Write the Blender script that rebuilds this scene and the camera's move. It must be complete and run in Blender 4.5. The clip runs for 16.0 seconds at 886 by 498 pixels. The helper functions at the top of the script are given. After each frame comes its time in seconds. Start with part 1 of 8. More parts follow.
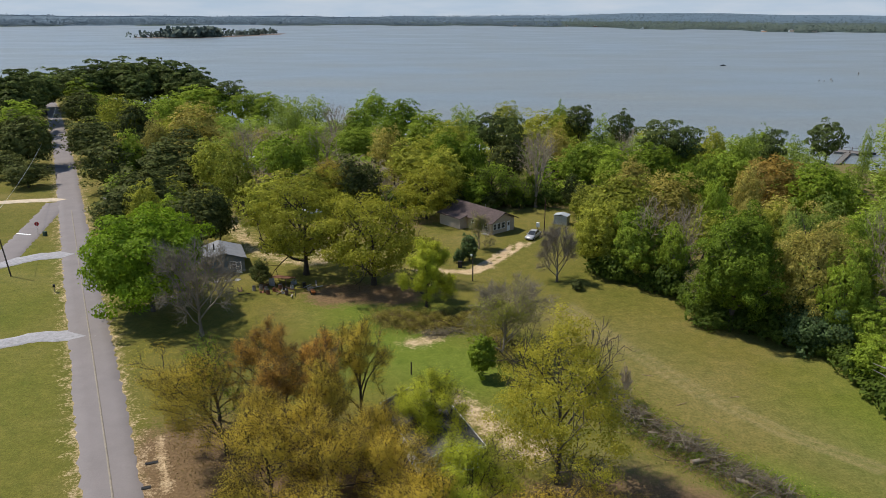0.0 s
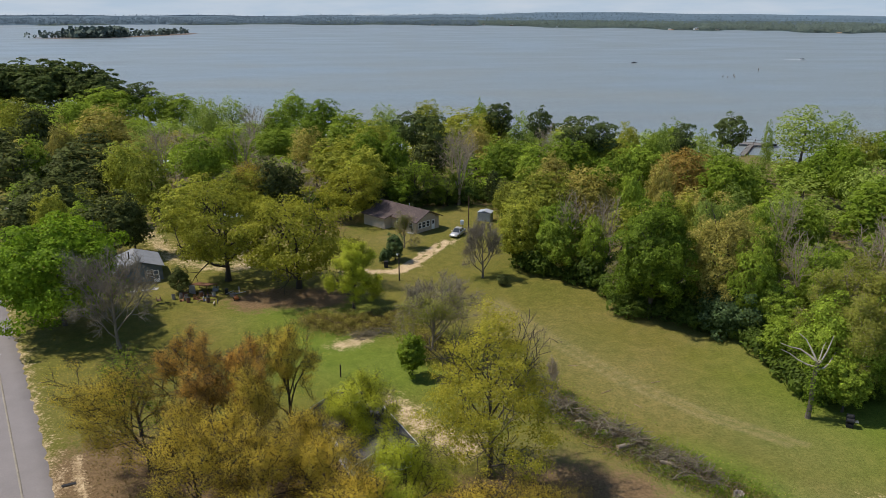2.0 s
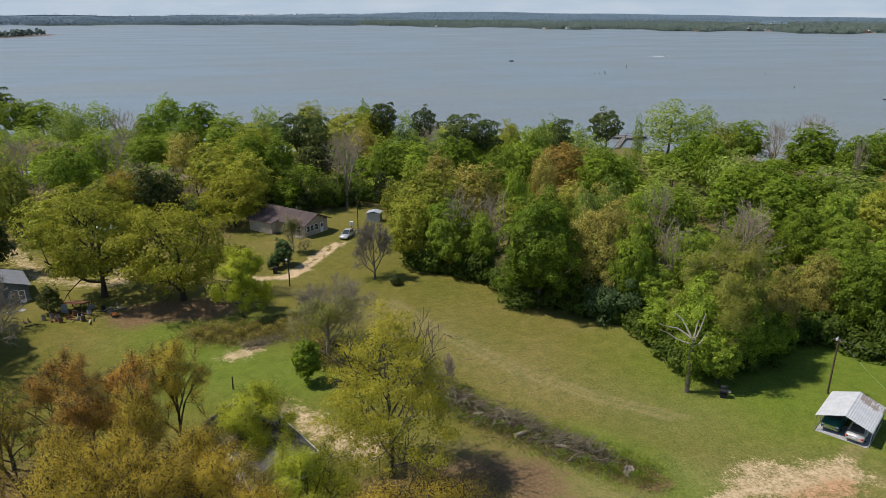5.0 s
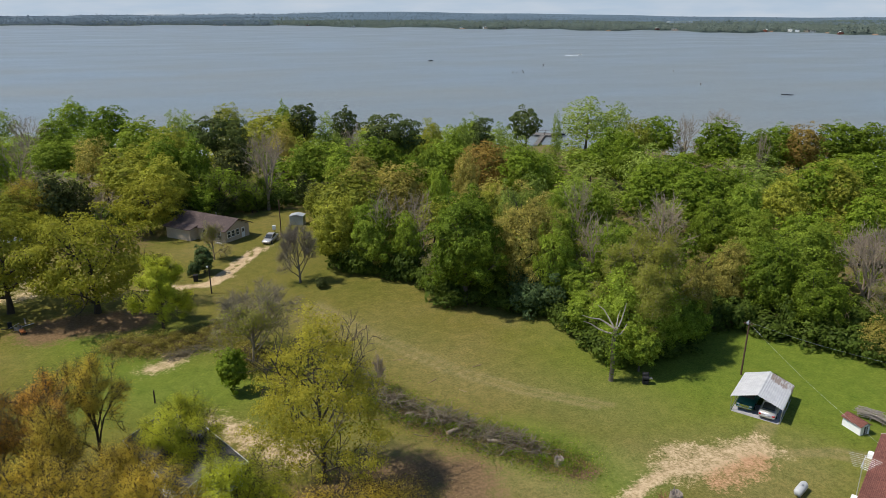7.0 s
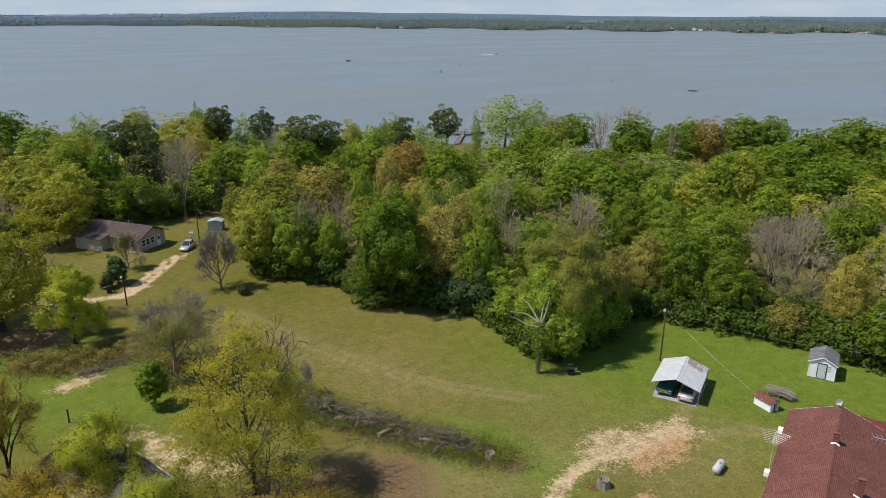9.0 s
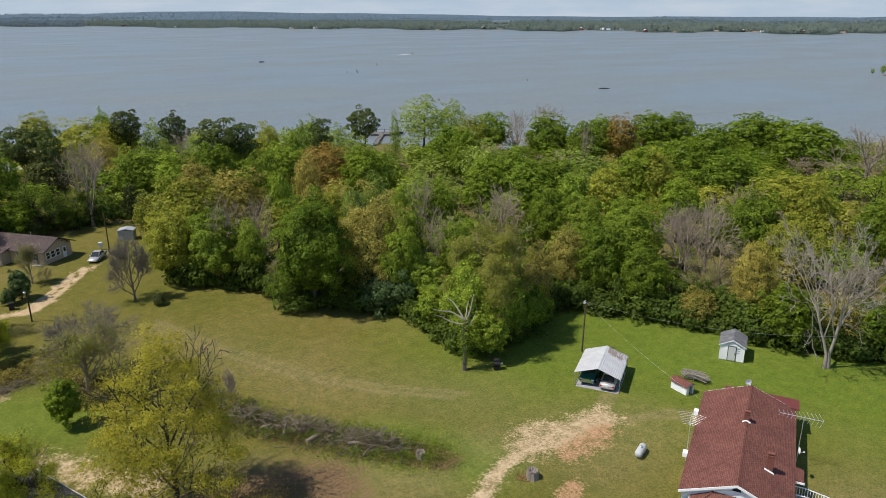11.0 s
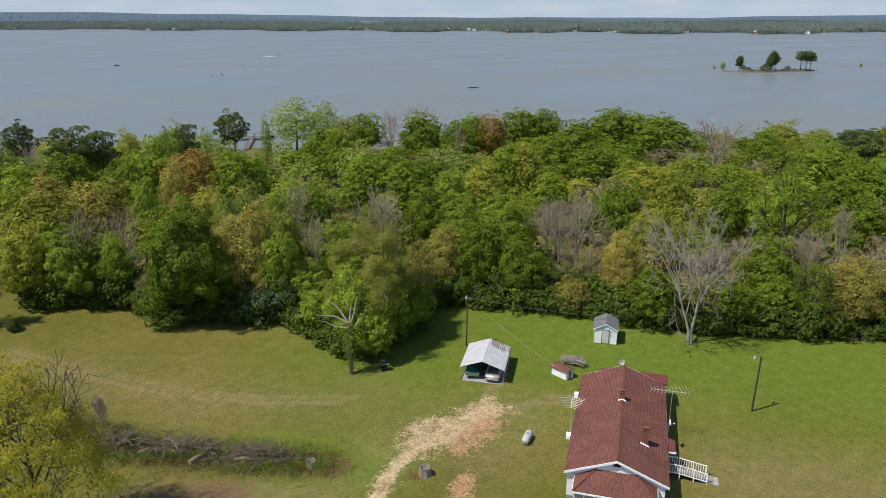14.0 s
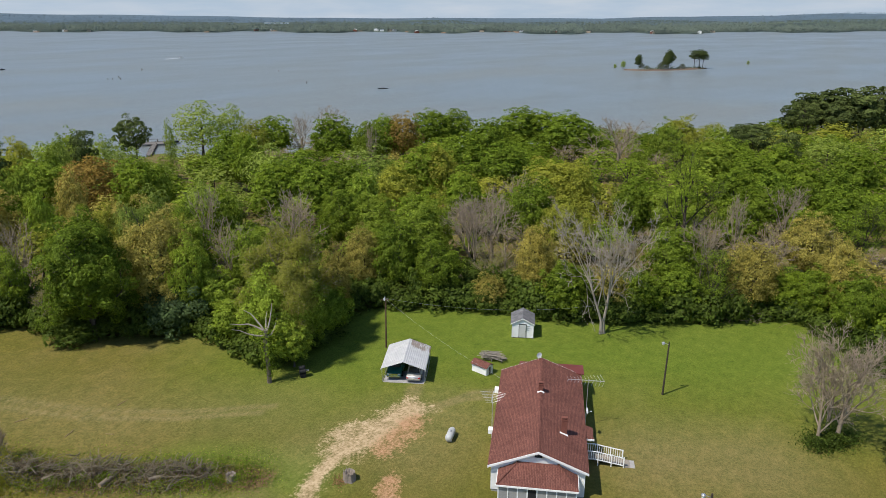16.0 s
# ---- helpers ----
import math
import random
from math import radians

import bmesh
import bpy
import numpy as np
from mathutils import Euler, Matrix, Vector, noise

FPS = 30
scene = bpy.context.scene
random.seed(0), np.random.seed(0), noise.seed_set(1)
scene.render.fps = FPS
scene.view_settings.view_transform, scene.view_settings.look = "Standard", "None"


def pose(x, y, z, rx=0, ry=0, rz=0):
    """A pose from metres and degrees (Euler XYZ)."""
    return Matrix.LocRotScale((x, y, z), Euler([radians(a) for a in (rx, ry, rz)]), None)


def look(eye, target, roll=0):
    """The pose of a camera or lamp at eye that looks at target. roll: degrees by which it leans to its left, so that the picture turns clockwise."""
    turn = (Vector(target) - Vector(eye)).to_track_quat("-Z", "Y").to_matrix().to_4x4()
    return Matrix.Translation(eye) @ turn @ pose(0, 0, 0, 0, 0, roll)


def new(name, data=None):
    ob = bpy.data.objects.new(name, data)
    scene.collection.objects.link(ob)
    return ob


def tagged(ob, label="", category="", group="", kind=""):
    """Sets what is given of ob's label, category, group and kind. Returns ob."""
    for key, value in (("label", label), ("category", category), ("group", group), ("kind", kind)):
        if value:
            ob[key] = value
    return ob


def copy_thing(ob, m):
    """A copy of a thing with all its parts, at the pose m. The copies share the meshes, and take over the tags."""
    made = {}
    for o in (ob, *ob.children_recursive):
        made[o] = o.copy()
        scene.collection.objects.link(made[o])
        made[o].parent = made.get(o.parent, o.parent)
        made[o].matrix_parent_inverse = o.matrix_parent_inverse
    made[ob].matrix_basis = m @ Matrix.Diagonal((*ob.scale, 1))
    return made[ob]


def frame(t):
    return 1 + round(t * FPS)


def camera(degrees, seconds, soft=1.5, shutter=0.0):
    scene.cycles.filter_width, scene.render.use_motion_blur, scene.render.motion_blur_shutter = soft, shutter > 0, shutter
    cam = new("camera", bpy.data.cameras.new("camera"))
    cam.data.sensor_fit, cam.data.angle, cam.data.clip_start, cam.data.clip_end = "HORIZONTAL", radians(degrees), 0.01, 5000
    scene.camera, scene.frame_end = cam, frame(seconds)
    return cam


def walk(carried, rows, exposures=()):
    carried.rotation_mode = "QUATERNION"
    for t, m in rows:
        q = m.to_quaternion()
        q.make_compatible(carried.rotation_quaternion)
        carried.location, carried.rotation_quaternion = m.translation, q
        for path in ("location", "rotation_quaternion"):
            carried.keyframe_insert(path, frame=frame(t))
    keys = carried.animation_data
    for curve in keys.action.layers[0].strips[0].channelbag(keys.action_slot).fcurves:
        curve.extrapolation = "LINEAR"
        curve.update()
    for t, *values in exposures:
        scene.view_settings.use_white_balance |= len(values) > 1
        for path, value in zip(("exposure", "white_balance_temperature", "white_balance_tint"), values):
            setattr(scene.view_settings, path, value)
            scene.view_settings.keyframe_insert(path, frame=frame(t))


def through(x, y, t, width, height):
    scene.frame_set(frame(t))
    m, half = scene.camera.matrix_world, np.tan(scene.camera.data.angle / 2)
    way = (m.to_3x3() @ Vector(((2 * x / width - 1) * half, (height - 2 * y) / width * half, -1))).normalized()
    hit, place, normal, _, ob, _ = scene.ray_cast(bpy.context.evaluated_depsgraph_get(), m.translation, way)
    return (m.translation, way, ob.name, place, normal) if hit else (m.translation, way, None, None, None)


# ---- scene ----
cam = camera(63.92, 16.0, soft=0.75)
EYE = (0.0, 0.0, 41.0)
# seconds, heading to the right, tilt below level, roll
PATH = [
    (0.0, 0.000, 18.310, 0.030),
    (0.5, 1.637, 18.327, 0.025),
    (1.0, 3.229, 18.346, 0.021),
    (1.5, 4.763, 18.364, 0.018),
    (2.0, 6.316, 18.378, 0.012),
    (2.5, 7.863, 18.388, 0.006),
    (3.0, 9.401, 18.393, 0.000),
    (3.5, 10.942, 18.393, -0.002),
    (4.0, 12.483, 18.396, -0.004),
    (6.5, 20.277, 18.398, -0.005),
    (7.0, 21.875, 18.404, -0.009),
    (7.5, 23.490, 18.412, -0.016),
    (8.0, 25.065, 18.422, -0.021),
    (8.5, 26.661, 18.427, -0.024),
    (9.0, 28.271, 18.425, -0.025),
    (11.5, 36.441, 18.421, -0.024),
    (12.0, 38.055, 18.407, -0.021),
    (12.5, 39.740, 18.398, -0.014),
    (13.0, 41.483, 18.392, -0.006),
    (13.5, 43.234, 18.381, 0.002),
    (14.0, 44.971, 18.366, 0.007),
    (14.5, 46.728, 18.353, 0.012),
    (15.0, 48.516, 18.340, 0.015),
    (15.5, 50.309, 18.328, 0.018),
    (16.0, 52.083, 18.317, 0.019),
]
walk(cam, [(t, pose(*EYE, 90 - tilt, 0, -turn) @ pose(0, 0, 0, 0, 0, roll)) for t, turn, tilt, roll in PATH])

# ---- daylight ----
SUN_AZ, SUN_EL = 290.0, 58.0
world = bpy.data.worlds.new("sky")
scene.world = world
world.use_nodes = True
wn = world.node_tree
sky = wn.nodes.new("ShaderNodeTexSky")
sky.sky_type = "NISHITA"
sky.sun_disc = False
sky.sun_elevation, sky.sun_rotation = radians(SUN_EL), radians(SUN_AZ)
sky.air_density, sky.dust_density, sky.ozone_density = 0.8, 0.0, 3.0
back = wn.nodes["Background"]
back.inputs["Strength"].default_value = 0.14
cool = wn.nodes.new("ShaderNodeMix")
cool.data_type, cool.blend_type = "RGBA", "MULTIPLY"
cool.inputs[0].default_value, cool.inputs[7].default_value = 1.0, (1.06, 1.0, 0.93, 1)
wn.links.new(sky.outputs["Color"], cool.inputs[6])
wn.links.new(cool.outputs[2], back.inputs["Color"])
sun_data = bpy.data.lights.new("sun", "SUN")
sun_data.energy, sun_data.angle, sun_data.color = 4.35, radians(0.6), (1.0, 0.938, 0.835)
sun = new("sun", sun_data)
to_sun = Vector((math.sin(radians(SUN_AZ)) * math.cos(radians(SUN_EL)), math.cos(radians(SUN_AZ)) * math.cos(radians(SUN_EL)), math.sin(radians(SUN_EL))))
sun.matrix_world = look(to_sun * 200, (0, 0, 0))
scene.view_settings.exposure = 0.19

# ---- materials ----
def nodes_of(name, rough=0.8, metal=0.0, spec=0.3):
    mat = bpy.data.materials.new(name)
    mat.use_nodes = True
    nt = mat.node_tree
    bsdf = nt.nodes["Principled BSDF"]
    bsdf.inputs["Roughness"].default_value = rough
    bsdf.inputs["Metallic"].default_value = metal
    bsdf.inputs["Specular IOR Level"].default_value = spec
    return mat, nt, bsdf


def node(nt, kind, **values):
    n = nt.nodes.new(kind)
    for key, value in values.items():
        n.inputs[key.replace("_", " ")].default_value = value
    return n


def noise_of(nt, scale, detail=4.0, rough=0.6, stretch=None, coords="Object"):
    tc = nt.nodes.new("ShaderNodeTexCoord")
    n = node(nt, "ShaderNodeTexNoise", Scale=scale, Detail=detail, Roughness=rough)
    if stretch:
        mp = nt.nodes.new("ShaderNodeMapping")
        mp.inputs["Scale"].default_value = stretch
        nt.links.new(tc.outputs[coords], mp.inputs["Vector"])
        nt.links.new(mp.outputs["Vector"], n.inputs["Vector"])
    else:
        nt.links.new(tc.outputs[coords], n.inputs["Vector"])
    return n.outputs["Fac"]


def ramp(nt, fac, stops):
    r = nt.nodes.new("ShaderNodeValToRGB")
    els = r.color_ramp.elements
    while len(els) < len(stops):
        els.new(0.5)
    for el, (at, col) in zip(els, stops):
        el.position = at
        el.color = (*col, 1) if len(col) == 3 else col
    nt.links.new(fac, r.inputs["Fac"])
    return r.outputs["Color"]


def mix(nt, fac, a, b, mode="MIX"):
    m = nt.nodes.new("ShaderNodeMix")
    m.data_type, m.blend_type = "RGBA", mode
    for sock, value in ((m.inputs[0], fac), (m.inputs[6], a), (m.inputs[7], b)):
        if isinstance(value, (int, float)):
            sock.default_value = value
        elif isinstance(value, tuple):
            sock.default_value = (*value, 1)
        else:
            nt.links.new(value, sock)
    return m.outputs[2]


def calc(nt, op, a, b=0.0, clamp=False):
    m = nt.nodes.new("ShaderNodeMath")
    m.operation, m.use_clamp = op, clamp
    for sock, value in zip(m.inputs, (a, b)):
        if isinstance(value, (int, float)):
            sock.default_value = value
        else:
            nt.links.new(value, sock)
    return m.outputs[0]


def bump(nt, bsdf, height, strength=0.3, distance=0.05):
    b = nt.nodes.new("ShaderNodeBump")
    b.inputs["Strength"].default_value, b.inputs["Distance"].default_value = strength, distance
    nt.links.new(height, b.inputs["Height"])
    nt.links.new(b.outputs["Normal"], bsdf.inputs["Normal"])


def plain(name, col, rough=0.7, metal=0.0, vary=0.25, scale=3.0, spec=0.3, relief=0.1, stretch=None):
    """Paint, metal, wood: one colour with stains and grain at two sizes."""
    mat, nt, bsdf = nodes_of(name, rough, metal, spec)
    n1 = noise_of(nt, scale, 5, 0.65, stretch)
    n2 = noise_of(nt, scale * 9, 3, 0.6, stretch)
    lo, hi = tuple(c * (1 - vary) for c in col), tuple(min(1, c * (1 + vary * 0.6)) for c in col)
    both = calc(nt, "ADD", calc(nt, "MULTIPLY", n1, 0.65), calc(nt, "MULTIPLY", n2, 0.35))
    nt.links.new(ramp(nt, both, [(0.3, lo), (0.7, hi)]), bsdf.inputs["Base Color"])
    if relief:
        bump(nt, bsdf, n2, relief, 0.02)
    return mat


LEAF_KIND = {}


def leaf_material(name, dark, light, second=None, through=0.46, spread=1.3):
    """Leaves: each clump a little different, each tree its own tint."""
    mat = bpy.data.materials.new(name)
    LEAF_KIND[name] = (dark, light)
    mat.use_nodes = True
    nt = mat.node_tree
    nt.nodes.remove(nt.nodes["Principled BSDF"])
    out = nt.nodes["Material Output"]
    geo, info = nt.nodes.new("ShaderNodeNewGeometry"), nt.nodes.new("ShaderNodeObjectInfo")
    att = nt.nodes.new("ShaderNodeAttribute")
    att.attribute_name = "tint"
    tint = calc(nt, "FRACT", calc(nt, "ADD", info.outputs["Random"], att.outputs["Fac"]))
    col = ramp(nt, geo.outputs["Random Per Island"], [(0.0, tuple(c * (1 - 0.28 * spread) for c in dark)), (0.5, tuple((c + d) / 2 for c, d in zip(dark, light))), (1.0, tuple(c * (1 + 0.22 * spread) for c in light))])
    warm = second or tuple(c * k for c, k in zip(light, (1.1, 1.0, 0.85)))
    col = mix(nt, calc(nt, "MULTIPLY", tint, 0.35), col, warm)
    shade = ramp(nt, calc(nt, "FRACT", calc(nt, "MULTIPLY", tint, 7.3)), [(0.0, (0.78, 0.80, 0.80)), (1.0, (1.12, 1.12, 1.10))])
    col = mix(nt, 1.0, col, shade, "MULTIPLY")
    mottle = ramp(nt, noise_of(nt, 0.85, 4, 0.75), [(0.32, (0.64, 0.67, 0.66)), (0.68, (1.28, 1.28, 1.22))])
    col = mix(nt, 1.0, col, mottle, "MULTIPLY")
    dif, tra = nt.nodes.new("ShaderNodeBsdfDiffuse"), nt.nodes.new("ShaderNodeBsdfTranslucent")
    ms = nt.nodes.new("ShaderNodeMixShader")
    ms.inputs[0].default_value = through
    for n in (dif, tra):
        nt.links.new(col, n.inputs["Color"])
    nt.links.new(dif.outputs[0], ms.inputs[1])
    nt.links.new(tra.outputs[0], ms.inputs[2])
    gl = nt.nodes.new("ShaderNodeBsdfGlossy")
    gl.inputs["Roughness"].default_value = 0.55
    m2 = nt.nodes.new("ShaderNodeMixShader")
    m2.inputs[0].default_value = 0.006
    nt.links.new(ms.outputs[0], m2.inputs[1])
    nt.links.new(gl.outputs[0], m2.inputs[2])
    nt.links.new(m2.outputs[0], out.inputs["Surface"])
    return mat


LEAF = {
    "green": leaf_material("leaf_green", (0.145, 0.205, 0.018), (0.215, 0.295, 0.030)),
    "laurel": leaf_material("leaf_laurel", (0.072, 0.112, 0.018), (0.122, 0.172, 0.028)),
    "gold": leaf_material("leaf_gold", (0.275, 0.288, 0.036), (0.355, 0.365, 0.055)),
    "fresh": leaf_material("leaf_fresh", (0.215, 0.290, 0.030), (0.295, 0.380, 0.048)),
    "lime": leaf_material("leaf_lime", (0.40, 0.43, 0.035), (0.52, 0.55, 0.055), through=0.5, spread=0.2),
    "maple": leaf_material("leaf_maple", (0.135, 0.215, 0.012), (0.215, 0.325, 0.024)),
    "light": leaf_material("leaf_light", (0.235, 0.305, 0.055), (0.315, 0.385, 0.08)),
    "yellow": leaf_material("leaf_yellow", (0.345, 0.305, 0.03), (0.45, 0.41, 0.055), through=0.5, spread=0.2),
    "oak": leaf_material("leaf_oak", (0.255, 0.252, 0.025), (0.36, 0.35, 0.042), through=0.46, spread=0.5),
    "olive": leaf_material("leaf_olive", (0.46, 0.34, 0.042), (0.575, 0.44, 0.066), through=0.5, spread=0.2),
    "brown": leaf_material("leaf_brown", (0.33, 0.285, 0.066), (0.42, 0.36, 0.092)),
    "copper": leaf_material("leaf_copper", (0.275, 0.188, 0.045), (0.365, 0.25, 0.065)),
    "rust": leaf_material("leaf_rust", (0.44, 0.24, 0.045), (0.56, 0.33, 0.07), through=0.5, spread=0.2),
    "pine": leaf_material("needle_pine", (0.066, 0.088, 0.026), (0.112, 0.142, 0.042), through=0.3),
    "cedar": leaf_material("needle_cedar", (0.068, 0.082, 0.024), (0.112, 0.128, 0.040), through=0.3),
    "silver": leaf_material("leaf_silver", (0.075, 0.125, 0.045), (0.145, 0.205, 0.08)),
    "bud": leaf_material("leaf_bud", (0.24, 0.25, 0.04), (0.38, 0.38, 0.075), through=0.5, spread=0.2),
    "dry": leaf_material("leaf_dry", (0.18, 0.125, 0.055), (0.29, 0.22, 0.11)),
}
BARK = plain("bark_grey_brown", (0.085, 0.07, 0.055), 0.95, vary=0.45, scale=4, relief=0.6, stretch=(1, 1, 0.25))
BARK_DARK = plain("bark_dark", (0.06, 0.048, 0.038), 0.95, vary=0.45, scale=4, relief=0.6, stretch=(1, 1, 0.25))
BARK_PALE = plain("bark_weathered_pale", (0.34, 0.295, 0.24), 0.9, vary=0.35, scale=3, relief=0.4, stretch=(1, 1, 0.25))
TWIG_GREY = plain("twigs_ash_grey", (0.20, 0.17, 0.13), 0.95, vary=0.3, scale=2, relief=0)
TWIG = plain("twigs_tan_grey", (0.32, 0.255, 0.185), 0.95, vary=0.35, scale=2, relief=0)


def ground_material():
    mat, nt, bsdf = nodes_of("grass_ground", 0.95, 0, 0.1)
    att = nt.nodes.new("ShaderNodeAttribute")
    att.attribute_name = "cover"
    sep = nt.nodes.new("ShaderNodeSeparateColor")
    nt.links.new(att.outputs["Color"], sep.inputs[0])
    sand_m, litter_m, lush_m = sep.outputs[0], sep.outputs[1], sep.outputs[2]
    clay_m = att.outputs["Alpha"]
    big = noise_of(nt, 0.06, 4, 0.6)
    mid = noise_of(nt, 0.7, 5, 0.65)
    fine = noise_of(nt, 3.5, 5, 0.7)
    tiny = noise_of(nt, 14.0, 3, 0.7)
    grass = ramp(nt, big, [(0.32, (0.114, 0.116, 0.022)), (0.5, (0.143, 0.13, 0.030)), (0.68, (0.175, 0.148, 0.048))])
    grass = mix(nt, calc(nt, "MULTIPLY", lush_m, 0.85), grass, (0.118, 0.172, 0.022))
    wear = nt.nodes.new("ShaderNodeAttribute")
    wear.attribute_name = "wear"
    grass = mix(nt, calc(nt, "MULTIPLY", wear.outputs["Fac"], calc(nt, "ADD", calc(nt, "MULTIPLY", fine, 0.8), 0.3), True), grass, (0.235, 0.195, 0.095))
    patch = ramp(nt, mid, [(0.3, (0.76, 0.84, 0.74)), (0.7, (1.2, 1.12, 1.14))])
    grass = mix(nt, 1.0, grass, patch, "MULTIPLY")
    blade = ramp(nt, calc(nt, "ADD", calc(nt, "MULTIPLY", fine, 0.5), calc(nt, "MULTIPLY", tiny, 0.5)), [(0.34, (0.5, 0.52, 0.45)), (0.66, (1.45, 1.4, 1.4))])
    grass = mix(nt, 0.9, grass, blade, "MULTIPLY")

    def ragged(mask, soft=0.2, push=3.4):
        n = calc(nt, "ADD", calc(nt, "MULTIPLY", mid, 0.45), calc(nt, "MULTIPLY", fine, 0.55))
        give = calc(nt, "MULTIPLY", calc(nt, "SUBTRACT", 1.12, mask), push)
        edge = calc(nt, "ADD", mask, calc(nt, "MULTIPLY", calc(nt, "SUBTRACT", n, 0.5), give))
        return calc(nt, "MULTIPLY", calc(nt, "DIVIDE", calc(nt, "SUBTRACT", edge, 0.5 - soft), 2 * soft, True), calc(nt, "MULTIPLY", mask, 6.0, True))

    litter = ramp(nt, fine, [(0.3, (0.10, 0.064, 0.032)), (0.7, (0.22, 0.145, 0.078))])
    sand = ramp(nt, calc(nt, "ADD", calc(nt, "MULTIPLY", fine, 0.55), calc(nt, "MULTIPLY", mid, 0.45)), [(0.32, (0.27, 0.18, 0.10)), (0.5, (0.45, 0.33, 0.195)), (0.68, (0.63, 0.50, 0.325))])
    clay = ramp(nt, fine, [(0.32, (0.30, 0.15, 0.07)), (0.68, (0.52, 0.32, 0.19))])
    col = mix(nt, ragged(litter_m), grass, litter)
    col = mix(nt, ragged(sand_m), col, sand)
    col = mix(nt, ragged(clay_m), col, clay)
    nt.links.new(col, bsdf.inputs["Base Color"])
    bump(nt, bsdf, calc(nt, "ADD", fine, calc(nt, "MULTIPLY", tiny, 0.6)), 0.5, 0.12)
    return mat


def water_material():
    mat, nt, bsdf = nodes_of("lake_water", 0.16, 0, 0.5)
    big = noise_of(nt, 0.006, 4, 0.6, (1, 2.2, 1))
    # light and dark of fine ripples, painted into the water's base colour
    ripple_tone = ramp(nt, noise_of(nt, 0.35, 5, 0.75), [(0.35, (0.78, 0.8, 0.8)), (0.65, (1.15, 1.14, 1.12))])
    nt.links.new(mix(nt, 1.0, ramp(nt, big, [(0.35, (0.142, 0.159, 0.16)), (0.65, (0.176, 0.186, 0.172))]), ripple_tone, "MULTIPLY"), bsdf.inputs["Base Color"])
    nt.links.new(ramp(nt, big, [(0.35, (0.3, 0.3, 0.3)), (0.65, (0.43, 0.43, 0.43))]), bsdf.inputs["Roughness"])
    w1 = noise_of(nt, 0.22, 5, 0.7, (1.3, 1, 1))
    w2 = noise_of(nt, 0.9, 3, 0.6, (1, 2.2, 1))
    bump(nt, bsdf, calc(nt, "ADD", w1, calc(nt, "MULTIPLY", w2, 0.5)), 0.5, 0.55)
    return mat


def asphalt_material():
    mat, nt, bsdf = nodes_of("worn_asphalt", 0.9, 0, 0.25)
    a, b, c = noise_of(nt, 0.35, 5, 0.65), noise_of(nt, 9, 3, 0.7), noise_of(nt, 0.05, 3, 0.5)
    f = calc(nt, "ADD", calc(nt, "MULTIPLY", a, 0.5), calc(nt, "MULTIPLY", b, 0.5))
    col = ramp(nt, f, [(0.3, (0.145, 0.128, 0.124)), (0.7, (0.23, 0.205, 0.2))])
    col = mix(nt, calc(nt, "MULTIPLY", c, 0.5), col, (0.25, 0.22, 0.21))
    nt.links.new(col, bsdf.inputs["Base Color"])
    bump(nt, bsdf, b, 0.3, 0.02)
    return mat


GROUND, WATER, ASPHALT = ground_material(), water_material(), asphalt_material()
GRAVEL = plain("grey_gravel", (0.33, 0.32, 0.33), 0.95, vary=0.4, scale=1.5, relief=0.4)
SANDY = plain("pale_sand", (0.55, 0.45, 0.33), 0.95, vary=0.35, scale=1.2, relief=0.3)


def hazy_far_material():
    mat, nt, bsdf = nodes_of("hazy_far_fields_and_woods", 0.95, 0, 0.1)
    a, b = noise_of(nt, 0.0045, 4, 0.6, (1, 0.45, 1)), noise_of(nt, 0.03, 4, 0.7)
    # blue-grey distance haze is mixed into these field and wood colours
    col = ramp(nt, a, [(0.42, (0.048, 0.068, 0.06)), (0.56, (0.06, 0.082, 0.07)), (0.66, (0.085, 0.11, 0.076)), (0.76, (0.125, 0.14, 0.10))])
    col = mix(nt, 1.0, col, ramp(nt, b, [(0.3, (0.7, 0.7, 0.7)), (0.7, (1.2, 1.2, 1.2))]), "MULTIPLY")
    nt.links.new(col, bsdf.inputs["Base Color"])
    return mat


HAZY_GROUND = hazy_far_material()
# hill colour is blued to carry the haze of distance
HAZY_HILLS = plain("haze_blue_wooded_hills", (0.078, 0.12, 0.158), 0.95, vary=0.3, scale=0.008, relief=0)


def sky_backdrop_material():
    mat = bpy.data.materials.new("pale_horizon_sky")
    mat.use_nodes = True
    nt = mat.node_tree
    nt.nodes.remove(nt.nodes["Principled BSDF"])
    em = nt.nodes.new("ShaderNodeEmission")
    cloud = noise_of(nt, 0.0016, 4, 0.6, (1, 1, 7))
    nt.links.new(ramp(nt, cloud, [(0.35, (0.46, 0.57, 0.70)), (0.7, (0.58, 0.65, 0.74))]), em.inputs["Color"])
    em.inputs["Strength"].default_value = 0.83
    nt.links.new(em.outputs[0], nt.nodes["Material Output"].inputs["Surface"])
    return mat


HORIZON_SKY = sky_backdrop_material()

# ---- the lie of the land ----
LAKE = -6.0
SHORE_AZ = [-60, -32, -25, -18, -10, 0, 10, 22, 30, 45, 60, 72, 85, 100, 130]
SHORE_R = [600, 560, 470, 350, 305, 288, 276, 266, 262, 265, 275, 290, 380, 420, 420]
FAR_AZ = [-60, -32, -20, -5, 8, 15, 25, 40, 52, 62, 70, 85, 130]
FAR_R = [3500, 3400, 3400, 3250, 3000, 2600, 2300, 2060, 1960, 1900, 2000, 2500, 3000]


def polar(x, y):
    return np.hypot(x, y), np.degrees(np.arctan2(x, y))


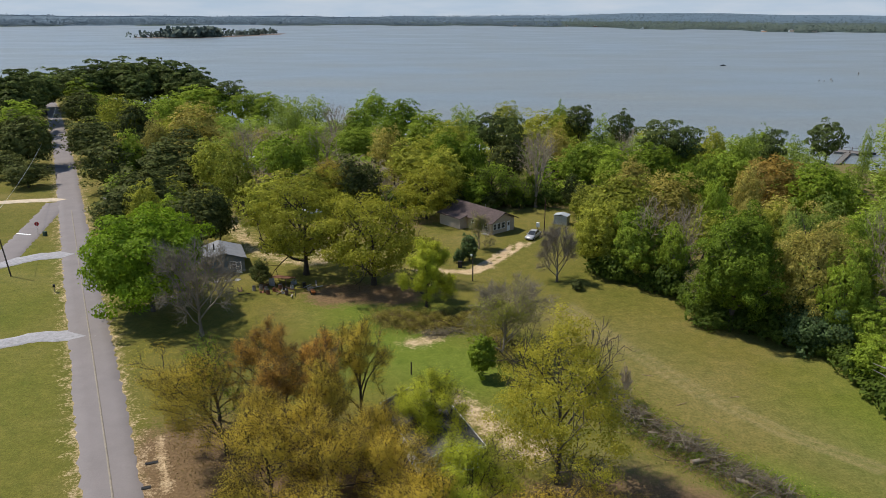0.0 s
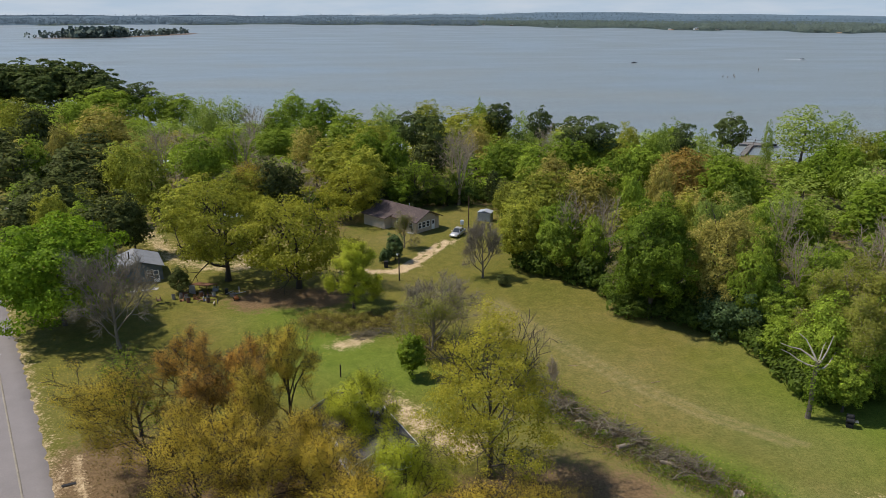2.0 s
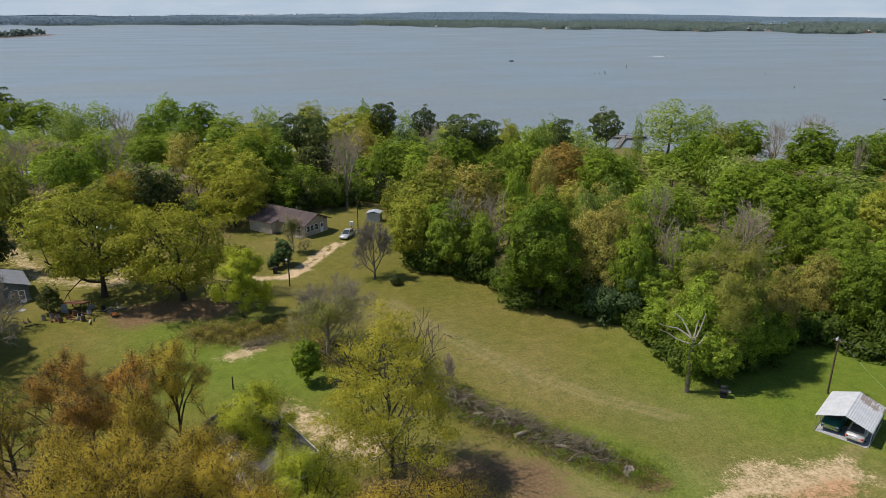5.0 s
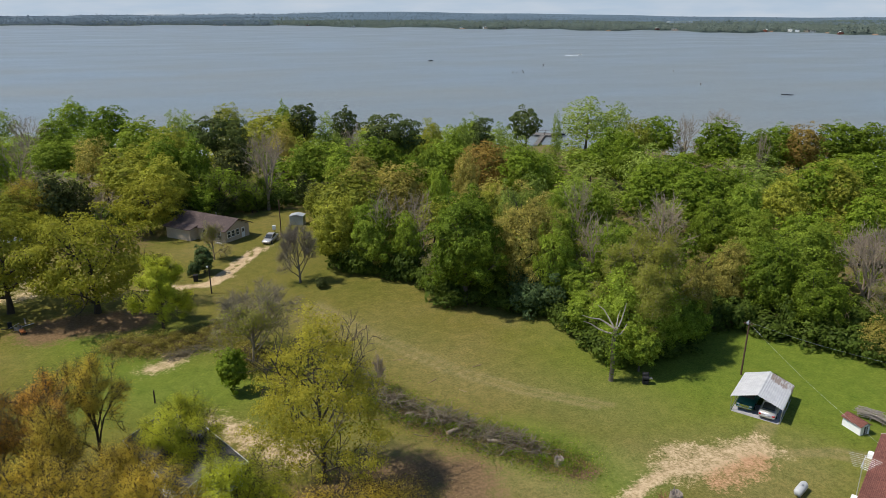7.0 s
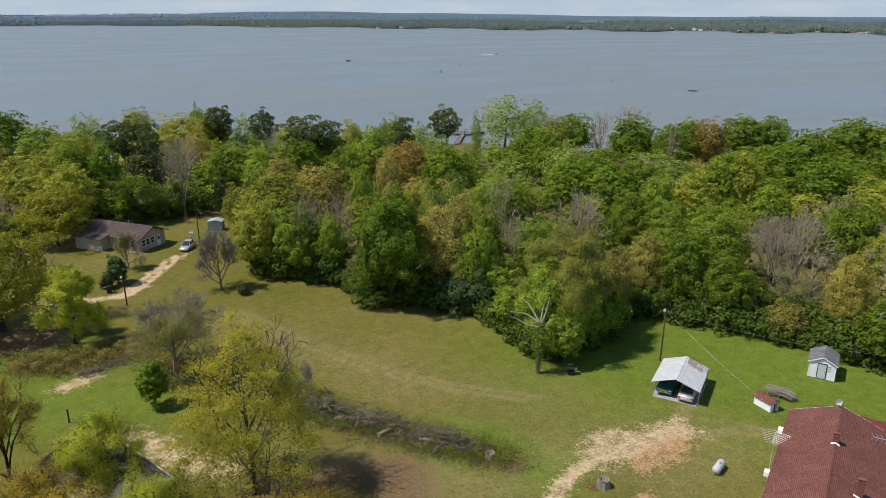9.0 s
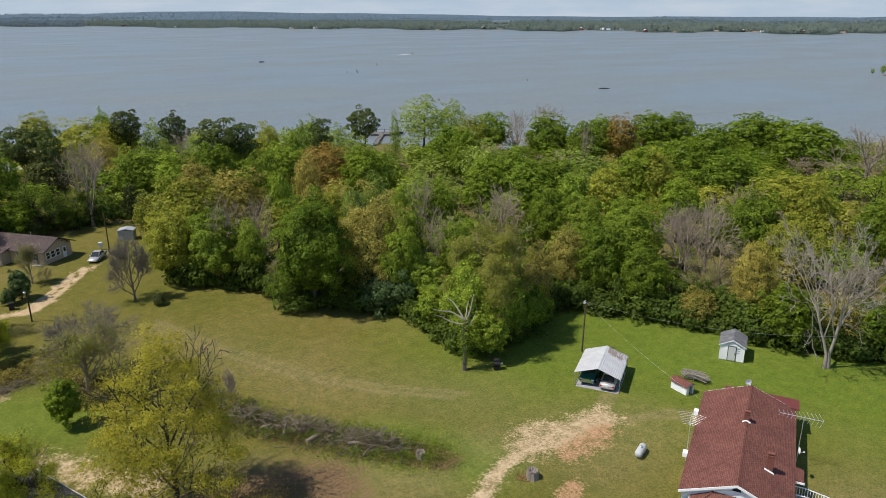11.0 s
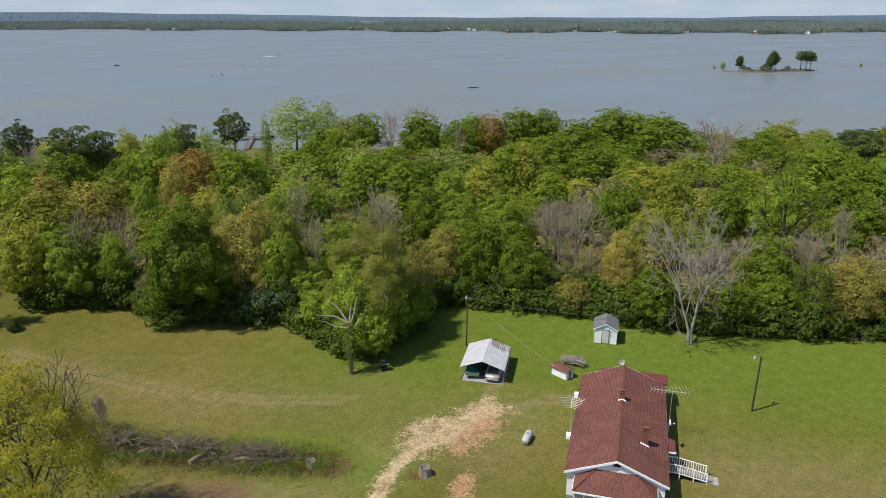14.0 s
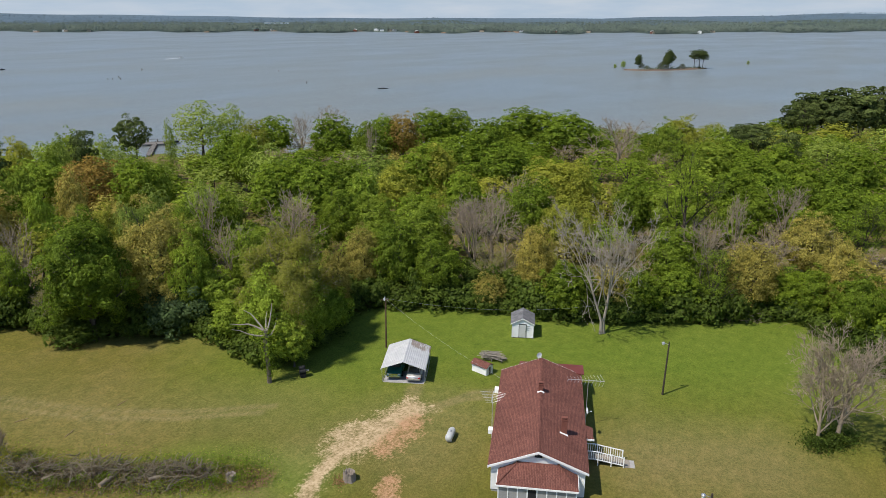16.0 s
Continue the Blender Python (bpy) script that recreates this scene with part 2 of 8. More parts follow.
def shore(az):
    wobble = 5 * np.sin(az * 0.9) + 3 * np.sin(az * 2.3 + 1)
    return np.where(np.abs(az) < 130, np.interp(az, SHORE_AZ, SHORE_R) + wobble, 9000)


def wave(x, y, seed):
    """Smooth hills from a few sines."""
    rng = np.random.default_rng(seed)
    z = np.zeros_like(x, dtype=float)
    for k in range(9):
        a, s = rng.uniform(0, 2 * np.pi), 2.0 ** rng.uniform(0, 3.2)
        z += np.sin((x * np.cos(a) + y * np.sin(a)) * s / 900 + rng.uniform(0, 6)) / s ** 0.8
    return z


def land(x, y):
    x, y = np.asarray(x, float), np.asarray(y, float)
    r, az = polar(x, y)
    rs = shore(az)
    t = np.clip((r - (rs - 130)) / 130, 0, 1)
    z = LAKE * t ** 1.3
    z = np.where(r > rs, LAKE - np.clip((r - rs) * 0.12, 0, 6), z)
    rf = np.interp(az, FAR_AZ, FAR_R) + 90 * np.sin(az * 0.7) + 40 * np.sin(az * 2.1)
    into = r - rf
    hills = LAKE + np.clip(into * 0.05, -8, 6) + np.clip(into / 1700, 0, 1.3) * (22 + 14 * np.clip((25 - az) / 40, 0, 1)) + wave(x, y, 5) * 6.5 * np.clip(into / 900, 0, 1)
    z = np.where((into > -150) & (np.abs(az) < 130), np.maximum(z, hills), z)
    return z + 0.12 * np.sin(x * 0.13 + 1) * np.sin(y * 0.11) * (r < 200)


def along(x, y, line, reach):
    """1 on a line of points, falling to 0 at reach metres."""
    best = np.full(np.shape(x), 1e9)
    for (ax, ay), (bx, by) in zip(line, line[1:]):
        dx, dy = bx - ax, by - ay
        t = np.clip(((x - ax) * dx + (y - ay) * dy) / (dx * dx + dy * dy), 0, 1)
        best = np.minimum(best, np.hypot(x - ax - t * dx, y - ay - t * dy))
    return np.clip(1.25 * (1 - best / (reach * 1.15)), 0, 1)


ROAD_LINE = [(-5, 5), (-17.3, 28.3), (-29.4, 53.1), (-44.0, 80.5), (-58.1, 106.7), (-81.5, 150.5), (-104.8, 194.2), (-133, 246), (-175, 322), (-260, 470)]
EDGE_AZ = [-60, -37, -33, -29, -20, -12, 0, 6, 11, 13.2, 19.6, 22, 28.4, 31.9, 35.2, 36.7, 41, 45, 50, 57.8, 62.7, 67.4, 74.1, 80.2, 83, 86, 95, 130]
EDGE_R = [230, 230, 225, 165, 150, 150, 150, 152, 155, 112, 107, 98, 96, 93.5, 85, 80, 87, 98, 98, 95, 94, 95, 98.5, 105, 100, 94, 86, 80]


def wooded(x, y):
    r, az = polar(x, y)
    return (r > np.interp(az, EDGE_AZ, EDGE_R)) & (r < shore(az))


az_all = np.radians(np.concatenate([np.arange(-180, -36, 6), np.arange(-36, 88, 0.42), np.arange(88, 180, 6)]))
steps = [0.0, 12, 24, 34]
while steps[-1] < 4900:
    r = steps[-1]
    steps.append(r + (0.5 if r < 76 else 0.85 if r < 120 else r * 0.02))
rad = np.array(steps[1:])
A, Rr = np.meshgrid(az_all, rad)
gx, gy = (Rr * np.sin(A)).ravel(), (Rr * np.cos(A)).ravel()
gz = land(gx, gy)
n_az, n_r = len(az_all), len(rad)
idx = np.arange(n_az * n_r).reshape(n_r, n_az)
nxt = np.roll(idx, -1, axis=1)
quads = np.stack([idx[:-1], nxt[:-1], nxt[1:], idx[1:]], -1).reshape(-1, 4)


def mesh_from(name, verts, faces, mats, index=None, smooth=False):
    """A mesh from arrays: verts n x 3, faces m x 3 or m x 4."""
    me = bpy.data.meshes.new(name)
    verts, faces = np.asarray(verts, np.float32), np.asarray(faces, np.int32)
    k = faces.shape[1]
    me.vertices.add(len(verts))
    me.vertices.foreach_set("co", verts.ravel())
    me.loops.add(faces.size)
    me.loops.foreach_set("vertex_index", faces.ravel())
    me.polygons.add(len(faces))
    me.polygons.foreach_set("loop_start", np.arange(len(faces), dtype=np.int32) * k)
    for m in mats:
        me.materials.append(m)
    if index is not None:
        me.polygons.foreach_set("material_index", np.asarray(index, np.int32))
    me.polygons.foreach_set("use_smooth", np.full(len(faces), smooth))
    me.update(calc_edges=True)
    me.validate()
    return me


# past 1300 m the haze-tinted ground, past 3350 m the bluer haze of the hills
gm = mesh_from("ground", np.stack([gx, gy, gz], 1), quads, [GROUND, HAZY_GROUND, HAZY_HILLS], (np.hypot(gx, gy)[quads].min(axis=1) > 1300).astype(int) + (np.hypot(gx, gy)[quads].min(axis=1) > 3350), smooth=True)
cap = bmesh.new()
cap.from_mesh(gm)
cap.verts.ensure_lookup_table()
cap.faces.new([cap.verts[i] for i in idx[0][::-1]])
cap.normal_update()
cap.to_mesh(gm)
cap.free()

sand = np.maximum.reduce([
    along(gx, gy, [(52.0, 44.8), (48.5, 44.9), (44.7, 44.6), (41.5, 45.0)], 3.0) * 0.66,
    along(gx, gy, [(41.5, 45.0), (37.0, 43.8), (34.4, 42.3), (31, 40)], 1.5) * 0.68,
    along(gx, gy, [(43.3, 47.0), (46.6, 45.8)], 2.6) * 0.6,
    along(gx, gy, [(1.2, 70.1), (4.0, 66.6), (6.4, 61.9), (8.4, 59.8), (10.0, 61.2)], 2.8) * 0.58,
    along(gx, gy, [(-29.0, 63.0), (-27.8, 60.2), (-25.0, 54.1)], 0.8) * 0.6,
    along(gx, gy, [(-46.1, 145.2), (-33.9, 121.9), (-27.9, 117.4), (-21.7, 115.9), (-21.5, 133.0)], 3.0) * 0.5,
    along(gx, gy, [(-4.2, 84.6), (-2.4, 85.2), (-1.0, 86.4)], 2.4) * 0.62,
    along(gx, gy, [(-4, 112.6), (0.1, 112.1), (4.8, 111.6), (8.0, 114.5)], 1.6) * 0.75,
])
wear = np.maximum.reduce([0.35 * along(gx, gy, [(22, 84), (33, 66), (42, 56)], 9), 0.5 * along(gx, gy, [(40, 47), (52, 42), (46, 40)], 8), 0.6 * along(gx, gy, [(60, 20), (64, 12)], 9), 0.6 * along(gx, gy, [(16, 57), (24, 50), (30, 46)], 5)])
for off in (-0.85, 0.85):
    sand = np.maximum(sand, along(gx, gy, [(4.8 + off, 111.6), (9.6 + off, 118.5), (12.5 + off, 123.6), (16.2 + off, 128.4)], 0.72))
    wear = np.maximum(wear, 1.0 * along(gx, gy, [(18.1 + off, 97.5), (23.3 + off, 84.2), (29.8 + off, 71.2), (35.7 + off, 63.2), (42 + off, 57.0)], 0.75))
    wear = np.maximum(wear, along(gx, gy, [(56.2 + off, 47.8), (54.0 + off, 46.4), (51.7 + off, 45.3)], 0.75))
    wear = np.maximum(wear, along(gx, gy, [(52 + off, 43.6), (57.9 + off, 41.4), (61.5 + off, 38.0)], 0.75))
sand = np.maximum(sand, 0.75 * along(gx, gy, ROAD_LINE, 4.2))
litter = np.maximum.reduce([
    along(gx, gy, [(-25.3, 60.2), (-21.1, 55.7), (-24.7, 52.1), (-14, 50), (-8, 58)], 9.0),
    along(gx, gy, [(-16.8, 101.2), (-12.6, 102.2), (-7.3, 101.2)], 6.0),
    along(gx, gy, [(8, 52), (17.3, 54.1), (23.1, 51.8), (20, 44), (2, 44)], 5.0) * 0.75,
    along(gx, gy, [(-7, 93), (-1, 90)], 5.0) * 0.6,
    along(gx, gy, [(17.6, 72.4), (23.2, 60.2), (29.8, 52.9), (33.2, 48.0)], 2.4),
    along(gx, gy, [(-12, 133), (-4, 144)], 8.0) * 0.5,
    wooded(gx, gy) * 0.55 * (along(gx, gy, ROAD_LINE, 22) == 0),
])
r_all, az_deg = polar(gx, gy)
lush = np.clip(np.maximum.reduce([
    along(gx, gy, [(62, 62), (76, 50), (84, 34), (92, 20)], 26),
    along(gx, gy, [(-75, 110), (-50, 60)], 22) * 0.2,
    along(gx, gy, [(-10, 96), (-3, 80), (4, 78)], 12) * 0.8,
    along(gx, gy, [(30, 54), (36, 46)], 6), wooded(gx, gy) * 0.9 * (along(gx, gy, ROAD_LINE, 22) == 0)]) * 1.1, 0, 1)
clay = np.maximum(along(gx, gy, [(50.1, 42.8), (47.0, 42.4), (44.3, 41.9)], 2.4) * 0.6, along(gx, gy, [(40.9, 38.1), (38.7, 36.8)], 1.8) * 0.58)
cover = gm.attributes.new("cover", "FLOAT_COLOR", "POINT")
cover.data.foreach_set("color", np.stack([sand, litter, lush, clay], 1).astype(np.float32).ravel())
gm.attributes.new("wear", "FLOAT", "POINT").data.foreach_set("value", wear.astype(np.float32))
tagged(new("ground", gm), "mown green lawn with dry patches and bare pale sand", "ground", kind="structure")

bm = bmesh.new()
for x, y in ((-4950, -4950), (4950, -4950), (4950, 4950), (-4950, 4950)):
    bm.verts.new((x, y, LAKE))
bm.faces.new(bm.verts)
wm = bpy.data.meshes.new("water")
bm.to_mesh(wm)
bm.free()
wm.materials.append(WATER)
tagged(new("water", wm), "wide grey-blue lake with small wind ripples", "lake", kind="structure")


def strip(name, line, width, lift, mat, seed, ragged=0.25, step=0.8):
    """A flat ribbon of road along a line, with a crumbling edge."""
    rng = np.random.default_rng(seed)
    pts = []
    for (ax, ay), (bx, by) in zip(line, line[1:]):
        n = max(1, int(math.hypot(bx - ax, by - ay) / step))
        pts += [(ax + (bx - ax) * i / n, ay + (by - ay) * i / n) for i in range(n)]
    pts = np.array(pts + [line[-1]])
    for _ in range(6):
        pts[1:-1] = (pts[:-2] + pts[1:-1] * 2 + pts[2:]) / 4
    d = np.gradient(pts, axis=0)
    d /= np.linalg.norm(d, axis=1)[:, None]
    side = np.stack([d[:, 1], -d[:, 0]], 1)
    V, cols = [], (-1.0, -0.97, -0.5, 0, 0.5, 0.97, 1.0)
    for k, c in enumerate(cols):
        jig = rng.uniform(-ragged, ragged, len(pts)) if abs(c) > 0.9 else 0
        if abs(c) == 1.0:
            jig = last_jig if c > 0 else jig
        if abs(c) == 0.97:
            jig = jig if c > 0 else last_jig
        last_jig = jig
        q = pts + side * (c * width / 2 + jig)[:, None] if not np.isscalar(jig) else pts + side * (c * width / 2)
        z = land(q[:, 0], q[:, 1]) + (lift if abs(c) < 1 else -0.02) + 0.03 * (1 - abs(c))
        V.append(np.column_stack([q, z]))
    n = len(pts)
    V = np.concatenate(V)
    F = [(k * n + i, (k + 1) * n + i, (k + 1) * n + i + 1, k * n + i + 1) for k in range(len(cols) - 1) for i in range(n - 1)]
    return new(name, mesh_from(name, V, F, [mat], smooth=True))


tagged(strip("road", ROAD_LINE, 5.1, 0.05, ASPHALT, 1), "worn grey-pink two-lane country road with crumbling edges", "road", kind="structure")

# a plain backdrop of pale sky standing on the horizon
bm = bmesh.new()
ring = [[bm.verts.new((4890 * math.sin(radians(a)), 4890 * math.cos(radians(a)), z)) for z in (-20, 320)] for a in range(-80, 132, 4)]
for a, b in zip(ring, ring[1:]):
    bm.faces.new((a[0], b[0], b[1], a[1]))
sm = bpy.data.meshes.new("backdrop")
bm.to_mesh(sm)
bm.free()
sm.materials.append(HORIZON_SKY)
tagged(new("backdrop", sm), "pale blue-grey sky above the far hills", "sky", kind="structure")

# ---- trees ----
def unit(v):
    return v / (np.linalg.norm(v, axis=-1, keepdims=True) + 1e-9)


def grow(rng, chains, tips, p, d, length, r, level, kind):
    """One branch and, along it, its children."""
    kids, ratio, angle, up, wob = kind["kids"], kind["ratio"], kind["angle"], kind["up"], kind["wob"]
    last = level == len(kids)
    nseg = 5 if level == 0 else 4 if level == 1 else 2 if last else 3
    pts, dirs = [p], []
    for _ in range(nseg):
        d = unit(d + rng.normal(0, wob * (0.4 if level == 0 else 1), 3) + np.array([0, 0, up if level else 0.25]))
        p = p + d * length / nseg
        pts.append(p)
        dirs.append(d)
    thin = 0.45 if not last else 0.25
    radii = r * np.linspace(1, thin, nseg + 1)
    if level == 0:
        radii[0] *= 1.45
    chains.append((np.array(pts), radii, 6 if level == 0 else 4 if level == 1 else 3))
    if last:
        tips.append(pts[-1])
        tips.append((pts[-1] + pts[0]) / 2)
        return
    lo = kind["bole"] if level == 0 else 0.3
    turn = rng.uniform(0, 6.28)
    for k in range(kids[level]):
        t = lo + (1 - lo) * (k + rng.uniform(0.2, 0.9)) / kids[level]
        i = min(nseg - 1, int(t * nseg))
        q = pts[i] + (pts[i + 1] - pts[i]) * (t * nseg - i)
        turn += 2.4 + rng.normal(0, 0.4)
        dd = dirs[i]
        a = unit(np.cross(dd, [0.3, 0.2, 1.0] if abs(dd[2]) < 0.9 else [1.0, 0, 0]))
        b = np.cross(dd, a)
        ang = radians(angle[level] * (1.15 - 0.5 * t * (level == 0))) + rng.normal(0, 0.12)
        nd = dd * math.cos(ang) + (a * math.cos(turn) + b * math.sin(turn)) * math.sin(ang)
        shape = kind["shape"](t) if level == 0 else (1.1 - 0.5 * t)
        grow(rng, chains, tips, q, nd, length * ratio[level] * shape * rng.uniform(0.8, 1.15), r * (0.5 if level == 0 else 0.55) * (1.1 - 0.4 * t), level + 1, kind)
    if kind.get("leader"):
        tips.append(pts[-1])


def tubes(chains, thin=0.0):
    V, F, n0 = [], [], 0
    for pts, radii, k in chains:
        t = unit(np.gradient(pts, axis=0))
        ref = np.array([0.31, 0.95, 0.1]) if abs(t[0][2]) > 0.6 else np.array([0.0, 0.1, 1.0])
        a = unit(np.cross(t, ref))
        b = np.cross(t, a)
        ph = np.arange(k) * 2 * np.pi / k
        ring = pts[:, None] + np.maximum(radii, thin)[:, None, None] * (a[:, None] * np.cos(ph)[None, :, None] + b[:, None] * np.sin(ph)[None, :, None])
        V.append(ring.reshape(-1, 3))
        m = len(pts)
        i = np.arange(m - 1)[:, None] * k + np.arange(k)[None]
        j = np.arange(m - 1)[:, None] * k + (np.arange(k)[None] + 1) % k
        F.append(np.stack([i, j, j + k, i + k], -1).reshape(-1, 4) + n0)
        n0 += m * k
    return np.concatenate(V), np.concatenate(F)


def leaves(rng, tips, per, spread, size, flat=0.75, droop=0.0, centre=None):
    """Small folded leaf sprays scattered round the twig ends."""
    c = np.repeat(tips, per, axis=0)
    off = rng.normal(0, 1, c.shape) * spread
    off[:, 2] = off[:, 2] * flat - droop * np.abs(rng.normal(0, spread, len(c)))
    c = c + off
    mid = centre if centre is not None else tips.mean(axis=0) - [0, 0, 1.0]
    nrm = unit(unit(c - mid) * 0.9 + unit(off) * 0.4 + rng.normal(0, 0.22, c.shape) + np.array([0, 0, 0.3]))
    a = unit(np.cross(nrm, rng.normal(0, 1, c.shape)))
    b = np.cross(nrm, a)
    s = (size * rng.uniform(0.55, 1.4, len(c)))[:, None]
    w = rng.uniform(0.45, 0.8, len(c))[:, None]
    V = np.stack([c - a * s, c + b * s * w * 1.3 + nrm * s * 0.2, c + a * s * 0.9 - b * s * w * 0.7], 1).reshape(-1, 3)
    return V, np.arange(len(c) * 3).reshape(-1, 3)


def lobed(rng, R, h, base, count, n, size, shape, cut=0.0, fuzz=0.14, tuft=0.21, flat=0.8):
    """A dense crown: many leafy tufts round an uneven outline, with dark gaps between them."""
    k = np.arange(count)
    up = 1 - 1.75 * (k + 0.5) / count
    ring, az = np.sqrt(1 - up * up), k * 2.39996 + rng.uniform(0, 6)
    d = np.stack([ring * np.cos(az), ring * np.sin(az), up], 1) + rng.normal(0, 0.13, (count, 3))
    half = (h - base) / 2
    p1, p2, p3 = rng.uniform(0, 6.28, 3)
    swell = 1 + 0.13 * np.sin(2 * az + p1 + 2 * up) + 0.11 * np.sin(3 * az + p2) * np.cos(2.5 * up + p3)
    c = d * (rng.uniform(0.67, 0.88, count) * swell)[:, None] * [R, R, half]
    c[:, :2] *= 1 - shape * 0.5 * (c[:, 2:] / half)
    rad = R * tuft * rng.uniform(0.7, 1.35, count)
    m = int(n * 1.9)
    which = rng.choice(count, m, p=rad ** 2 / np.sum(rad ** 2))
    e = unit(rng.normal(0, 1, (m, 3)) + unit(c[which] / [R, R, half]) * 0.5 + [0, 0, 0.55])
    pos = c[which] + e * (rad[which] * (1 + fuzz * rng.normal(0, 1, m)))[:, None] * [1, 1, flat]
    near = np.linalg.norm(pos[:, None].astype(np.float32) - c[None].astype(np.float32), axis=2) / rad[None]
    near[np.arange(m), which] = 9
    keep = np.where(near.min(axis=1) > 0.8)[0][:n]
    pos, e = pos[keep], e[keep]
    seen = pos[:, 2] + base + half > cut * h
    pos, e = pos[seen], e[seen]
    # the shaded leaves further in
    deep = unit(rng.normal(0, 1, (max(120, n // (5 if fuzz < 0.25 else 14)), 3)))
    inner = deep * rng.uniform(0.66, 0.79, len(deep))[:, None] * [R, R, half]
    inner[:, :2] *= 1 - shape * 0.5 * (inner[:, 2:] / half)
    s = np.concatenate([size * rng.uniform(0.5, 1.45, len(pos)), np.full(len(deep), size * (1.9 if n > 3000 else 1.5)) * rng.uniform(0.7, 1.3, len(deep))])[:, None]
    pos, e = np.vstack([pos, inner]), np.vstack([e, deep])
    pos[:, 2] += base + half
    whole = unit((pos - [0, 0, base + half]) / [R, R, half])
    nrm = unit(e * 0.6 + whole * 0.55 + rng.normal(0, 0.42, e.shape) + [0, 0, 0.3])
    a = unit(np.cross(nrm, rng.normal(0, 1, e.shape)))
    b = np.cross(nrm, a)
    w = rng.uniform(0.45, 0.85, len(pos))[:, None]
    ph = rng.uniform(0, 2.1, len(pos))[:, None]
    V = np.stack([pos + (a * np.cos(ph + k) + b * np.sin(ph + k)) * s * (0.7 + 0.35 * w) for k in (0, 2.1, 4.2)], 1).reshape(-1, 3)
    return V, np.arange(len(pos) * 3).reshape(-1, 3)


def sprigs(rng, tips, per, length, width):
    """Fine leafless twigs: thin slips fanning out from the branch ends."""
    p = np.repeat(tips, per, axis=0)
    mid = tips.mean(axis=0) - [0, 0, 0.25 * np.ptp(tips[:, 2])]
    d = unit(unit(p - mid) + rng.normal(0, 0.55, p.shape) + [0, 0, 0.15])
    p = p + rng.normal(0, 0.18, p.shape)
    L = (length * rng.uniform(0.5, 1.3, len(p)))[:, None]
    a = unit(np.cross(d, rng.normal(0, 1, p.shape))) * width
    V = np.stack([p - a, p + a, p + d * L + a * 0.3, p + d * L - a * 0.3], 1).reshape(-1, 3)
    return V, np.arange(len(V)).reshape(-1, 4)


def dome(t):
    return 0.6 + 0.85 * math.sin(math.pi * min(1, 0.22 + 0.7 * t))


def cone(t):
    return 1.25 * (1.08 - t)


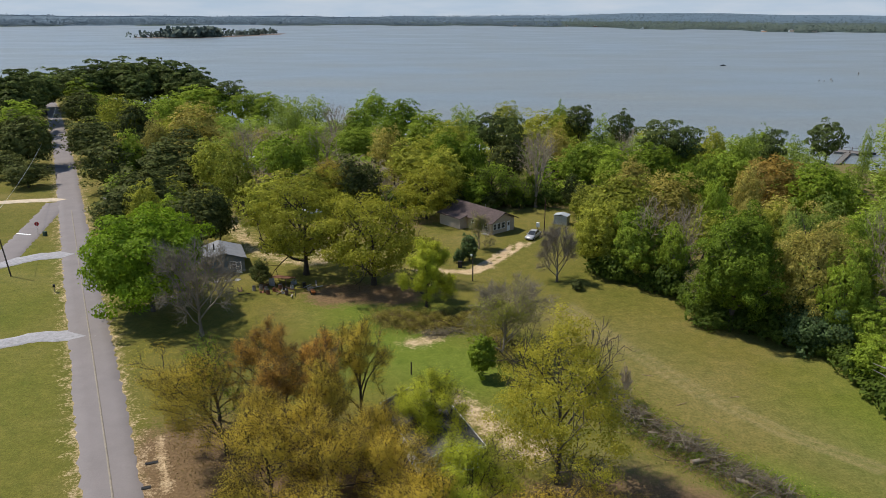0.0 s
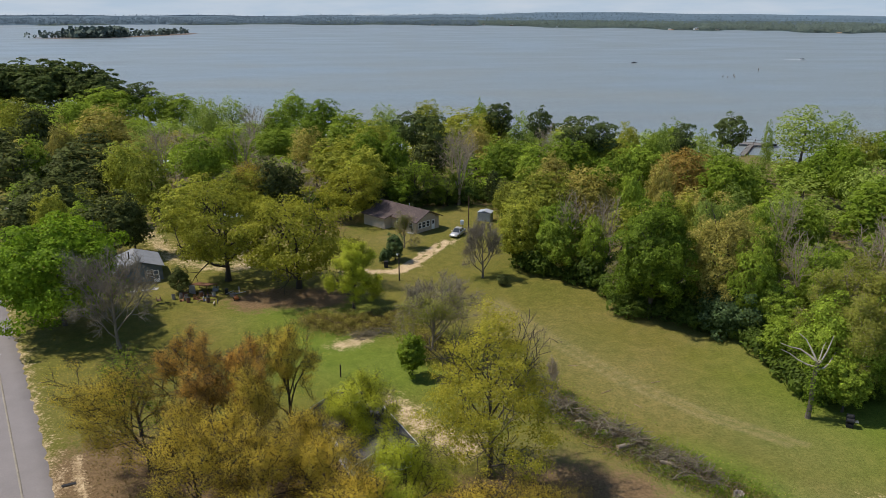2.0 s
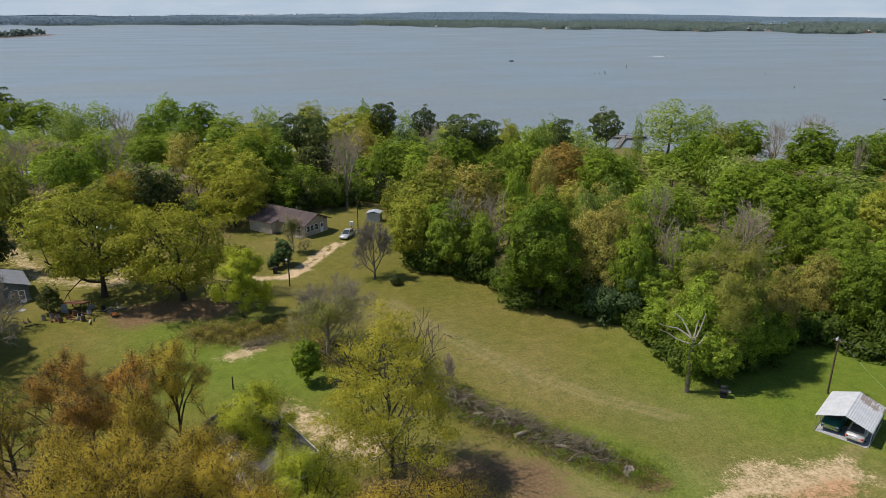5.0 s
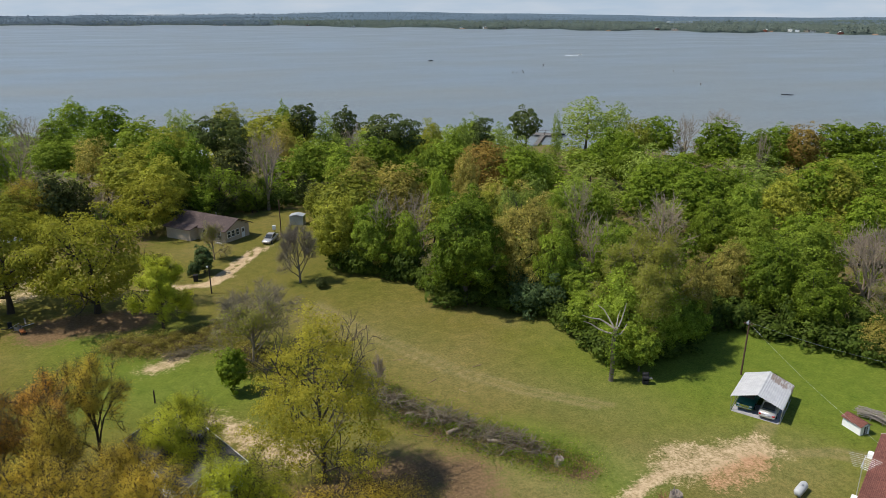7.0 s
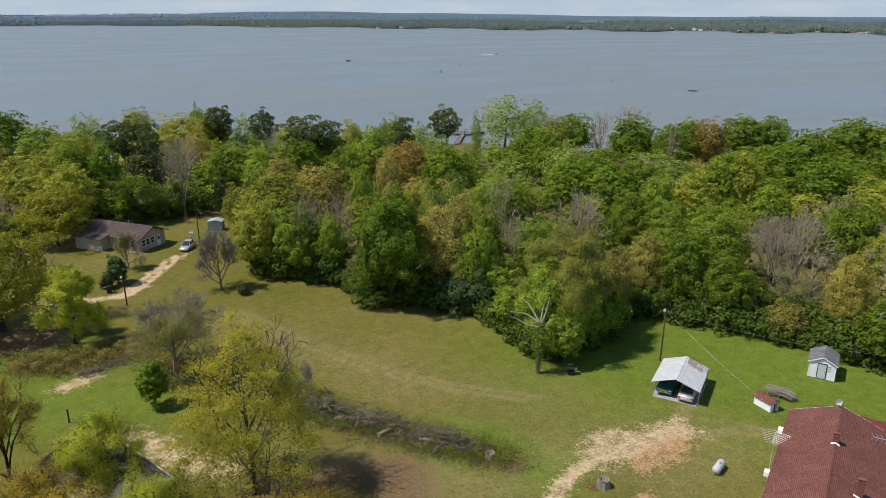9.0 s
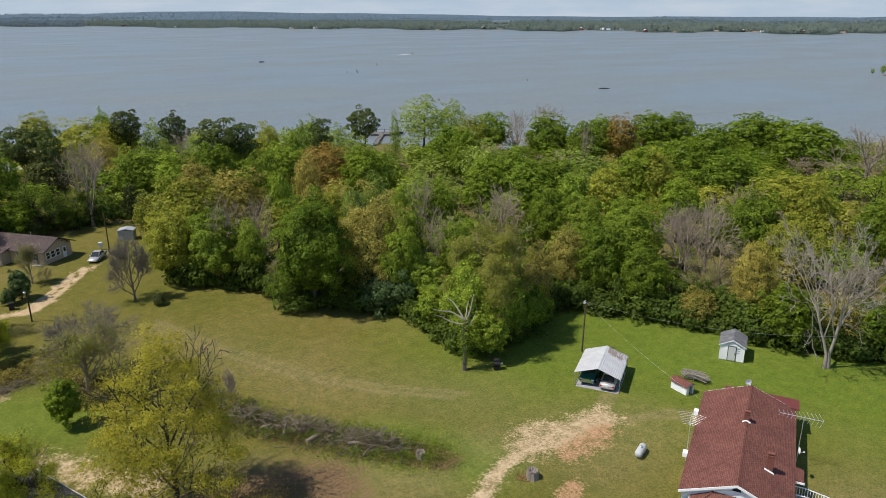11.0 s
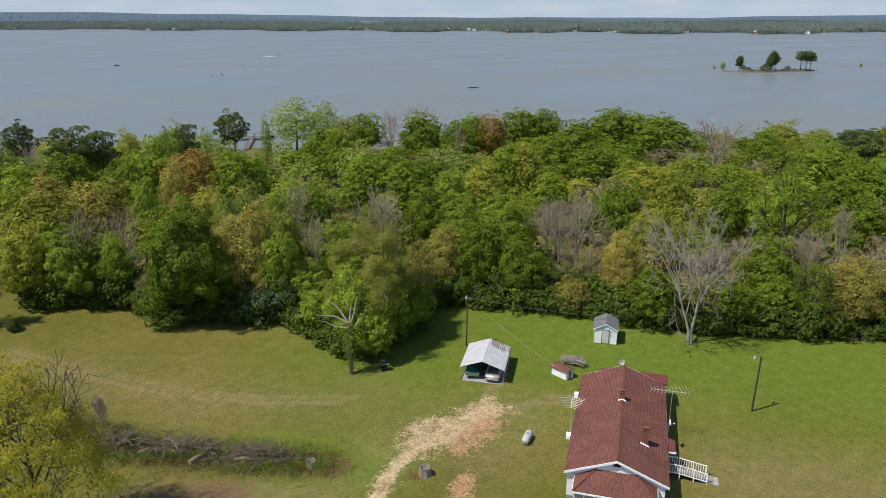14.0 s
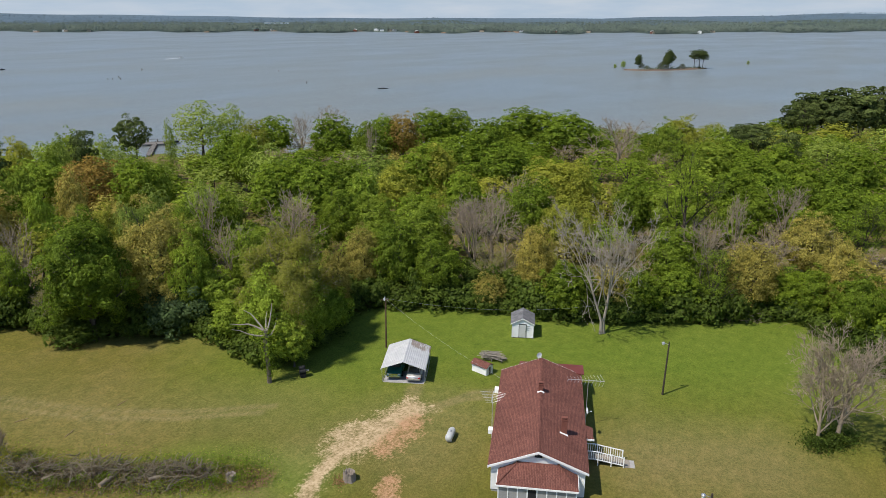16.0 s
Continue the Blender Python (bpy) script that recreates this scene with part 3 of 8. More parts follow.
OAK = dict(kids=(9, 5, 4), ratio=(0.72, 0.55, 0.55), angle=(62, 48, 42), up=0.07, wob=0.16, bole=0.12, shape=dome)
FULL = dict(OAK, kids=(7, 3), angle=(55, 45))
SPECIES = {
    "green": dict(FULL, lobes=170, tuft=0.15, sprays=10500, leaf=0.165, low=0.08, cone=0.1, spread=0.8, mat="green", bark=BARK),
    "maple": dict(FULL, lobes=150, sprays=20000, leaf=0.22, low=0.1, cone=0.15, tuft=0.165, flat=0.6, spread=0.8, mat="maple", bark=BARK),
    "fresh": dict(FULL, lobes=150, tuft=0.155, sprays=10000, leaf=0.16, low=0.1, cone=0.15, spread=0.8, mat="fresh", bark=BARK),
    "light": dict(FULL, lobes=120, tuft=0.16, sprays=7500, leaf=0.145, low=0.06, cone=0.0, fuzz=0.22, spread=0.8, mat="light", bark=BARK),
    "gold": dict(FULL, lobes=160, tuft=0.15, sprays=11500, leaf=0.14, low=0.08, cone=0.3, fuzz=0.22, spread=0.8, mat="gold", bark=BARK_DARK),
    "brown": dict(FULL, lobes=160, tuft=0.15, sprays=11500, leaf=0.135, low=0.08, cone=0.35, fuzz=0.24, spread=0.8, mat="brown", bark=BARK_DARK),
    "copper": dict(FULL, lobes=170, tuft=0.15, sprays=10000, leaf=0.145, low=0.12, cone=0.0, fuzz=0.2, spread=0.8, mat="copper", bark=BARK),
    "silver": dict(FULL, lobes=60, sprays=5600, leaf=0.18, low=0.0, cone=0.1, bole=0.05, spread=0.8, mat="silver", bark=BARK),
    "bush": dict(FULL, kids=(5, 2), lobes=30, sprays=750, leaf=0.23, low=-0.1, cone=0.1, tuft=0.26, bole=0.05, spread=0.5, mat="laurel", bark=BARK),
    "pine": dict(FULL, lobes=30, sprays=3000, leaf=0.19, low=0.42, cone=-0.2, tuft=0.22, flat=0.55, bole=0.5, spread=0.8, mat="pine", bark=BARK_DARK),
    "pinewood": dict(FULL, lobes=60, sprays=4200, leaf=0.25, low=0.2, cone=-0.05, tuft=0.24, flat=0.6, bole=0.4, spread=0.8, mat="pine", bark=BARK_DARK),
    "cedar": dict(FULL, lobes=60, sprays=2600, leaf=0.2, low=0.02, cone=0.9, bole=0.1, spread=0.6, mat="cedar", bark=BARK_DARK),
    "evergreen": dict(FULL, lobes=150, tuft=0.16, sprays=8500, leaf=0.17, low=0.03, cone=0.3, flat=0.6, bole=0.1, spread=0.6, mat="cedar", bark=BARK_DARK),
    "oak": dict(OAK, kids=(9, 5, 3), angle=(60, 50, 44), up=0.05, bole=0.16, lobes=100, sprays=12500, low=0.08, cone=-0.05, tuft=0.15, flat=0.55, fuzz=0.26, leaf=0.17, spread=0.85, thick=0.027, mat="oak", bark=BARK_DARK),
    "yellow": dict(OAK, kids=(10, 6, 4), bole=0.06, lobes=210, sprays=36000, leaf=0.08, low=0.06, cone=0.85, tuft=0.115, flat=0.5, fuzz=0.5, sprig=2, spread=0.5, mat="yellow", thick=0.014, bark=BARK),
    "olive": dict(OAK, kids=(9, 6, 4), angle=(50, 45, 42), per=44, leaf=0.064, spread=0.42, mat="olive", thick=0.016, sprig=4, bark=BARK_DARK),
    "lime": dict(OAK, kids=(9, 6, 4), angle=(50, 45, 42), per=50, leaf=0.07, spread=0.38, mat="lime", sprig=3, bark=BARK_DARK),
    "rust": dict(OAK, kids=(9, 5, 4), angle=(40, 42, 42), per=44, leaf=0.072, spread=0.34, mat="rust", sprig=5, bark=BARK),
    "bare": dict(OAK, kids=(8, 5, 4, 3), ratio=(0.7, 0.55, 0.55, 0.6), angle=(42, 40, 38, 40), up=0.10, wob=0.12, per=0, sprig=1, leaf=0.2, spread=0.4, mat="bud", bark=TWIG),
    "grey": dict(OAK, kids=(10, 6, 5, 4), ratio=(0.75, 0.6, 0.55, 0.6), angle=(46, 42, 40, 42), up=0.10, wob=0.14, bole=0.08, per=0, sprig=2, leaf=0.2, spread=0.4, mat="bud", bark=TWIG_GREY),
    "bud": dict(OAK, kids=(8, 5, 4, 2), ratio=(0.7, 0.55, 0.55, 0.6), angle=(48, 42, 40, 40), up=0.08, wob=0.14, per=12, sprig=4, leaf=0.10, spread=0.4, mat="bud", bark=TWIG),
    "spring": dict(OAK, kids=(10, 6, 5), angle=(64, 50, 44), bole=0.08, up=0.03, per=44, sprig=5, leaf=0.11, spread=0.5, thick=0.016, mat="bud", bark=TWIG),
    "halfbare": dict(OAK, kids=(9, 5, 3), per=24, sprig=4, leaf=0.13, spread=0.45, mat="green", bark=BARK_DARK),
    "dead": dict(OAK, kids=(7, 5, 4, 3), ratio=(0.85, 0.55, 0.5, 0.55), angle=(48, 52, 48, 45), up=0.05, wob=0.2, bole=0.35, per=0, sprig=1, leaf=0.2, spread=0.4, thick=0.0115, mat="bud", bark=BARK_PALE),
}
NOUN = {
    "green": ("broadleaf tree with a dense deep-green crown", "tree"), "maple": ("broad maple with a dense bright-green crown", "maple tree"), "fresh": ("broadleaf tree in bright fresh spring leaf", "tree"),
    "light": ("tall tree with airy pale-green spring leaves", "tree"), "oak": ("broad oak with thick dark limbs and yellow-green leaves", "oak tree"), "yellow": ("oak tree with thin yellow-green spring foliage", "oak tree"),
    "olive": ("tree with sparse olive-brown young leaves", "tree"), "rust": ("tree with sparse rust-coloured spring foliage", "tree"),
    "evergreen": ("broad dark evergreen tree with dense foliage to the ground", "evergreen tree"), "gold": ("tree in yellow-green spring leaf", "tree"), "brown": ("tree with olive-brown catkins and young leaves", "tree"),
    "copper": ("round-crowned tree with copper-brown young leaves", "tree"), "lime": ("small tree with thin lime-green leaves", "tree"),
    "silver": ("rounded evergreen shrub with silvery green leaves", "shrub"), "pinewood": ("tall dark green pine of a dense grove", "pine tree"), "pine": ("dark green pine with tufted flat-topped crown", "pine tree"),
    "cedar": ("dark green cone-shaped evergreen reaching the ground", "evergreen tree"), "grey": ("leafless ash-grey tree with dense fine twigs", "bare tree"), "bare": ("leafless grey-tan tree with fine twigs", "bare tree"),
    "bud": ("nearly bare tree with a few opening buds", "tree"), "halfbare": ("dark-limbed tree with thin scattered leaves", "tree"),
    "spring": ("wide tree with pale branches and fine yellow-green leaves", "tree"),
    "dead": ("dead tree with pale bleached bare branches", "dead tree"), "bush": ("dense green shrub at the edge of the woods", "shrub"),
}


def tree_arrays(kind, seed, h, R, more=1.0, leaf=1.0, lean=(0, 0), thin=0.03, twigs=True, cut=0.0):
    """Wood and leaf arrays of a tree h high with a crown R wide."""
    rng = np.random.default_rng(seed)
    sp = SPECIES[kind]
    chains, tips = [], []
    trunk = h * (0.92 if kind in ("pine", "cedar") else 0.62)
    rr = h * sp.get("thick", 0.018)
    grow(rng, chains, tips, np.zeros(3), np.array([0, 0, 1.0]), trunk, rr, 0, sp)
    tips = np.array(tips)
    ext = np.percentile(np.hypot(tips[:, 0] - tips[:, 0].mean(), tips[:, 1] - tips[:, 1].mean()), 95) + sp["spread"]
    sx, sz = R / ext, h / (tips[:, 2].max() + sp["spread"] * 0.6)
    scale = np.array([sx, sx, sz])
    tips = tips * scale
    if twigs is None:
        chains = [c for c in chains if c[2] > 4]
    elif not twigs:
        chains = [c for c in chains if c[2] > 3]
    chains = [(p * scale, r, k) for p, r, k in chains]
    V, F = tubes(chains, thin)
    if sp.get("sprig") and twigs is not False:
        SV, SF = sprigs(rng, tips, sp["sprig"], 0.07 * h if kind in ("bare", "bud", "grey") else 0.8, max(0.012, thin * 0.45))
        F = np.concatenate([F, SF + len(V)])
        V = np.concatenate([V, SV])
    low = V[:, 2] < 0.02
    V[low, 2] = -0.3
    per = int(round(sp.get("per", 0) * more))
    if "lobes" in sp:
        LV, LF = lobed(rng, R, h, h * sp["low"], sp["lobes"], int(sp["sprays"] * more), sp["leaf"] * leaf, sp["cone"], cut, sp.get("fuzz", 0.14), sp.get("tuft", 0.21), sp.get("flat", 0.8))
    elif per:
        LV, LF = leaves(rng, tips, per, sp["spread"] * (0.6 + 0.4 * min(sx, 2.5)), sp["leaf"] * leaf)
    else:
        LV, LF = np.zeros((0, 3)), np.zeros((0, 3), int)
    LV[:, 2] = np.maximum(LV[:, 2], 0.05)
    for W in (V, LV):
        W[:, :2] += np.array(lean) * np.maximum(W[:, 2:] - 1.5, 0)
    return V, F, LV, LF


def tree_thing(kind, seed, h, R, name="tree", **more):
    V, F, LV, LF = tree_arrays(kind, seed, h, R, **more)
    top = new(name)
    t = new("trunk", mesh_from("trunk", V, F, [SPECIES[kind]["bark"]], smooth=True))
    t.parent = top
    if len(LV):
        c = new("crown", mesh_from("crown", LV, LF, [LEAF[SPECIES[kind]["mat"]]]))
        c.parent = top
    label, cat = NOUN[kind]
    return tagged(top, label, cat)


def name_of(kind):
    return {"pine": "pine_tree", "pinewood": "pine_tree", "cedar": "evergreen_tree", "silver": "shrub", "bush": "shrub", "dead": "dead_tree", "bare": "bare_tree", "grey": "bare_tree", "yellow": "oak_tree", "oak": "oak_tree"}.get(kind, "tree")


def stand(ob, x, y, turn=0.0):
    ob.matrix_basis = pose(x, y, float(land(x, y)), 0, 0, turn)
    return ob


# yard trees that the camera passes nearest: kind, x, y, height, crown radius, density, leaf size
YARD = [
    ("maple", -42.1, 95.3, 15.0, 9.0, 1, 1), ("grey", -32.3, 86.8, 13.6, 5.8, 1, 1), ("oak", -22.6, 110.2, 16.6, 8.0, 1.2, 1.05),
    ("oak", -11.0, 105.7, 15.4, 8.7, 1.3, 1.05), ("lime", -2.4, 96.8, 10.4, 4.6, 1.6, 1.4), ("cedar", -29.0, 105.5, 4.4, 1.7, 1, 0.6),
    ("grey", 8.0, 84.0, 9.2, 6.0, 1, 1), ("bud", 7.5, 80.4, 9.6, 4.4, 1, 1), ("green", 4.6, 75.0, 5.6, 1.6, 0.35, 0.8),
]
NEAR = [
    ("yellow", 10.5, 55.3, 16.9, 6.2, 1, 1), ("olive", -21.2, 59.8, 11.2, 5.4, 1.3, 1), ("halfbare", -23.7, 66.0, 10.4, 2.9, 0.7, 0.7),
    ("rust", -18.3, 66.0, 11.8, 3.8, 1, 1), ("rust", -14.1, 64.3, 11.4, 3.1, 0.9, 1), ("olive", -8.6, 65.9, 12.0, 3.2, 1.1, 1),
    ("lime", -1.3, 60.6, 8.4, 4.0, 1.5, 1), ("olive", -14.8, 51.9, 10.0, 4.6, 1.1, 1), ("olive", -9.6, 51.1, 9.6, 4.4, 1.1, 1),
    ("olive", -4.7, 51.8, 8.5, 4.0, 1.1, 1), ("olive", -12.2, 55.6, 8.8, 3.6, 1, 1), ("olive", -12.0, 60.5, 9.6, 3.2, 1, 1), ("olive", -16.6, 57.6, 8.6, 3.0, 0.9, 1), ("rust", -16.2, 62.2, 9.4, 2.8, 0.9, 1), ("olive", -6.4, 56.4, 7.6, 3.4, 1, 1),
]
CLOSE = [
    ("lime", 2.7, 49.9, 7.6, 4.6, 1.8, 1), ("olive", -9.5, 46.0, 7.8, 3.9, 1, 0.95), ("olive", -15.6, 47.0, 8.0, 3.4, 1, 0.95),
    ("olive", 13.5, 47.6, 4.8, 4.6, 0.7, 1), ("olive", 8.0, 46.2, 5.6, 4.2, 0.7, 1), ("olive", -1.6, 47.2, 7.4, 3.4, 0.9, 0.95),
    ("olive", 4.0, 45.4, 5.6, 3.4, 1, 0.95),
]
BESIDE = [
    ("grey", 18.4, 107.2, 9.9, 3.2, 1, 1), ("cedar", 20.9, 103.4, 1.8, 0.9, 0.5, 0.5), ("silver", 4.6, 117.3, 5.1, 1.6, 0.6, 0.7),
    ("silver", 2.8, 116.1, 2.5, 1.1, 0.4, 0.6), ("bud", 6.6, 123.6, 7.2, 2.3, 0.5, 0.8), ("oak", -3.4, 144.2, 11.2, 6.4, 0.8, 1.1),
    ("bare", 20.7, 153.7, 17.9, 4.5, 1, 1), ("olive", -24.3, 152.2, 10.8, 6.0, 1, 1.3), ("bare", 73.4, 6.8, 12.7, 5.0, 1, 1), ("bare", 74.9, 7.9, 10.8, 4.0, 1, 1), ("bare", 72.6, 8.3, 9.6, 3.8, 1, 1), ("cedar", 71.4, 0.6, 4.5, 2.2, 1, 0.8),
    ("dead", 82.3, 36.7, 19.2, 6.0, 1, 1), ("dead", 82.0, 36.9, 18.2, 6.0, 1, 1), ("bare", 89.5, 63.1, 13.8, 5.1, 1, 1),
]
FRONT = [
    ("gold", 25.6, 111.3, 12.5, 4.4, 1, 1), ("fresh", 30.7, 106.6, 11.1, 4.4, 1, 1), ("green", 39.2, 88.8, 18.0, 5.6, 2.2, 0.9),
    ("brown", 48.2, 86.6, 16.8, 5.2, 1.5, 0.9), ("silver", 48.0, 83.4, 6.7, 4.6, 1.2, 1.0), ("fresh", 52.6, 80.2, 8.0, 3.4, 0.8, 0.9),
    ("spring", 54.6, 66.6, 16.6, 7.4, 1.7, 1.05), ("fresh", 51.8, 65.6, 12.0, 5.4, 2.0, 0.8), ("fresh", 50.3, 62.2, 7.0, 2.6, 0.8, 0.8),
    ("halfbare", 121.7, 40.6, 20.0, 5.9, 1.4, 1), ("green", 55.0, 68.0, 9.0, 5.0, 1.4, 0.9), ("green", 58.5, 66.5, 6.5, 4.4, 1.2, 0.9),
]
LEAN = {82.0: (-0.14, 0.30), 82.3: (0.05, -0.12), -21.2: (-0.34, -0.14), -23.7: (-0.1, -0.04), -14.1: (0.16, 0.03), -4.7: (0.1, -0.08), -15.6: (-0.12, -0.06)}
placed = []
for n, (kind, x, y, h, R, more, leaf) in enumerate(YARD + NEAR + CLOSE + BESIDE + FRONT):
    stand(tree_thing(kind, 100 + n, h, R, name_of(kind), more=more, leaf=leaf, lean=LEAN.get(x, (0, 0))), x, y)
    placed.append((x, y, 0.8 if kind in ("bare", "dead", "bud", "halfbare") else R * 0.6))

# ---- the woods: a few grown trees of each kind, copied ----
STOCK = {}
for kind in ("bare", "bud"):
    SPECIES[kind] = dict(SPECIES[kind], kids=(8, 6, 4), ratio=(0.7, 0.58, 0.6), angle=(44, 40, 38))
for k, kind in enumerate(("green", "fresh", "light", "gold", "brown", "copper", "pine", "pinewood", "cedar", "evergreen", "bare", "bud", "halfbare", "bush")):
    h, R = (4.0, 2.6) if kind == "bush" else (13.0, 3.6 if kind in ("pine", "cedar", "pinewood") else 4.8)
    for v in range(3):
        ob = tree_thing(kind, 500 + 10 * k + v, h, R, name_of(kind), thin=0.035, twigs=None if kind == "bush" else True)
        STOCK[kind, v] = [ob, h, R, False]
    if "lobes" in SPECIES[kind] and kind not in ("bush", "pine"):
        for v in range(3, 6):
            STOCK[kind, v] = [tree_thing(kind, 500 + 10 * k + v, h, R, name_of(kind), thin=0.05, more=0.36, leaf=1.52, cut=0.15, twigs=None), h, R, False]


def plant(kind, x, y, h, R, rng, group="trees of the woods", tier=0):
    """A copy of a stock tree; the first of each kind is the stock tree itself."""
    v = int(rng.integers(3)) + (3 * tier if (kind, 3) in STOCK else 0)
    ob, h0, R0, used = STOCK[kind, v]
    m = pose(x, y, float(land(x, y)), 0, 0, float(rng.uniform(0, 360))) @ Matrix.Diagonal((R / R0, R / R0, h / h0, 1))
    if not used:
        ob.matrix_basis = m
        STOCK[kind, v][3] = True
        ob["group"] = group
        STOCK[kind, v][0] = ob
        return ob
    c = copy_thing(ob, m @ Matrix.Diagonal((1 / ob.scale[0], 1 / ob.scale[1], 1 / ob.scale[2], 1)))
    return c


# the woods as they stand, stretch by stretch: kind, x, y, height, crown radius
WEST_SHORE = [
    ("fresh", -181.1, 327.2, 15.3, 11.6), ("fresh", -136.2, 230.3, 14.5, 7.6), ("evergreen", -114.8, 195.8, 15.7, 7.5), ("evergreen", -121.8, 198.1, 14.3, 6.2),
    ("fresh", -163.5, 329.7, 14.2, 9.1), ("gold", -114.2, 250.1, 14.5, 5.8), ("gold", -98.7, 225.3, 14.3, 4.1), ("fresh", -100.9, 320.5, 15.7, 12.2),
    ("fresh", -108.8, 314.7, 15.0, 8.6), ("fresh", -95.6, 252.5, 14.3, 6.4), ("brown", -77.5, 222.4, 15.0, 8.0), ("brown", -75.5, 186.8, 15.4, 4.1),
    ("pine", -95.3, 323.7, 19.0, 6.7), ("fresh", -75.8, 308.8, 14.3, 9.2), ("fresh", -85.3, 310.5, 15.5, 6.8), ("light", -56.9, 260.4, 15.6, 5.5),
    ("bare", -48.1, 172.9, 16.5, 6.1), ("light", -52.7, 171.1, 14.3, 4.3), ("fresh", -38.7, 171.7, 14.2, 5.2), ("evergreen", -95.9, 221.6, 15.8, 5.5),
]
WEST_WOODS = [
    ("evergreen", -135.1, 269.0, 14.5, 7.8), ("evergreen", -102.2, 204.9, 13.4, 7.5), ("evergreen", -79.9, 169.1, 13.6, 7.4), ("evergreen", -65.1, 168.9, 13.3, 8.7),
    ("evergreen", -59.2, 136.2, 13.2, 7.0), ("evergreen", -44.4, 124.3, 11.6, 5.6), ("evergreen", -60.7, 127.4, 10.5, 4.7), ("evergreen", -60.6, 127.4, 7.3, 2.8),
    ("gold", -54.9, 126.4, 12.0, 3.3), ("fresh", -49.5, 125.2, 10.4, 2.6), ("gold", -52.8, 161.1, 14.6, 4.8), ("gold", -45.1, 151.4, 13.8, 4.3),
    ("gold", -32.6, 127.9, 12.8, 5.5), ("evergreen", -41.3, 125.4, 11.3, 2.9), ("fresh", -75.3, 169.5, 14.5, 3.4), ("gold", -27.1, 149.7, 9.8, 4.5),
    ("gold", -22.1, 150.5, 8.9, 4.1), ("evergreen", -20.5, 150.7, 12.2, 4.3), ("bare", -12.5, 151.6, 8.0, 4.7), ("evergreen", -16.3, 151.1, 10.9, 3.3),
]
NORTH_SHORE = [
    ("light", -53.2, 298.2, 14.8, 5.9), ("light", -52.4, 253.6, 15.7, 4.0), ("bare", -35.8, 235.3, 16.6, 5.5), ("fresh", -28.7, 301.4, 16.1, 6.0),
    ("fresh", -28.8, 241.3, 15.0, 5.6), ("green", -15.3, 271.1, 15.6, 7.4), ("green", -14.9, 205.0, 14.2, 4.8), ("fresh", -5.2, 226.9, 14.2, 7.4),
    ("gold", 1.8, 194.0, 14.4, 6.3), ("light", 5.2, 235.9, 15.7, 3.2), ("light", 9.2, 243.3, 14.5, 3.3), ("pine", 13.3, 185.5, 18.8, 5.4),
    ("gold", 24.1, 274.0, 15.3, 5.9), ("pine", 17.9, 178.1, 17.9, 2.5), ("gold", 30.3, 218.9, 15.8, 9.3), ("gold", 40.2, 223.9, 15.7, 5.2),
    ("fresh", 44.5, 272.4, 14.5, 3.9), ("pine", 41.9, 220.0, 18.6, 4.7), ("green", 0.8, 164.0, 15.8, 4.5), ("green", 6.6, 162.9, 15.3, 4.1),
]
NORTH_WOODS = [
    ("fresh", -35.5, 187.2, 12.8, 3.0), ("bare", -30.8, 186.0, 14.4, 5.1), ("fresh", -25.0, 199.9, 12.4, 5.8), ("brown", -15.2, 188.4, 13.1, 4.6),
    ("gold", -5.6, 167.4, 13.8, 7.9), ("gold", -0.2, 154.0, 13.4, 6.0), ("evergreen", 16.5, 178.2, 13.0, 5.2), ("bare", 23.1, 169.4, 13.4, 3.7),
    ("halfbare", 10.9, 153.1, 10.1, 6.4), ("green", 7.6, 152.9, 7.0, 3.7), ("fresh", 31.6, 167.6, 13.1, 3.9), ("evergreen", 28.3, 153.2, 8.2, 2.0),
    ("evergreen", 29.2, 143.1, 8.5, 2.2), ("halfbare", 18.1, 153.5, 8.7, 3.8), ("halfbare", 17.0, 153.2, 4.9, 3.3), ("evergreen", 9.5, 153.0, 5.0, 4.0),
    ("evergreen", 2.0, 152.3, 5.3, 3.4), ("brown", 31.4, 197.0, 13.0, 4.4), ("bare", -17.7, 150.6, 5.4, 2.9),
]
LAKE_EDGE = [
    ("light", 50.2, 222.4, 15.0, 4.4), ("pine", 51.0, 202.2, 18.1, 3.6), ("bare", 45.3, 174.2, 16.5, 3.3), ("pine", 52.8, 173.1, 18.3, 5.1),
    ("pine", 59.2, 172.6, 17.2, 4.3), ("gold", 72.3, 189.1, 15.1, 4.1), ("fresh", 87.9, 195.7, 14.2, 4.8), ("pine", 79.7, 170.8, 17.2, 2.8),
    ("light", 86.6, 173.6, 15.0, 3.7), ("pine", 98.6, 182.0, 18.8, 4.8), ("light", 113.2, 188.6, 15.7, 1.7), ("fresh", 69.4, 165.5, 14.7, 2.8),
    ("light", 76.2, 175.7, 15.6, 2.6),
]
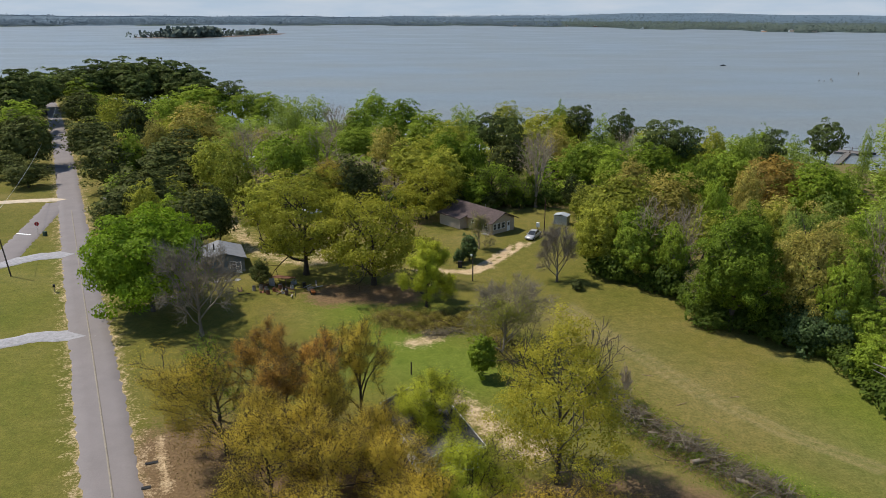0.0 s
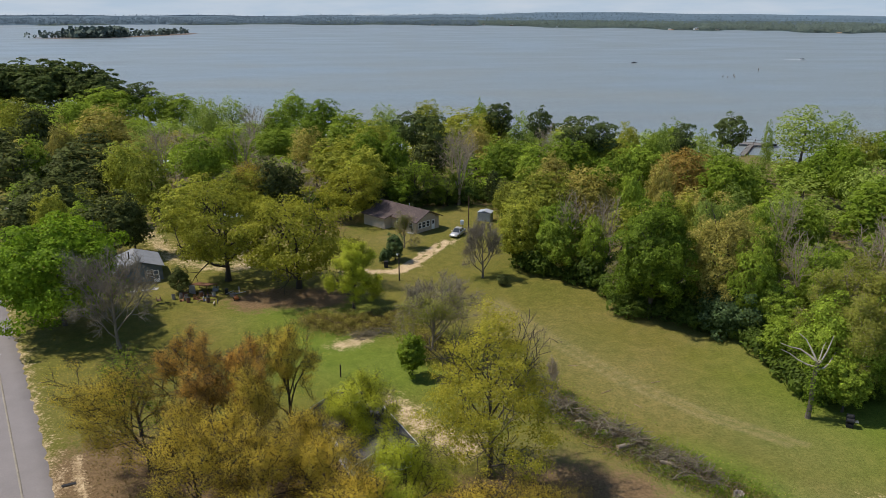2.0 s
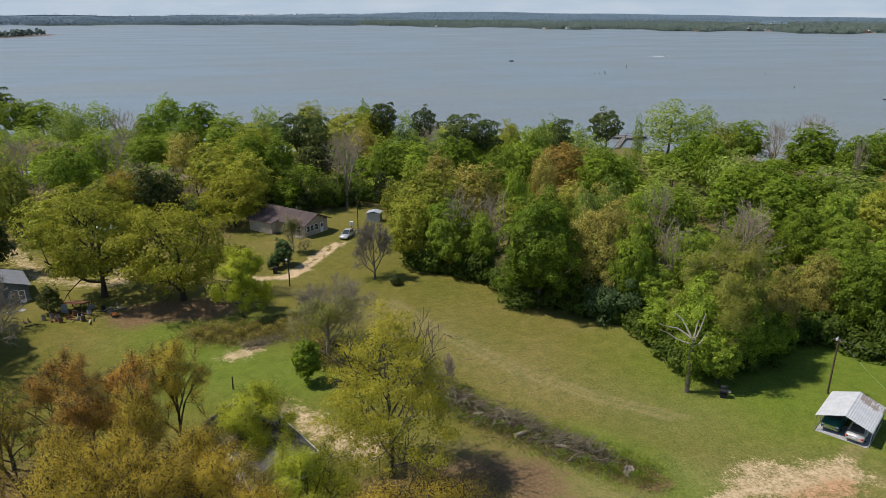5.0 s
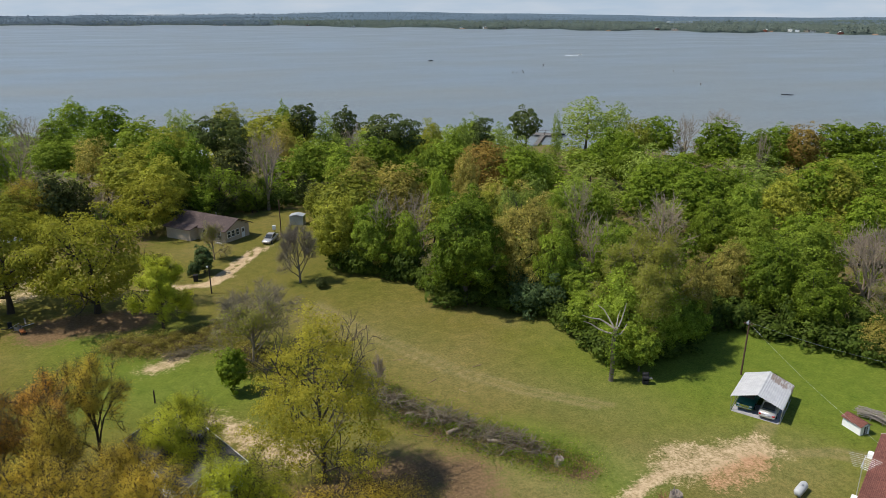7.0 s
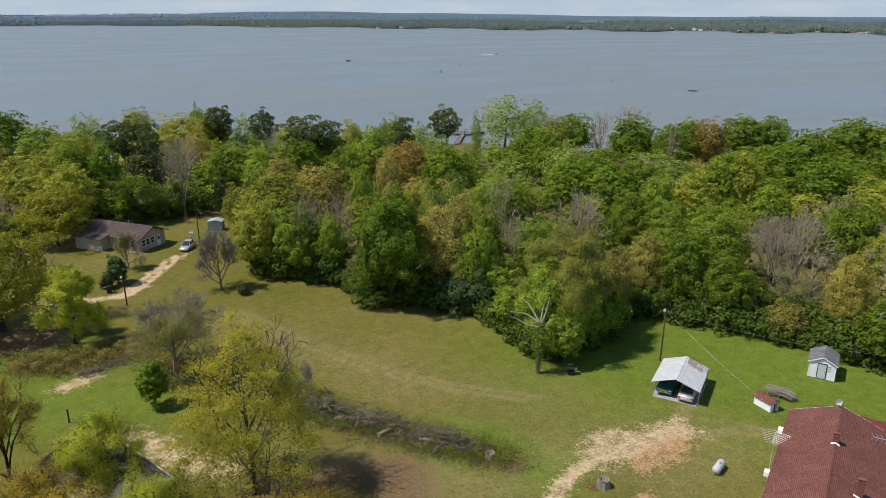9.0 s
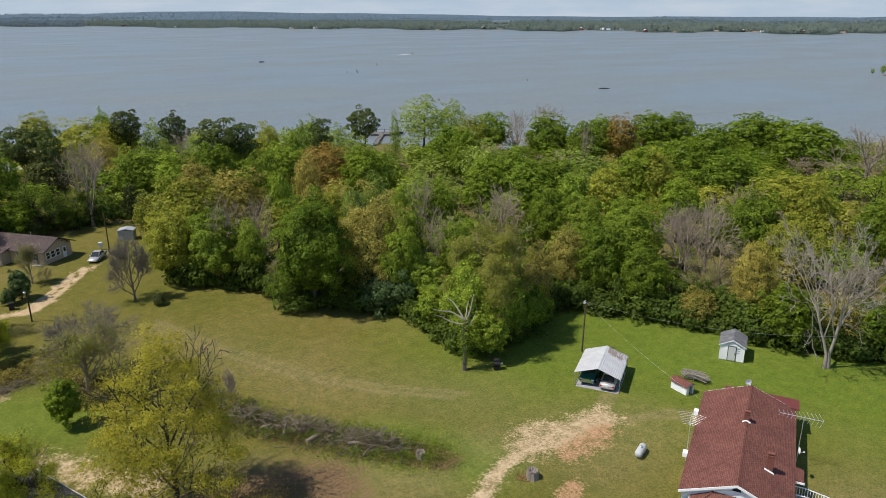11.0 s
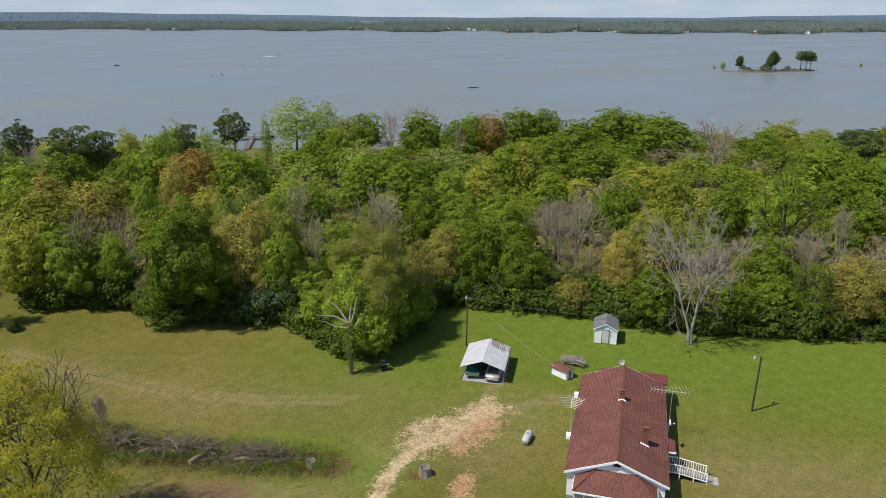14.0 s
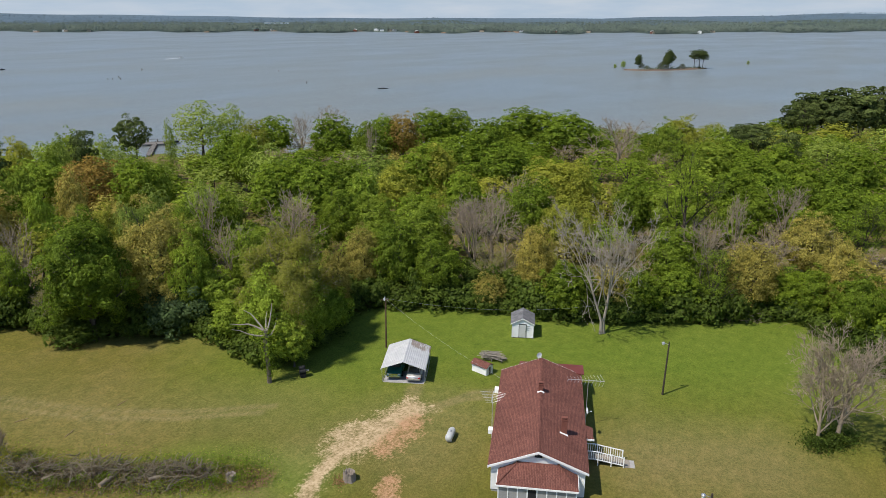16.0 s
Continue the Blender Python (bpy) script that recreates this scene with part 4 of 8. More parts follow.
MIDDLE_WOODS = [
    ("fresh", 34.3, 167.5, 12.5, 5.4), ("fresh", 38.4, 156.9, 13.4, 4.5), ("green", 47.0, 159.7, 13.7, 5.9), ("fresh", 56.7, 174.0, 13.0, 5.4),
    ("gold", 60.0, 171.8, 13.5, 3.6), ("fresh", 56.8, 151.2, 13.7, 3.4), ("brown", 38.8, 142.8, 13.3, 4.6), ("gold", 32.7, 127.9, 13.5, 6.4),
    ("brown", 42.5, 129.2, 13.1, 5.9), ("green", 50.4, 144.5, 12.2, 3.3), ("fresh", 64.4, 158.9, 12.8, 5.6), ("light", 79.7, 177.4, 12.2, 4.7),
    ("copper", 69.6, 147.9, 13.7, 6.6), ("light", 83.3, 158.5, 13.5, 4.6), ("green", 74.7, 138.7, 13.6, 4.7), ("fresh", 79.3, 139.0, 12.3, 3.3),
    ("fresh", 49.3, 125.1, 13.5, 2.5), ("brown", 60.0, 136.4, 13.6, 2.8),
]
FIELD_WOODS = [
    ("green", 30.9, 108.2, 12.2, 4.1), ("bare", 32.7, 106.1, 14.1, 3.9), ("bare", 37.2, 103.5, 14.5, 2.9), ("fresh", 35.2, 103.1, 10.5, 2.4),
    ("brown", 50.8, 113.1, 12.5, 3.1), ("gold", 53.5, 110.8, 12.1, 3.0), ("light", 55.9, 108.4, 12.8, 2.9), ("light", 65.4, 116.4, 12.1, 3.0),
    ("fresh", 63.1, 103.9, 12.2, 2.3), ("gold", 57.1, 95.2, 12.2, 2.8), ("fresh", 49.4, 82.1, 13.1, 2.9), ("gold", 29.0, 138.9, 8.4, 3.4),
    ("brown", 32.2, 105.9, 9.1, 2.8),
]
EAST_SHORE = [
    ("light", 141.7, 215.9, 18.5, 8.9), ("light", 154.9, 216.8, 16.0, 5.3), ("green", 104.6, 148.3, 15.8, 5.5), ("green", 102.8, 139.2, 15.5, 4.0),
    ("green", 145.6, 181.9, 14.6, 6.4), ("bare", 147.5, 170.6, 16.3, 5.5), ("bare", 176.2, 188.5, 15.8, 6.4), ("green", 148.2, 157.8, 15.2, 7.1),
    ("green", 149.9, 144.2, 14.6, 5.1), ("green", 163.6, 150.0, 15.1, 6.4), ("copper", 164.9, 144.2, 15.6, 5.5), ("green", 194.6, 156.1, 14.2, 9.4),
    ("green", 203.1, 152.6, 14.6, 6.4), ("green", 176.6, 120.9, 14.2, 6.2), ("green", 210.1, 129.9, 14.8, 13.2), ("green", 215.8, 124.3, 14.2, 9.2),
    ("green", 195.2, 102.6, 15.7, 9.7), ("bare", 182.4, 80.9, 16.5, 10.5), ("gold", 209.7, 74.4, 14.8, 7.6), ("fresh", 199.0, 74.5, 14.2, 4.6),
    ("gold", 133.5, 176.7, 14.5, 4.9), ("bare", 143.4, 137.3, 15.2, 2.2),
]
EAST_WOODS = [
    ("light", 102.1, 130.3, 13.7, 5.3), ("green", 92.6, 116.7, 12.5, 5.5), ("green", 101.3, 118.0, 13.2, 4.9), ("green", 96.4, 107.6, 13.0, 5.2),
    ("green", 102.9, 107.8, 12.3, 5.4), ("light", 119.5, 115.2, 12.5, 7.9), ("gold", 108.9, 97.3, 12.5, 4.8), ("green", 84.8, 89.1, 12.3, 4.5),
    ("green", 123.5, 101.7, 13.3, 6.2), ("gold", 124.3, 98.3, 13.7, 4.7), ("green", 156.2, 114.2, 12.5, 6.3), ("green", 142.2, 92.3, 12.3, 8.0),
    ("gold", 125.1, 70.3, 13.0, 6.7), ("green", 106.7, 63.1, 13.5, 4.7), ("gold", 128.2, 65.5, 13.0, 4.1), ("bare", 110.8, 68.0, 13.7, 3.8),
    ("halfbare", 185.1, 64.5, 12.4, 7.4), ("fresh", 177.8, 54.6, 12.7, 6.8), ("green", 182.6, 50.6, 12.2, 5.4), ("green", 161.9, 40.9, 12.5, 5.4),
    ("green", 170.9, 37.5, 13.4, 5.4), ("fresh", 98.3, 96.8, 12.3, 3.8),
]
SHED_WOODS = [
    ("green", 72.2, 105.7, 11.7, 3.6), ("bare", 68.0, 104.3, 13.2, 3.3), ("light", 71.2, 111.1, 12.7, 3.0), ("fresh", 55.5, 90.3, 12.6, 3.6),
    ("bare", 57.0, 82.8, 13.7, 3.6), ("fresh", 59.3, 81.7, 12.2, 3.2), ("bare", 75.8, 91.7, 13.0, 5.9), ("fresh", 86.9, 82.8, 11.4, 4.1),
    ("fresh", 85.9, 71.8, 12.8, 4.8), ("green", 75.7, 67.6, 12.3, 4.0), ("bare", 97.6, 65.4, 13.3, 6.3), ("bare", 92.1, 66.3, 13.3, 4.3),
    ("gold", 105.3, 55.5, 11.4, 4.4), ("green", 120.5, 50.1, 12.3, 3.6), ("fresh", 124.7, 46.4, 11.5, 4.1), ("green", 101.8, 34.6, 11.1, 4.5),
    ("bare", 100.5, 30.4, 13.8, 3.4), ("brown", 72.5, 71.8, 11.2, 3.4), ("brown", 63.7, 68.6, 10.4, 2.6), ("green", 77.8, 62.1, 10.0, 3.9),
    ("brown", 86.5, 50.1, 11.7, 3.3), ("green", 108.5, 79.5, 12.6, 4.5),
]
FAR_EAST = [
    ("pine", 192.0, 52.5, 14.7, 2.6), ("pine", 201.4, 50.0, 14.3, 4.3), ("pine", 177.6, 37.3, 15.7, 2.9), ("light", 206.8, 33.5, 11.1, 6.7),
    ("green", 179.0, 23.0, 12.7, 5.5), ("green", 160.4, 29.2, 11.7, 4.9), ("green", 155.3, 23.2, 12.1, 4.6), ("green", 148.6, 40.4, 11.1, 5.1),
    ("bare", 120.5, 31.4, 13.1, 3.1), ("bare", 133.9, 26.5, 12.3, 4.3), ("brown", 120.4, 20.0, 11.3, 4.4), ("green", 143.7, 19.2, 11.4, 4.9),
    ("halfbare", 133.3, 14.0, 11.2, 3.8), ("green", 104.9, 19.0, 6.4, 4.1), ("green", 103.4, 15.4, 8.4, 3.2), ("green", 98.5, 9.6, 10.3, 3.1),
    ("green", 135.8, 31.8, 11.1, 4.3), ("brown", 101.0, 23.3, 10.7, 3.8), ("halfbare", 96.8, 27.3, 10.2, 3.2), ("brown", 104.7, 13.0, 12.6, 3.3),
    ("green", 145.4, 32.4, 12.6, 4.0),
]
rng = np.random.default_rng(77)
KNOWN_E = [
    ("pinewood", -147.1, 372.0, 26.5, 9),
    ("pinewood", -150.7, 359.7, 24.4, 8),
    ("pinewood", -162.9, 365.3, 22.9, 9),
    ("pinewood", -164.7, 348.0, 21.2, 8),
    ("pinewood", -169.1, 340.3, 19.6, 8),
    ("pinewood", -180.2, 345.9, 17.8, 8),
    ("pinewood", -132.9, 356.0, 24.6, 8),
    ("pinewood", -123.6, 348.7, 23.9, 7),
    ("pinewood", -115.8, 340.9, 22.5, 7),
    ("pinewood", -146.6, 339.7, 21.5, 8),
    ("pinewood", -166.2, 285.1, 21.1, 8),
    ("pinewood", -175.9, 314.1, 18.6, 8),
    ("pinewood", -154.2, 257.3, 22.0, 7),
]
KNOWN_F = [
    ("pinewood", 284.1, 58.4, 15.5, 5),
    ("pinewood", 289.8, 55.3, 17.8, 6),
    ("pinewood", 295.5, 51.8, 18.4, 6),
    ("pinewood", 291.3, 46.6, 18.8, 6),
    ("pinewood", 296.9, 43.0, 18.4, 6),
    ("pinewood", 287.6, 37.4, 19.1, 6),
    ("pinewood", 298.0, 34.4, 18.6, 6),
    ("pine", 254.3, 63.2, 9.5, 5),
    ("pine", 259.0, 68.9, 9.0, 5),
    ("pine", 265.0, 51.6, 14.6, 5),
    ("pinewood", 276.8, 42.0, 15.8, 5),
]
KNOWN_E += [("pinewood", x + 7, y - 9, h * 0.86, R * 0.9) for _, x, y, h, R in KNOWN_E]
WOODS = WEST_SHORE + WEST_WOODS + NORTH_SHORE + NORTH_WOODS + LAKE_EDGE + MIDDLE_WOODS + FIELD_WOODS + EAST_SHORE + EAST_WOODS + SHED_WOODS + FAR_EAST
for kind, x, y, h, R in WOODS + KNOWN_E + KNOWN_F:
    R = min(R, (0.75 if kind == "evergreen" else 0.6) * h)
    plant(kind, x, y, h, R, rng, tier=0 if math.hypot(x, y) < 125 else 1)
    placed.append((x, y, 1.0 if kind in ("bare", "halfbare") else R * 0.7))

HOUSES_CLEAR = [(9, 136, 13), (-34, 114, 10), (24, 140, 6), (19, 145, 5), (22, 165, 5), (25, 185, 5), (-22, 128, 9), (-40, 140, 7), (133, 235, 10)]
spots = np.array(placed)
found = []
for r_lo, r_hi, n_try in ((80, 178, 9000), (172, 330, 11000), (330, 600, 2500)):
    az = rng.uniform(-37, 89, n_try)
    r = np.sqrt(rng.uniform(r_lo ** 2, r_hi ** 2, n_try))
    xs, ys = r * np.sin(np.radians(az)), r * np.cos(np.radians(az))
    size = rng.random(n_try) ** np.linspace(0.6, 2.0, n_try)
    ok = wooded(xs, ys) & (r < shore(az) - 3) & (along(xs, ys, ROAD_LINE, 7.5) == 0)
    for x, y, rr, a, big in zip(xs[ok], ys[ok], r[ok], az[ok], size[ok]):
        if any(math.hypot(x - hx, y - hy) < hr for hx, hy, hr in HOUSES_CLEAR):
            continue
        R = (2.4 + 2.0 * big) * (1.0 if rr < 150 else 1.45)
        if np.min(np.hypot(spots[:, 0] - x, spots[:, 1] - y) - spots[:, 2]) < R * 0.8:
            continue
        spots = np.vstack([spots, (x, y, R * 0.95)])
        found.append((x, y, rr, a, R, big))
far_trees = []
# lower trees between take after their neighbours
known_xy = np.array([t[1:3] for t in WOODS])
SECOND = {k: k for k in ("green", "fresh", "gold", "brown", "light", "evergreen", "halfbare")}
SECOND.update(bare="bud", copper="brown", pine="green")
for x, y, rr, a, R, big in found:
    close = np.argsort(np.hypot(known_xy[:, 0] - x, known_xy[:, 1] - y))[:3]
    kind = SECOND.get(WOODS[int(rng.choice(close))][0], "green")
    h = 5.2 + 3.4 * big + rng.uniform(-0.8, 1.2)
    if rr > float(shore(a)) - 55:
        h *= 0.86
    R *= 0.75 if kind in ("pine", "cedar") else 1.0
    if 28.2 < a < 31.6 and rr > 150:
        h = min(h, 40.0 - 46.5 * rr / 258 - float(land(x, y)))
        R = min(R, 0.7 * h)
        h, R = max(h, 2.0), max(R, 2.2)
    if rr < np.interp(a, EDGE_AZ, EDGE_R) + 8:
        plant(kind, x, y, h, R, rng, tier=1)
    else:
        far_trees.append((kind, x, y, h, R))

# shrubs along the edge of the woods
for lo, hi, step in ((-0.6, 1.6, 0.85), (2.5, 6.5, 0.9), (7.0, 13.0, 1.2)):
    for a in np.arange(12.5 if lo < 0 else -13, 90, step):
        a += rng.uniform(-0.4, 0.4)
        r0 = np.interp(a, EDGE_AZ, EDGE_R) + rng.uniform(lo, hi)
        plant("bush", r0 * math.sin(radians(a)), r0 * math.cos(radians(a)), rng.uniform(1.8, 5.2), rng.uniform(1.8, 3.2), rng, "shrubs at the woods")

# the far woods: joined
LOW = {}
for k, kind in enumerate(sorted({t[0] for t in far_trees})):
    for v in range(3):
        h, R = 13.0, 3.6 if kind in ("pine", "cedar") else 4.8
        if kind in ("bare", "bud"):
            SPECIES[kind] = dict(SPECIES[kind], kids=(6, 4, 3))
        LOW[kind, v] = (*tree_arrays(kind, 900 + 10 * k + v, h, R, more=0.085, leaf=2.6, thin=0.06, cut=0.34, twigs=True if kind in ("bare", "bud") else False if kind == "halfbare" else None), h, R)
VV, FF, MM, TT, n0 = [], [], [], [], 0
kinds = sorted({t[0] for t in far_trees})
slots = [leaf_material("far_" + LEAF[SPECIES[k]["mat"]].name, *LEAF_KIND[LEAF[SPECIES[k]["mat"]].name]) for k in kinds] + [SPECIES[k]["bark"] for k in kinds]
for kind, x, y, h, R in far_trees:
    V, F, LV, LF, h0, R0 = LOW[kind, int(rng.integers(3))]
    t = rng.uniform(0, 6.28)
    turn = np.array([[math.cos(t), -math.sin(t), 0], [math.sin(t), math.cos(t), 0], [0, 0, 1]])
    place, z = np.array([R / R0, R / R0, h / h0]), float(land(x, y))
    for verts, faces, slot in ((LV, LF, kinds.index(kind)), (V, F, len(kinds) + kinds.index(kind))):
        if len(verts):
            VV.append((verts * place) @ turn.T + [x, y, z])
            tri = faces if faces.shape[1] == 3 else np.concatenate([faces[:, [0, 1, 2]], faces[:, [0, 2, 3]]])
            FF.append(tri + n0)
            MM.append(np.full(len(tri), slot))
            TT.append(np.full(len(verts), rng.random()))
            n0 += len(verts)
fw = mesh_from("far_woods", np.concatenate(VV), np.concatenate(FF), slots, np.concatenate(MM))
fw.attributes.new("tint", "FLOAT", "POINT").data.foreach_set("value", np.concatenate(TT).astype(np.float32))
tagged(new("far_woods", fw), "mixed spring woods down to the lake shore", "woods", kind="stuff")

# ---- building tools ----
def part(name, bm, mat, parent, label="", smooth=False):
    """Links a bmesh as one mesh under a thing or a part."""
    me = bpy.data.meshes.new(name)
    bmesh.ops.recalc_face_normals(bm, faces=bm.faces)
    for f in bm.faces:
        f.smooth = smooth
    bm.to_mesh(me)
    bm.free()
    me.materials.append(mat)
    ob = new(name, me)
    ob.parent = parent
    if label:
        ob["label"] = label
    return ob


def thing(name, x, y, turn, label, category, z=None, group=""):
    """An Empty at a thing's base; turn: the compass bearing of its own y axis."""
    ob = new(name)
    ob.matrix_basis = pose(x, y, float(land(x, y)) if z is None else z, 0, 0, -turn)
    return tagged(ob, label, category, group)


def box(x0, x1, y0, y1, z0, z1, bevel=0.0, bm=None):
    bm = bm or bmesh.new()
    m = Matrix.Translation(((x0 + x1) / 2, (y0 + y1) / 2, (z0 + z1) / 2)) @ Matrix.Diagonal((abs(x1 - x0), abs(y1 - y0), abs(z1 - z0), 1))
    made = bmesh.ops.create_cube(bm, size=1.0, matrix=m)
    if bevel:
        edges = {e for v in made["verts"] for e in v.link_edges}
        bmesh.ops.bevel(bm, geom=list(edges), offset=bevel, segments=2, affect="EDGES")
    return bm


def rod(p, q, r, r2=None, sides=8, bm=None):
    """A round bar from p to q."""
    bm = bm or bmesh.new()
    p, q = Vector(p), Vector(q)
    d = q - p
    m = Matrix.Translation((p + q) / 2) @ d.to_track_quat("Z", "Y").to_matrix().to_4x4()
    bmesh.ops.create_cone(bm, cap_ends=True, segments=sides, radius1=r, radius2=r if r2 is None else r2, depth=d.length, matrix=m)
    return bm


def slab(pts, thick, bm=None):
    """A flat sheet with the given upper corners, thick metres deep."""
    bm = bm or bmesh.new()
    hi = [bm.verts.new(p) for p in pts]
    lo = [bm.verts.new((p[0], p[1], p[2] - thick)) for p in pts]
    bm.faces.new(hi)
    bm.faces.new(lo[::-1])
    for i in range(len(pts)):
        j = (i + 1) % len(pts)
        bm.faces.new((hi[j], hi[i], lo[i], lo[j]))
    return bm


def lathe(profile, sides=16, axis="Z", at=(0, 0, 0)):
    """A turned shape from (radius, height) pairs."""
    bm = bmesh.new()
    rings = []
    for r, z in profile:
        ring = []
        for k in range(sides):
            a = 2 * math.pi * k / sides
            c = (r * math.cos(a), r * math.sin(a), z)
            if axis == "Y":
                c = (c[0], c[2], c[1])
            if axis == "X":
                c = (c[2], c[0], c[1])
            ring.append(bm.verts.new((c[0] + at[0], c[1] + at[1], c[2] + at[2])))
        rings.append(ring)
    for a, b in zip(rings, rings[1:]):
        for k in range(sides):
            bm.faces.new((a[k], a[(k + 1) % sides], b[(k + 1) % sides], b[k]))
    bm.faces.new(rings[0][::-1])
    bm.faces.new(rings[-1])
    return bm


def siding(x0, y0, x1, y1, z0, tops, board=0.14, thick=0.12, bm=None):
    """A wall of lapped boards from (x0, y0) to (x1, y1); tops: (share of the length, height) pairs of its upper edge."""
    bm = bm or bmesh.new()
    L = math.hypot(x1 - x0, y1 - y0)
    ux, uy = (x1 - x0) / L, (y1 - y0) / L
    nx, ny = uy, -ux
    z, zmax = z0, max(h for _, h in tops)
    ss, hh = [s for s, _ in tops], [h for _, h in tops]
    grid = np.linspace(0, 1, 81)
    last = None
    while z < zmax - 0.01:
        zt = min(z + board, zmax)
        inside = grid[np.interp(grid, ss, hh) >= zt - 0.001]
        if len(inside) < 2:
            break
        ends = []
        for s in (inside[0] * L, inside[-1] * L):
            ends.append([bm.verts.new((x0 + ux * s + nx * out, y0 + uy * s + ny * out, zz)) for zz, out in ((z, 0.022), (zt, 0.004), (zt, -thick), (z, -thick))])
        p, q = ends
        bm.faces.new(p)
        bm.faces.new(q[::-1])
        for i, j in ((1, 0), (3, 2)):
            bm.faces.new((p[i], p[j], q[j], q[i]))
        if last:
            bm.faces.new((last[0][1], p[0], q[0], last[1][1]))
            bm.faces.new((last[0][2], p[3], q[3], last[1][2]))
        else:
            bm.faces.new((p[0], p[3], q[3], q[0]))
        last = ends
        z = zt
    if last:
        bm.faces.new((last[0][2], last[0][1], last[1][1], last[1][2]))
    return bm


def shingles(name, dark, light, course=0.14, wide=0.3):
    mat, nt, bsdf = nodes_of(name, 0.95, 0, 0.15)
    tc = nt.nodes.new("ShaderNodeTexCoord")
    sep, com = nt.nodes.new("ShaderNodeSeparateXYZ"), nt.nodes.new("ShaderNodeCombineXYZ")
    nt.links.new(tc.outputs["Object"], sep.inputs[0])
    nt.links.new(sep.outputs[1], com.inputs[0])
    nt.links.new(sep.outputs[0], com.inputs[1])
    br = nt.nodes.new("ShaderNodeTexBrick")
    nt.links.new(com.outputs[0], br.inputs["Vector"])
    br.inputs["Scale"].default_value = 1.0
    br.inputs["Brick Width"].default_value, br.inputs["Row Height"].default_value = wide, course
    br.inputs["Mortar Size"].default_value = 0.012
    br.inputs["Color1"].default_value, br.inputs["Color2"].default_value = (*dark, 1), (*light, 1)
    br.inputs["Mortar"].default_value = (*(c * 0.55 for c in dark), 1)
    stain = ramp(nt, noise_of(nt, 0.5, 5, 0.65), [(0.3, (0.8, 0.8, 0.8)), (0.7, (1.15, 1.12, 1.1))])
    grain = ramp(nt, noise_of(nt, 8, 4, 0.7), [(0.3, (0.82, 0.8, 0.8)), (0.7, (1.2, 1.2, 1.2))])
    col = mix(nt, 1.0, mix(nt, 1.0, br.outputs["Color"], stain, "MULTIPLY"), grain, "MULTIPLY")
    nt.links.new(col, bsdf.inputs["Base Color"])
    bump(nt, bsdf, br.outputs["Fac"], -0.4, 0.02)
    return mat


RED_ROOF = shingles("red_brown_shingles", (0.145, 0.061, 0.048), (0.20, 0.088, 0.07))
RED_METAL = plain("dark_red_sheet", (0.17, 0.045, 0.04), 0.6, vary=0.2, scale=1)
GREY_ROOF = shingles("dark_grey_shingles", (0.082, 0.08, 0.077), (0.138, 0.133, 0.128))
BROWN_ROOF = shingles("brown_grey_shingles", (0.075, 0.058, 0.055), (0.13, 0.10, 0.095))
SHED_ROOF = plain("weathered_grey_shingle", (0.16, 0.16, 0.17), 0.95, vary=0.55, scale=1.6)
WHITE = plain("white_painted_siding", (0.80, 0.80, 0.80), 0.55, vary=0.1, scale=1.2)
TRIM = plain("white_trim_paint", (0.84, 0.84, 0.83), 0.5, vary=0.06, scale=2)
BEIGE = plain("beige_stucco", (0.46, 0.38, 0.29), 0.9, vary=0.15, scale=1.0)
BLUE = plain("slate_blue_board", (0.13, 0.165, 0.20), 0.8, vary=0.2, scale=1.2)
SCREEN = plain("grey_insect_screen", (0.30, 0.30, 0.30), 0.8, vary=0.25, scale=1.0)
DARK = plain("dark_interior", (0.02, 0.02, 0.022), 0.9, vary=0.3)
BRICK = plain("chimney_brick", (0.20, 0.075, 0.055), 0.9, vary=0.35, scale=6)
STEEL = plain("galvanised_steel", (0.55, 0.56, 0.57), 0.42, 0.85, vary=0.15, scale=3, relief=0)
ALU = plain("grey_aluminium_rod", (0.6, 0.6, 0.61), 0.45, 0.7, vary=0.1, scale=3, relief=0)
WOOD_GREY = plain("weathered_grey_wood", (0.30, 0.265, 0.225), 0.95, vary=0.4, scale=5, stretch=(1, 1, 0.3))
WOOD_BROWN = plain("creosoted_pole_wood", (0.11, 0.065, 0.045), 0.95, vary=0.4, scale=5, stretch=(1, 1, 0.2))
LOG_END = plain("cut_log_wood", (0.34, 0.25, 0.16), 0.95, vary=0.35, scale=6)
CONCRETE = plain("grey_concrete", (0.36, 0.35, 0.34), 0.95, vary=0.25, scale=1.5)
RUBBER = plain("black_rubber", (0.02, 0.02, 0.021), 0.85, vary=0.2)
SILVER_PAINT = plain("silver_car_paint", (0.55, 0.53, 0.52), 0.3, 0.5, vary=0.05, scale=1, spec=0.5, relief=0)
TEAL_PAINT = plain("dark_teal_car_paint", (0.015, 0.13, 0.12), 0.3, 0.2, vary=0.08, scale=1, spec=0.5, relief=0)
CHROME = plain("chrome_trim", (0.7, 0.7, 0.71), 0.2, 0.95, vary=0.05, relief=0)
RED_LENS = plain("red_lamp_lens", (0.5, 0.02, 0.02), 0.25, vary=0.05, relief=0)
CLEAR_LENS = plain("clear_lamp_lens", (0.75, 0.75, 0.74), 0.2, vary=0.05, relief=0)
BLACK_METAL = plain("black_iron", (0.025, 0.025, 0.027), 0.6, 0.3, vary=0.3)
TANK_PAINT = plain("pale_grey_tank_paint", (0.46, 0.47, 0.47), 0.5, 0.0, vary=0.12, scale=2)
TIN = plain("dull_tin_sheet", (0.46, 0.48, 0.51), 0.5, 0.35, vary=0.2, scale=1)
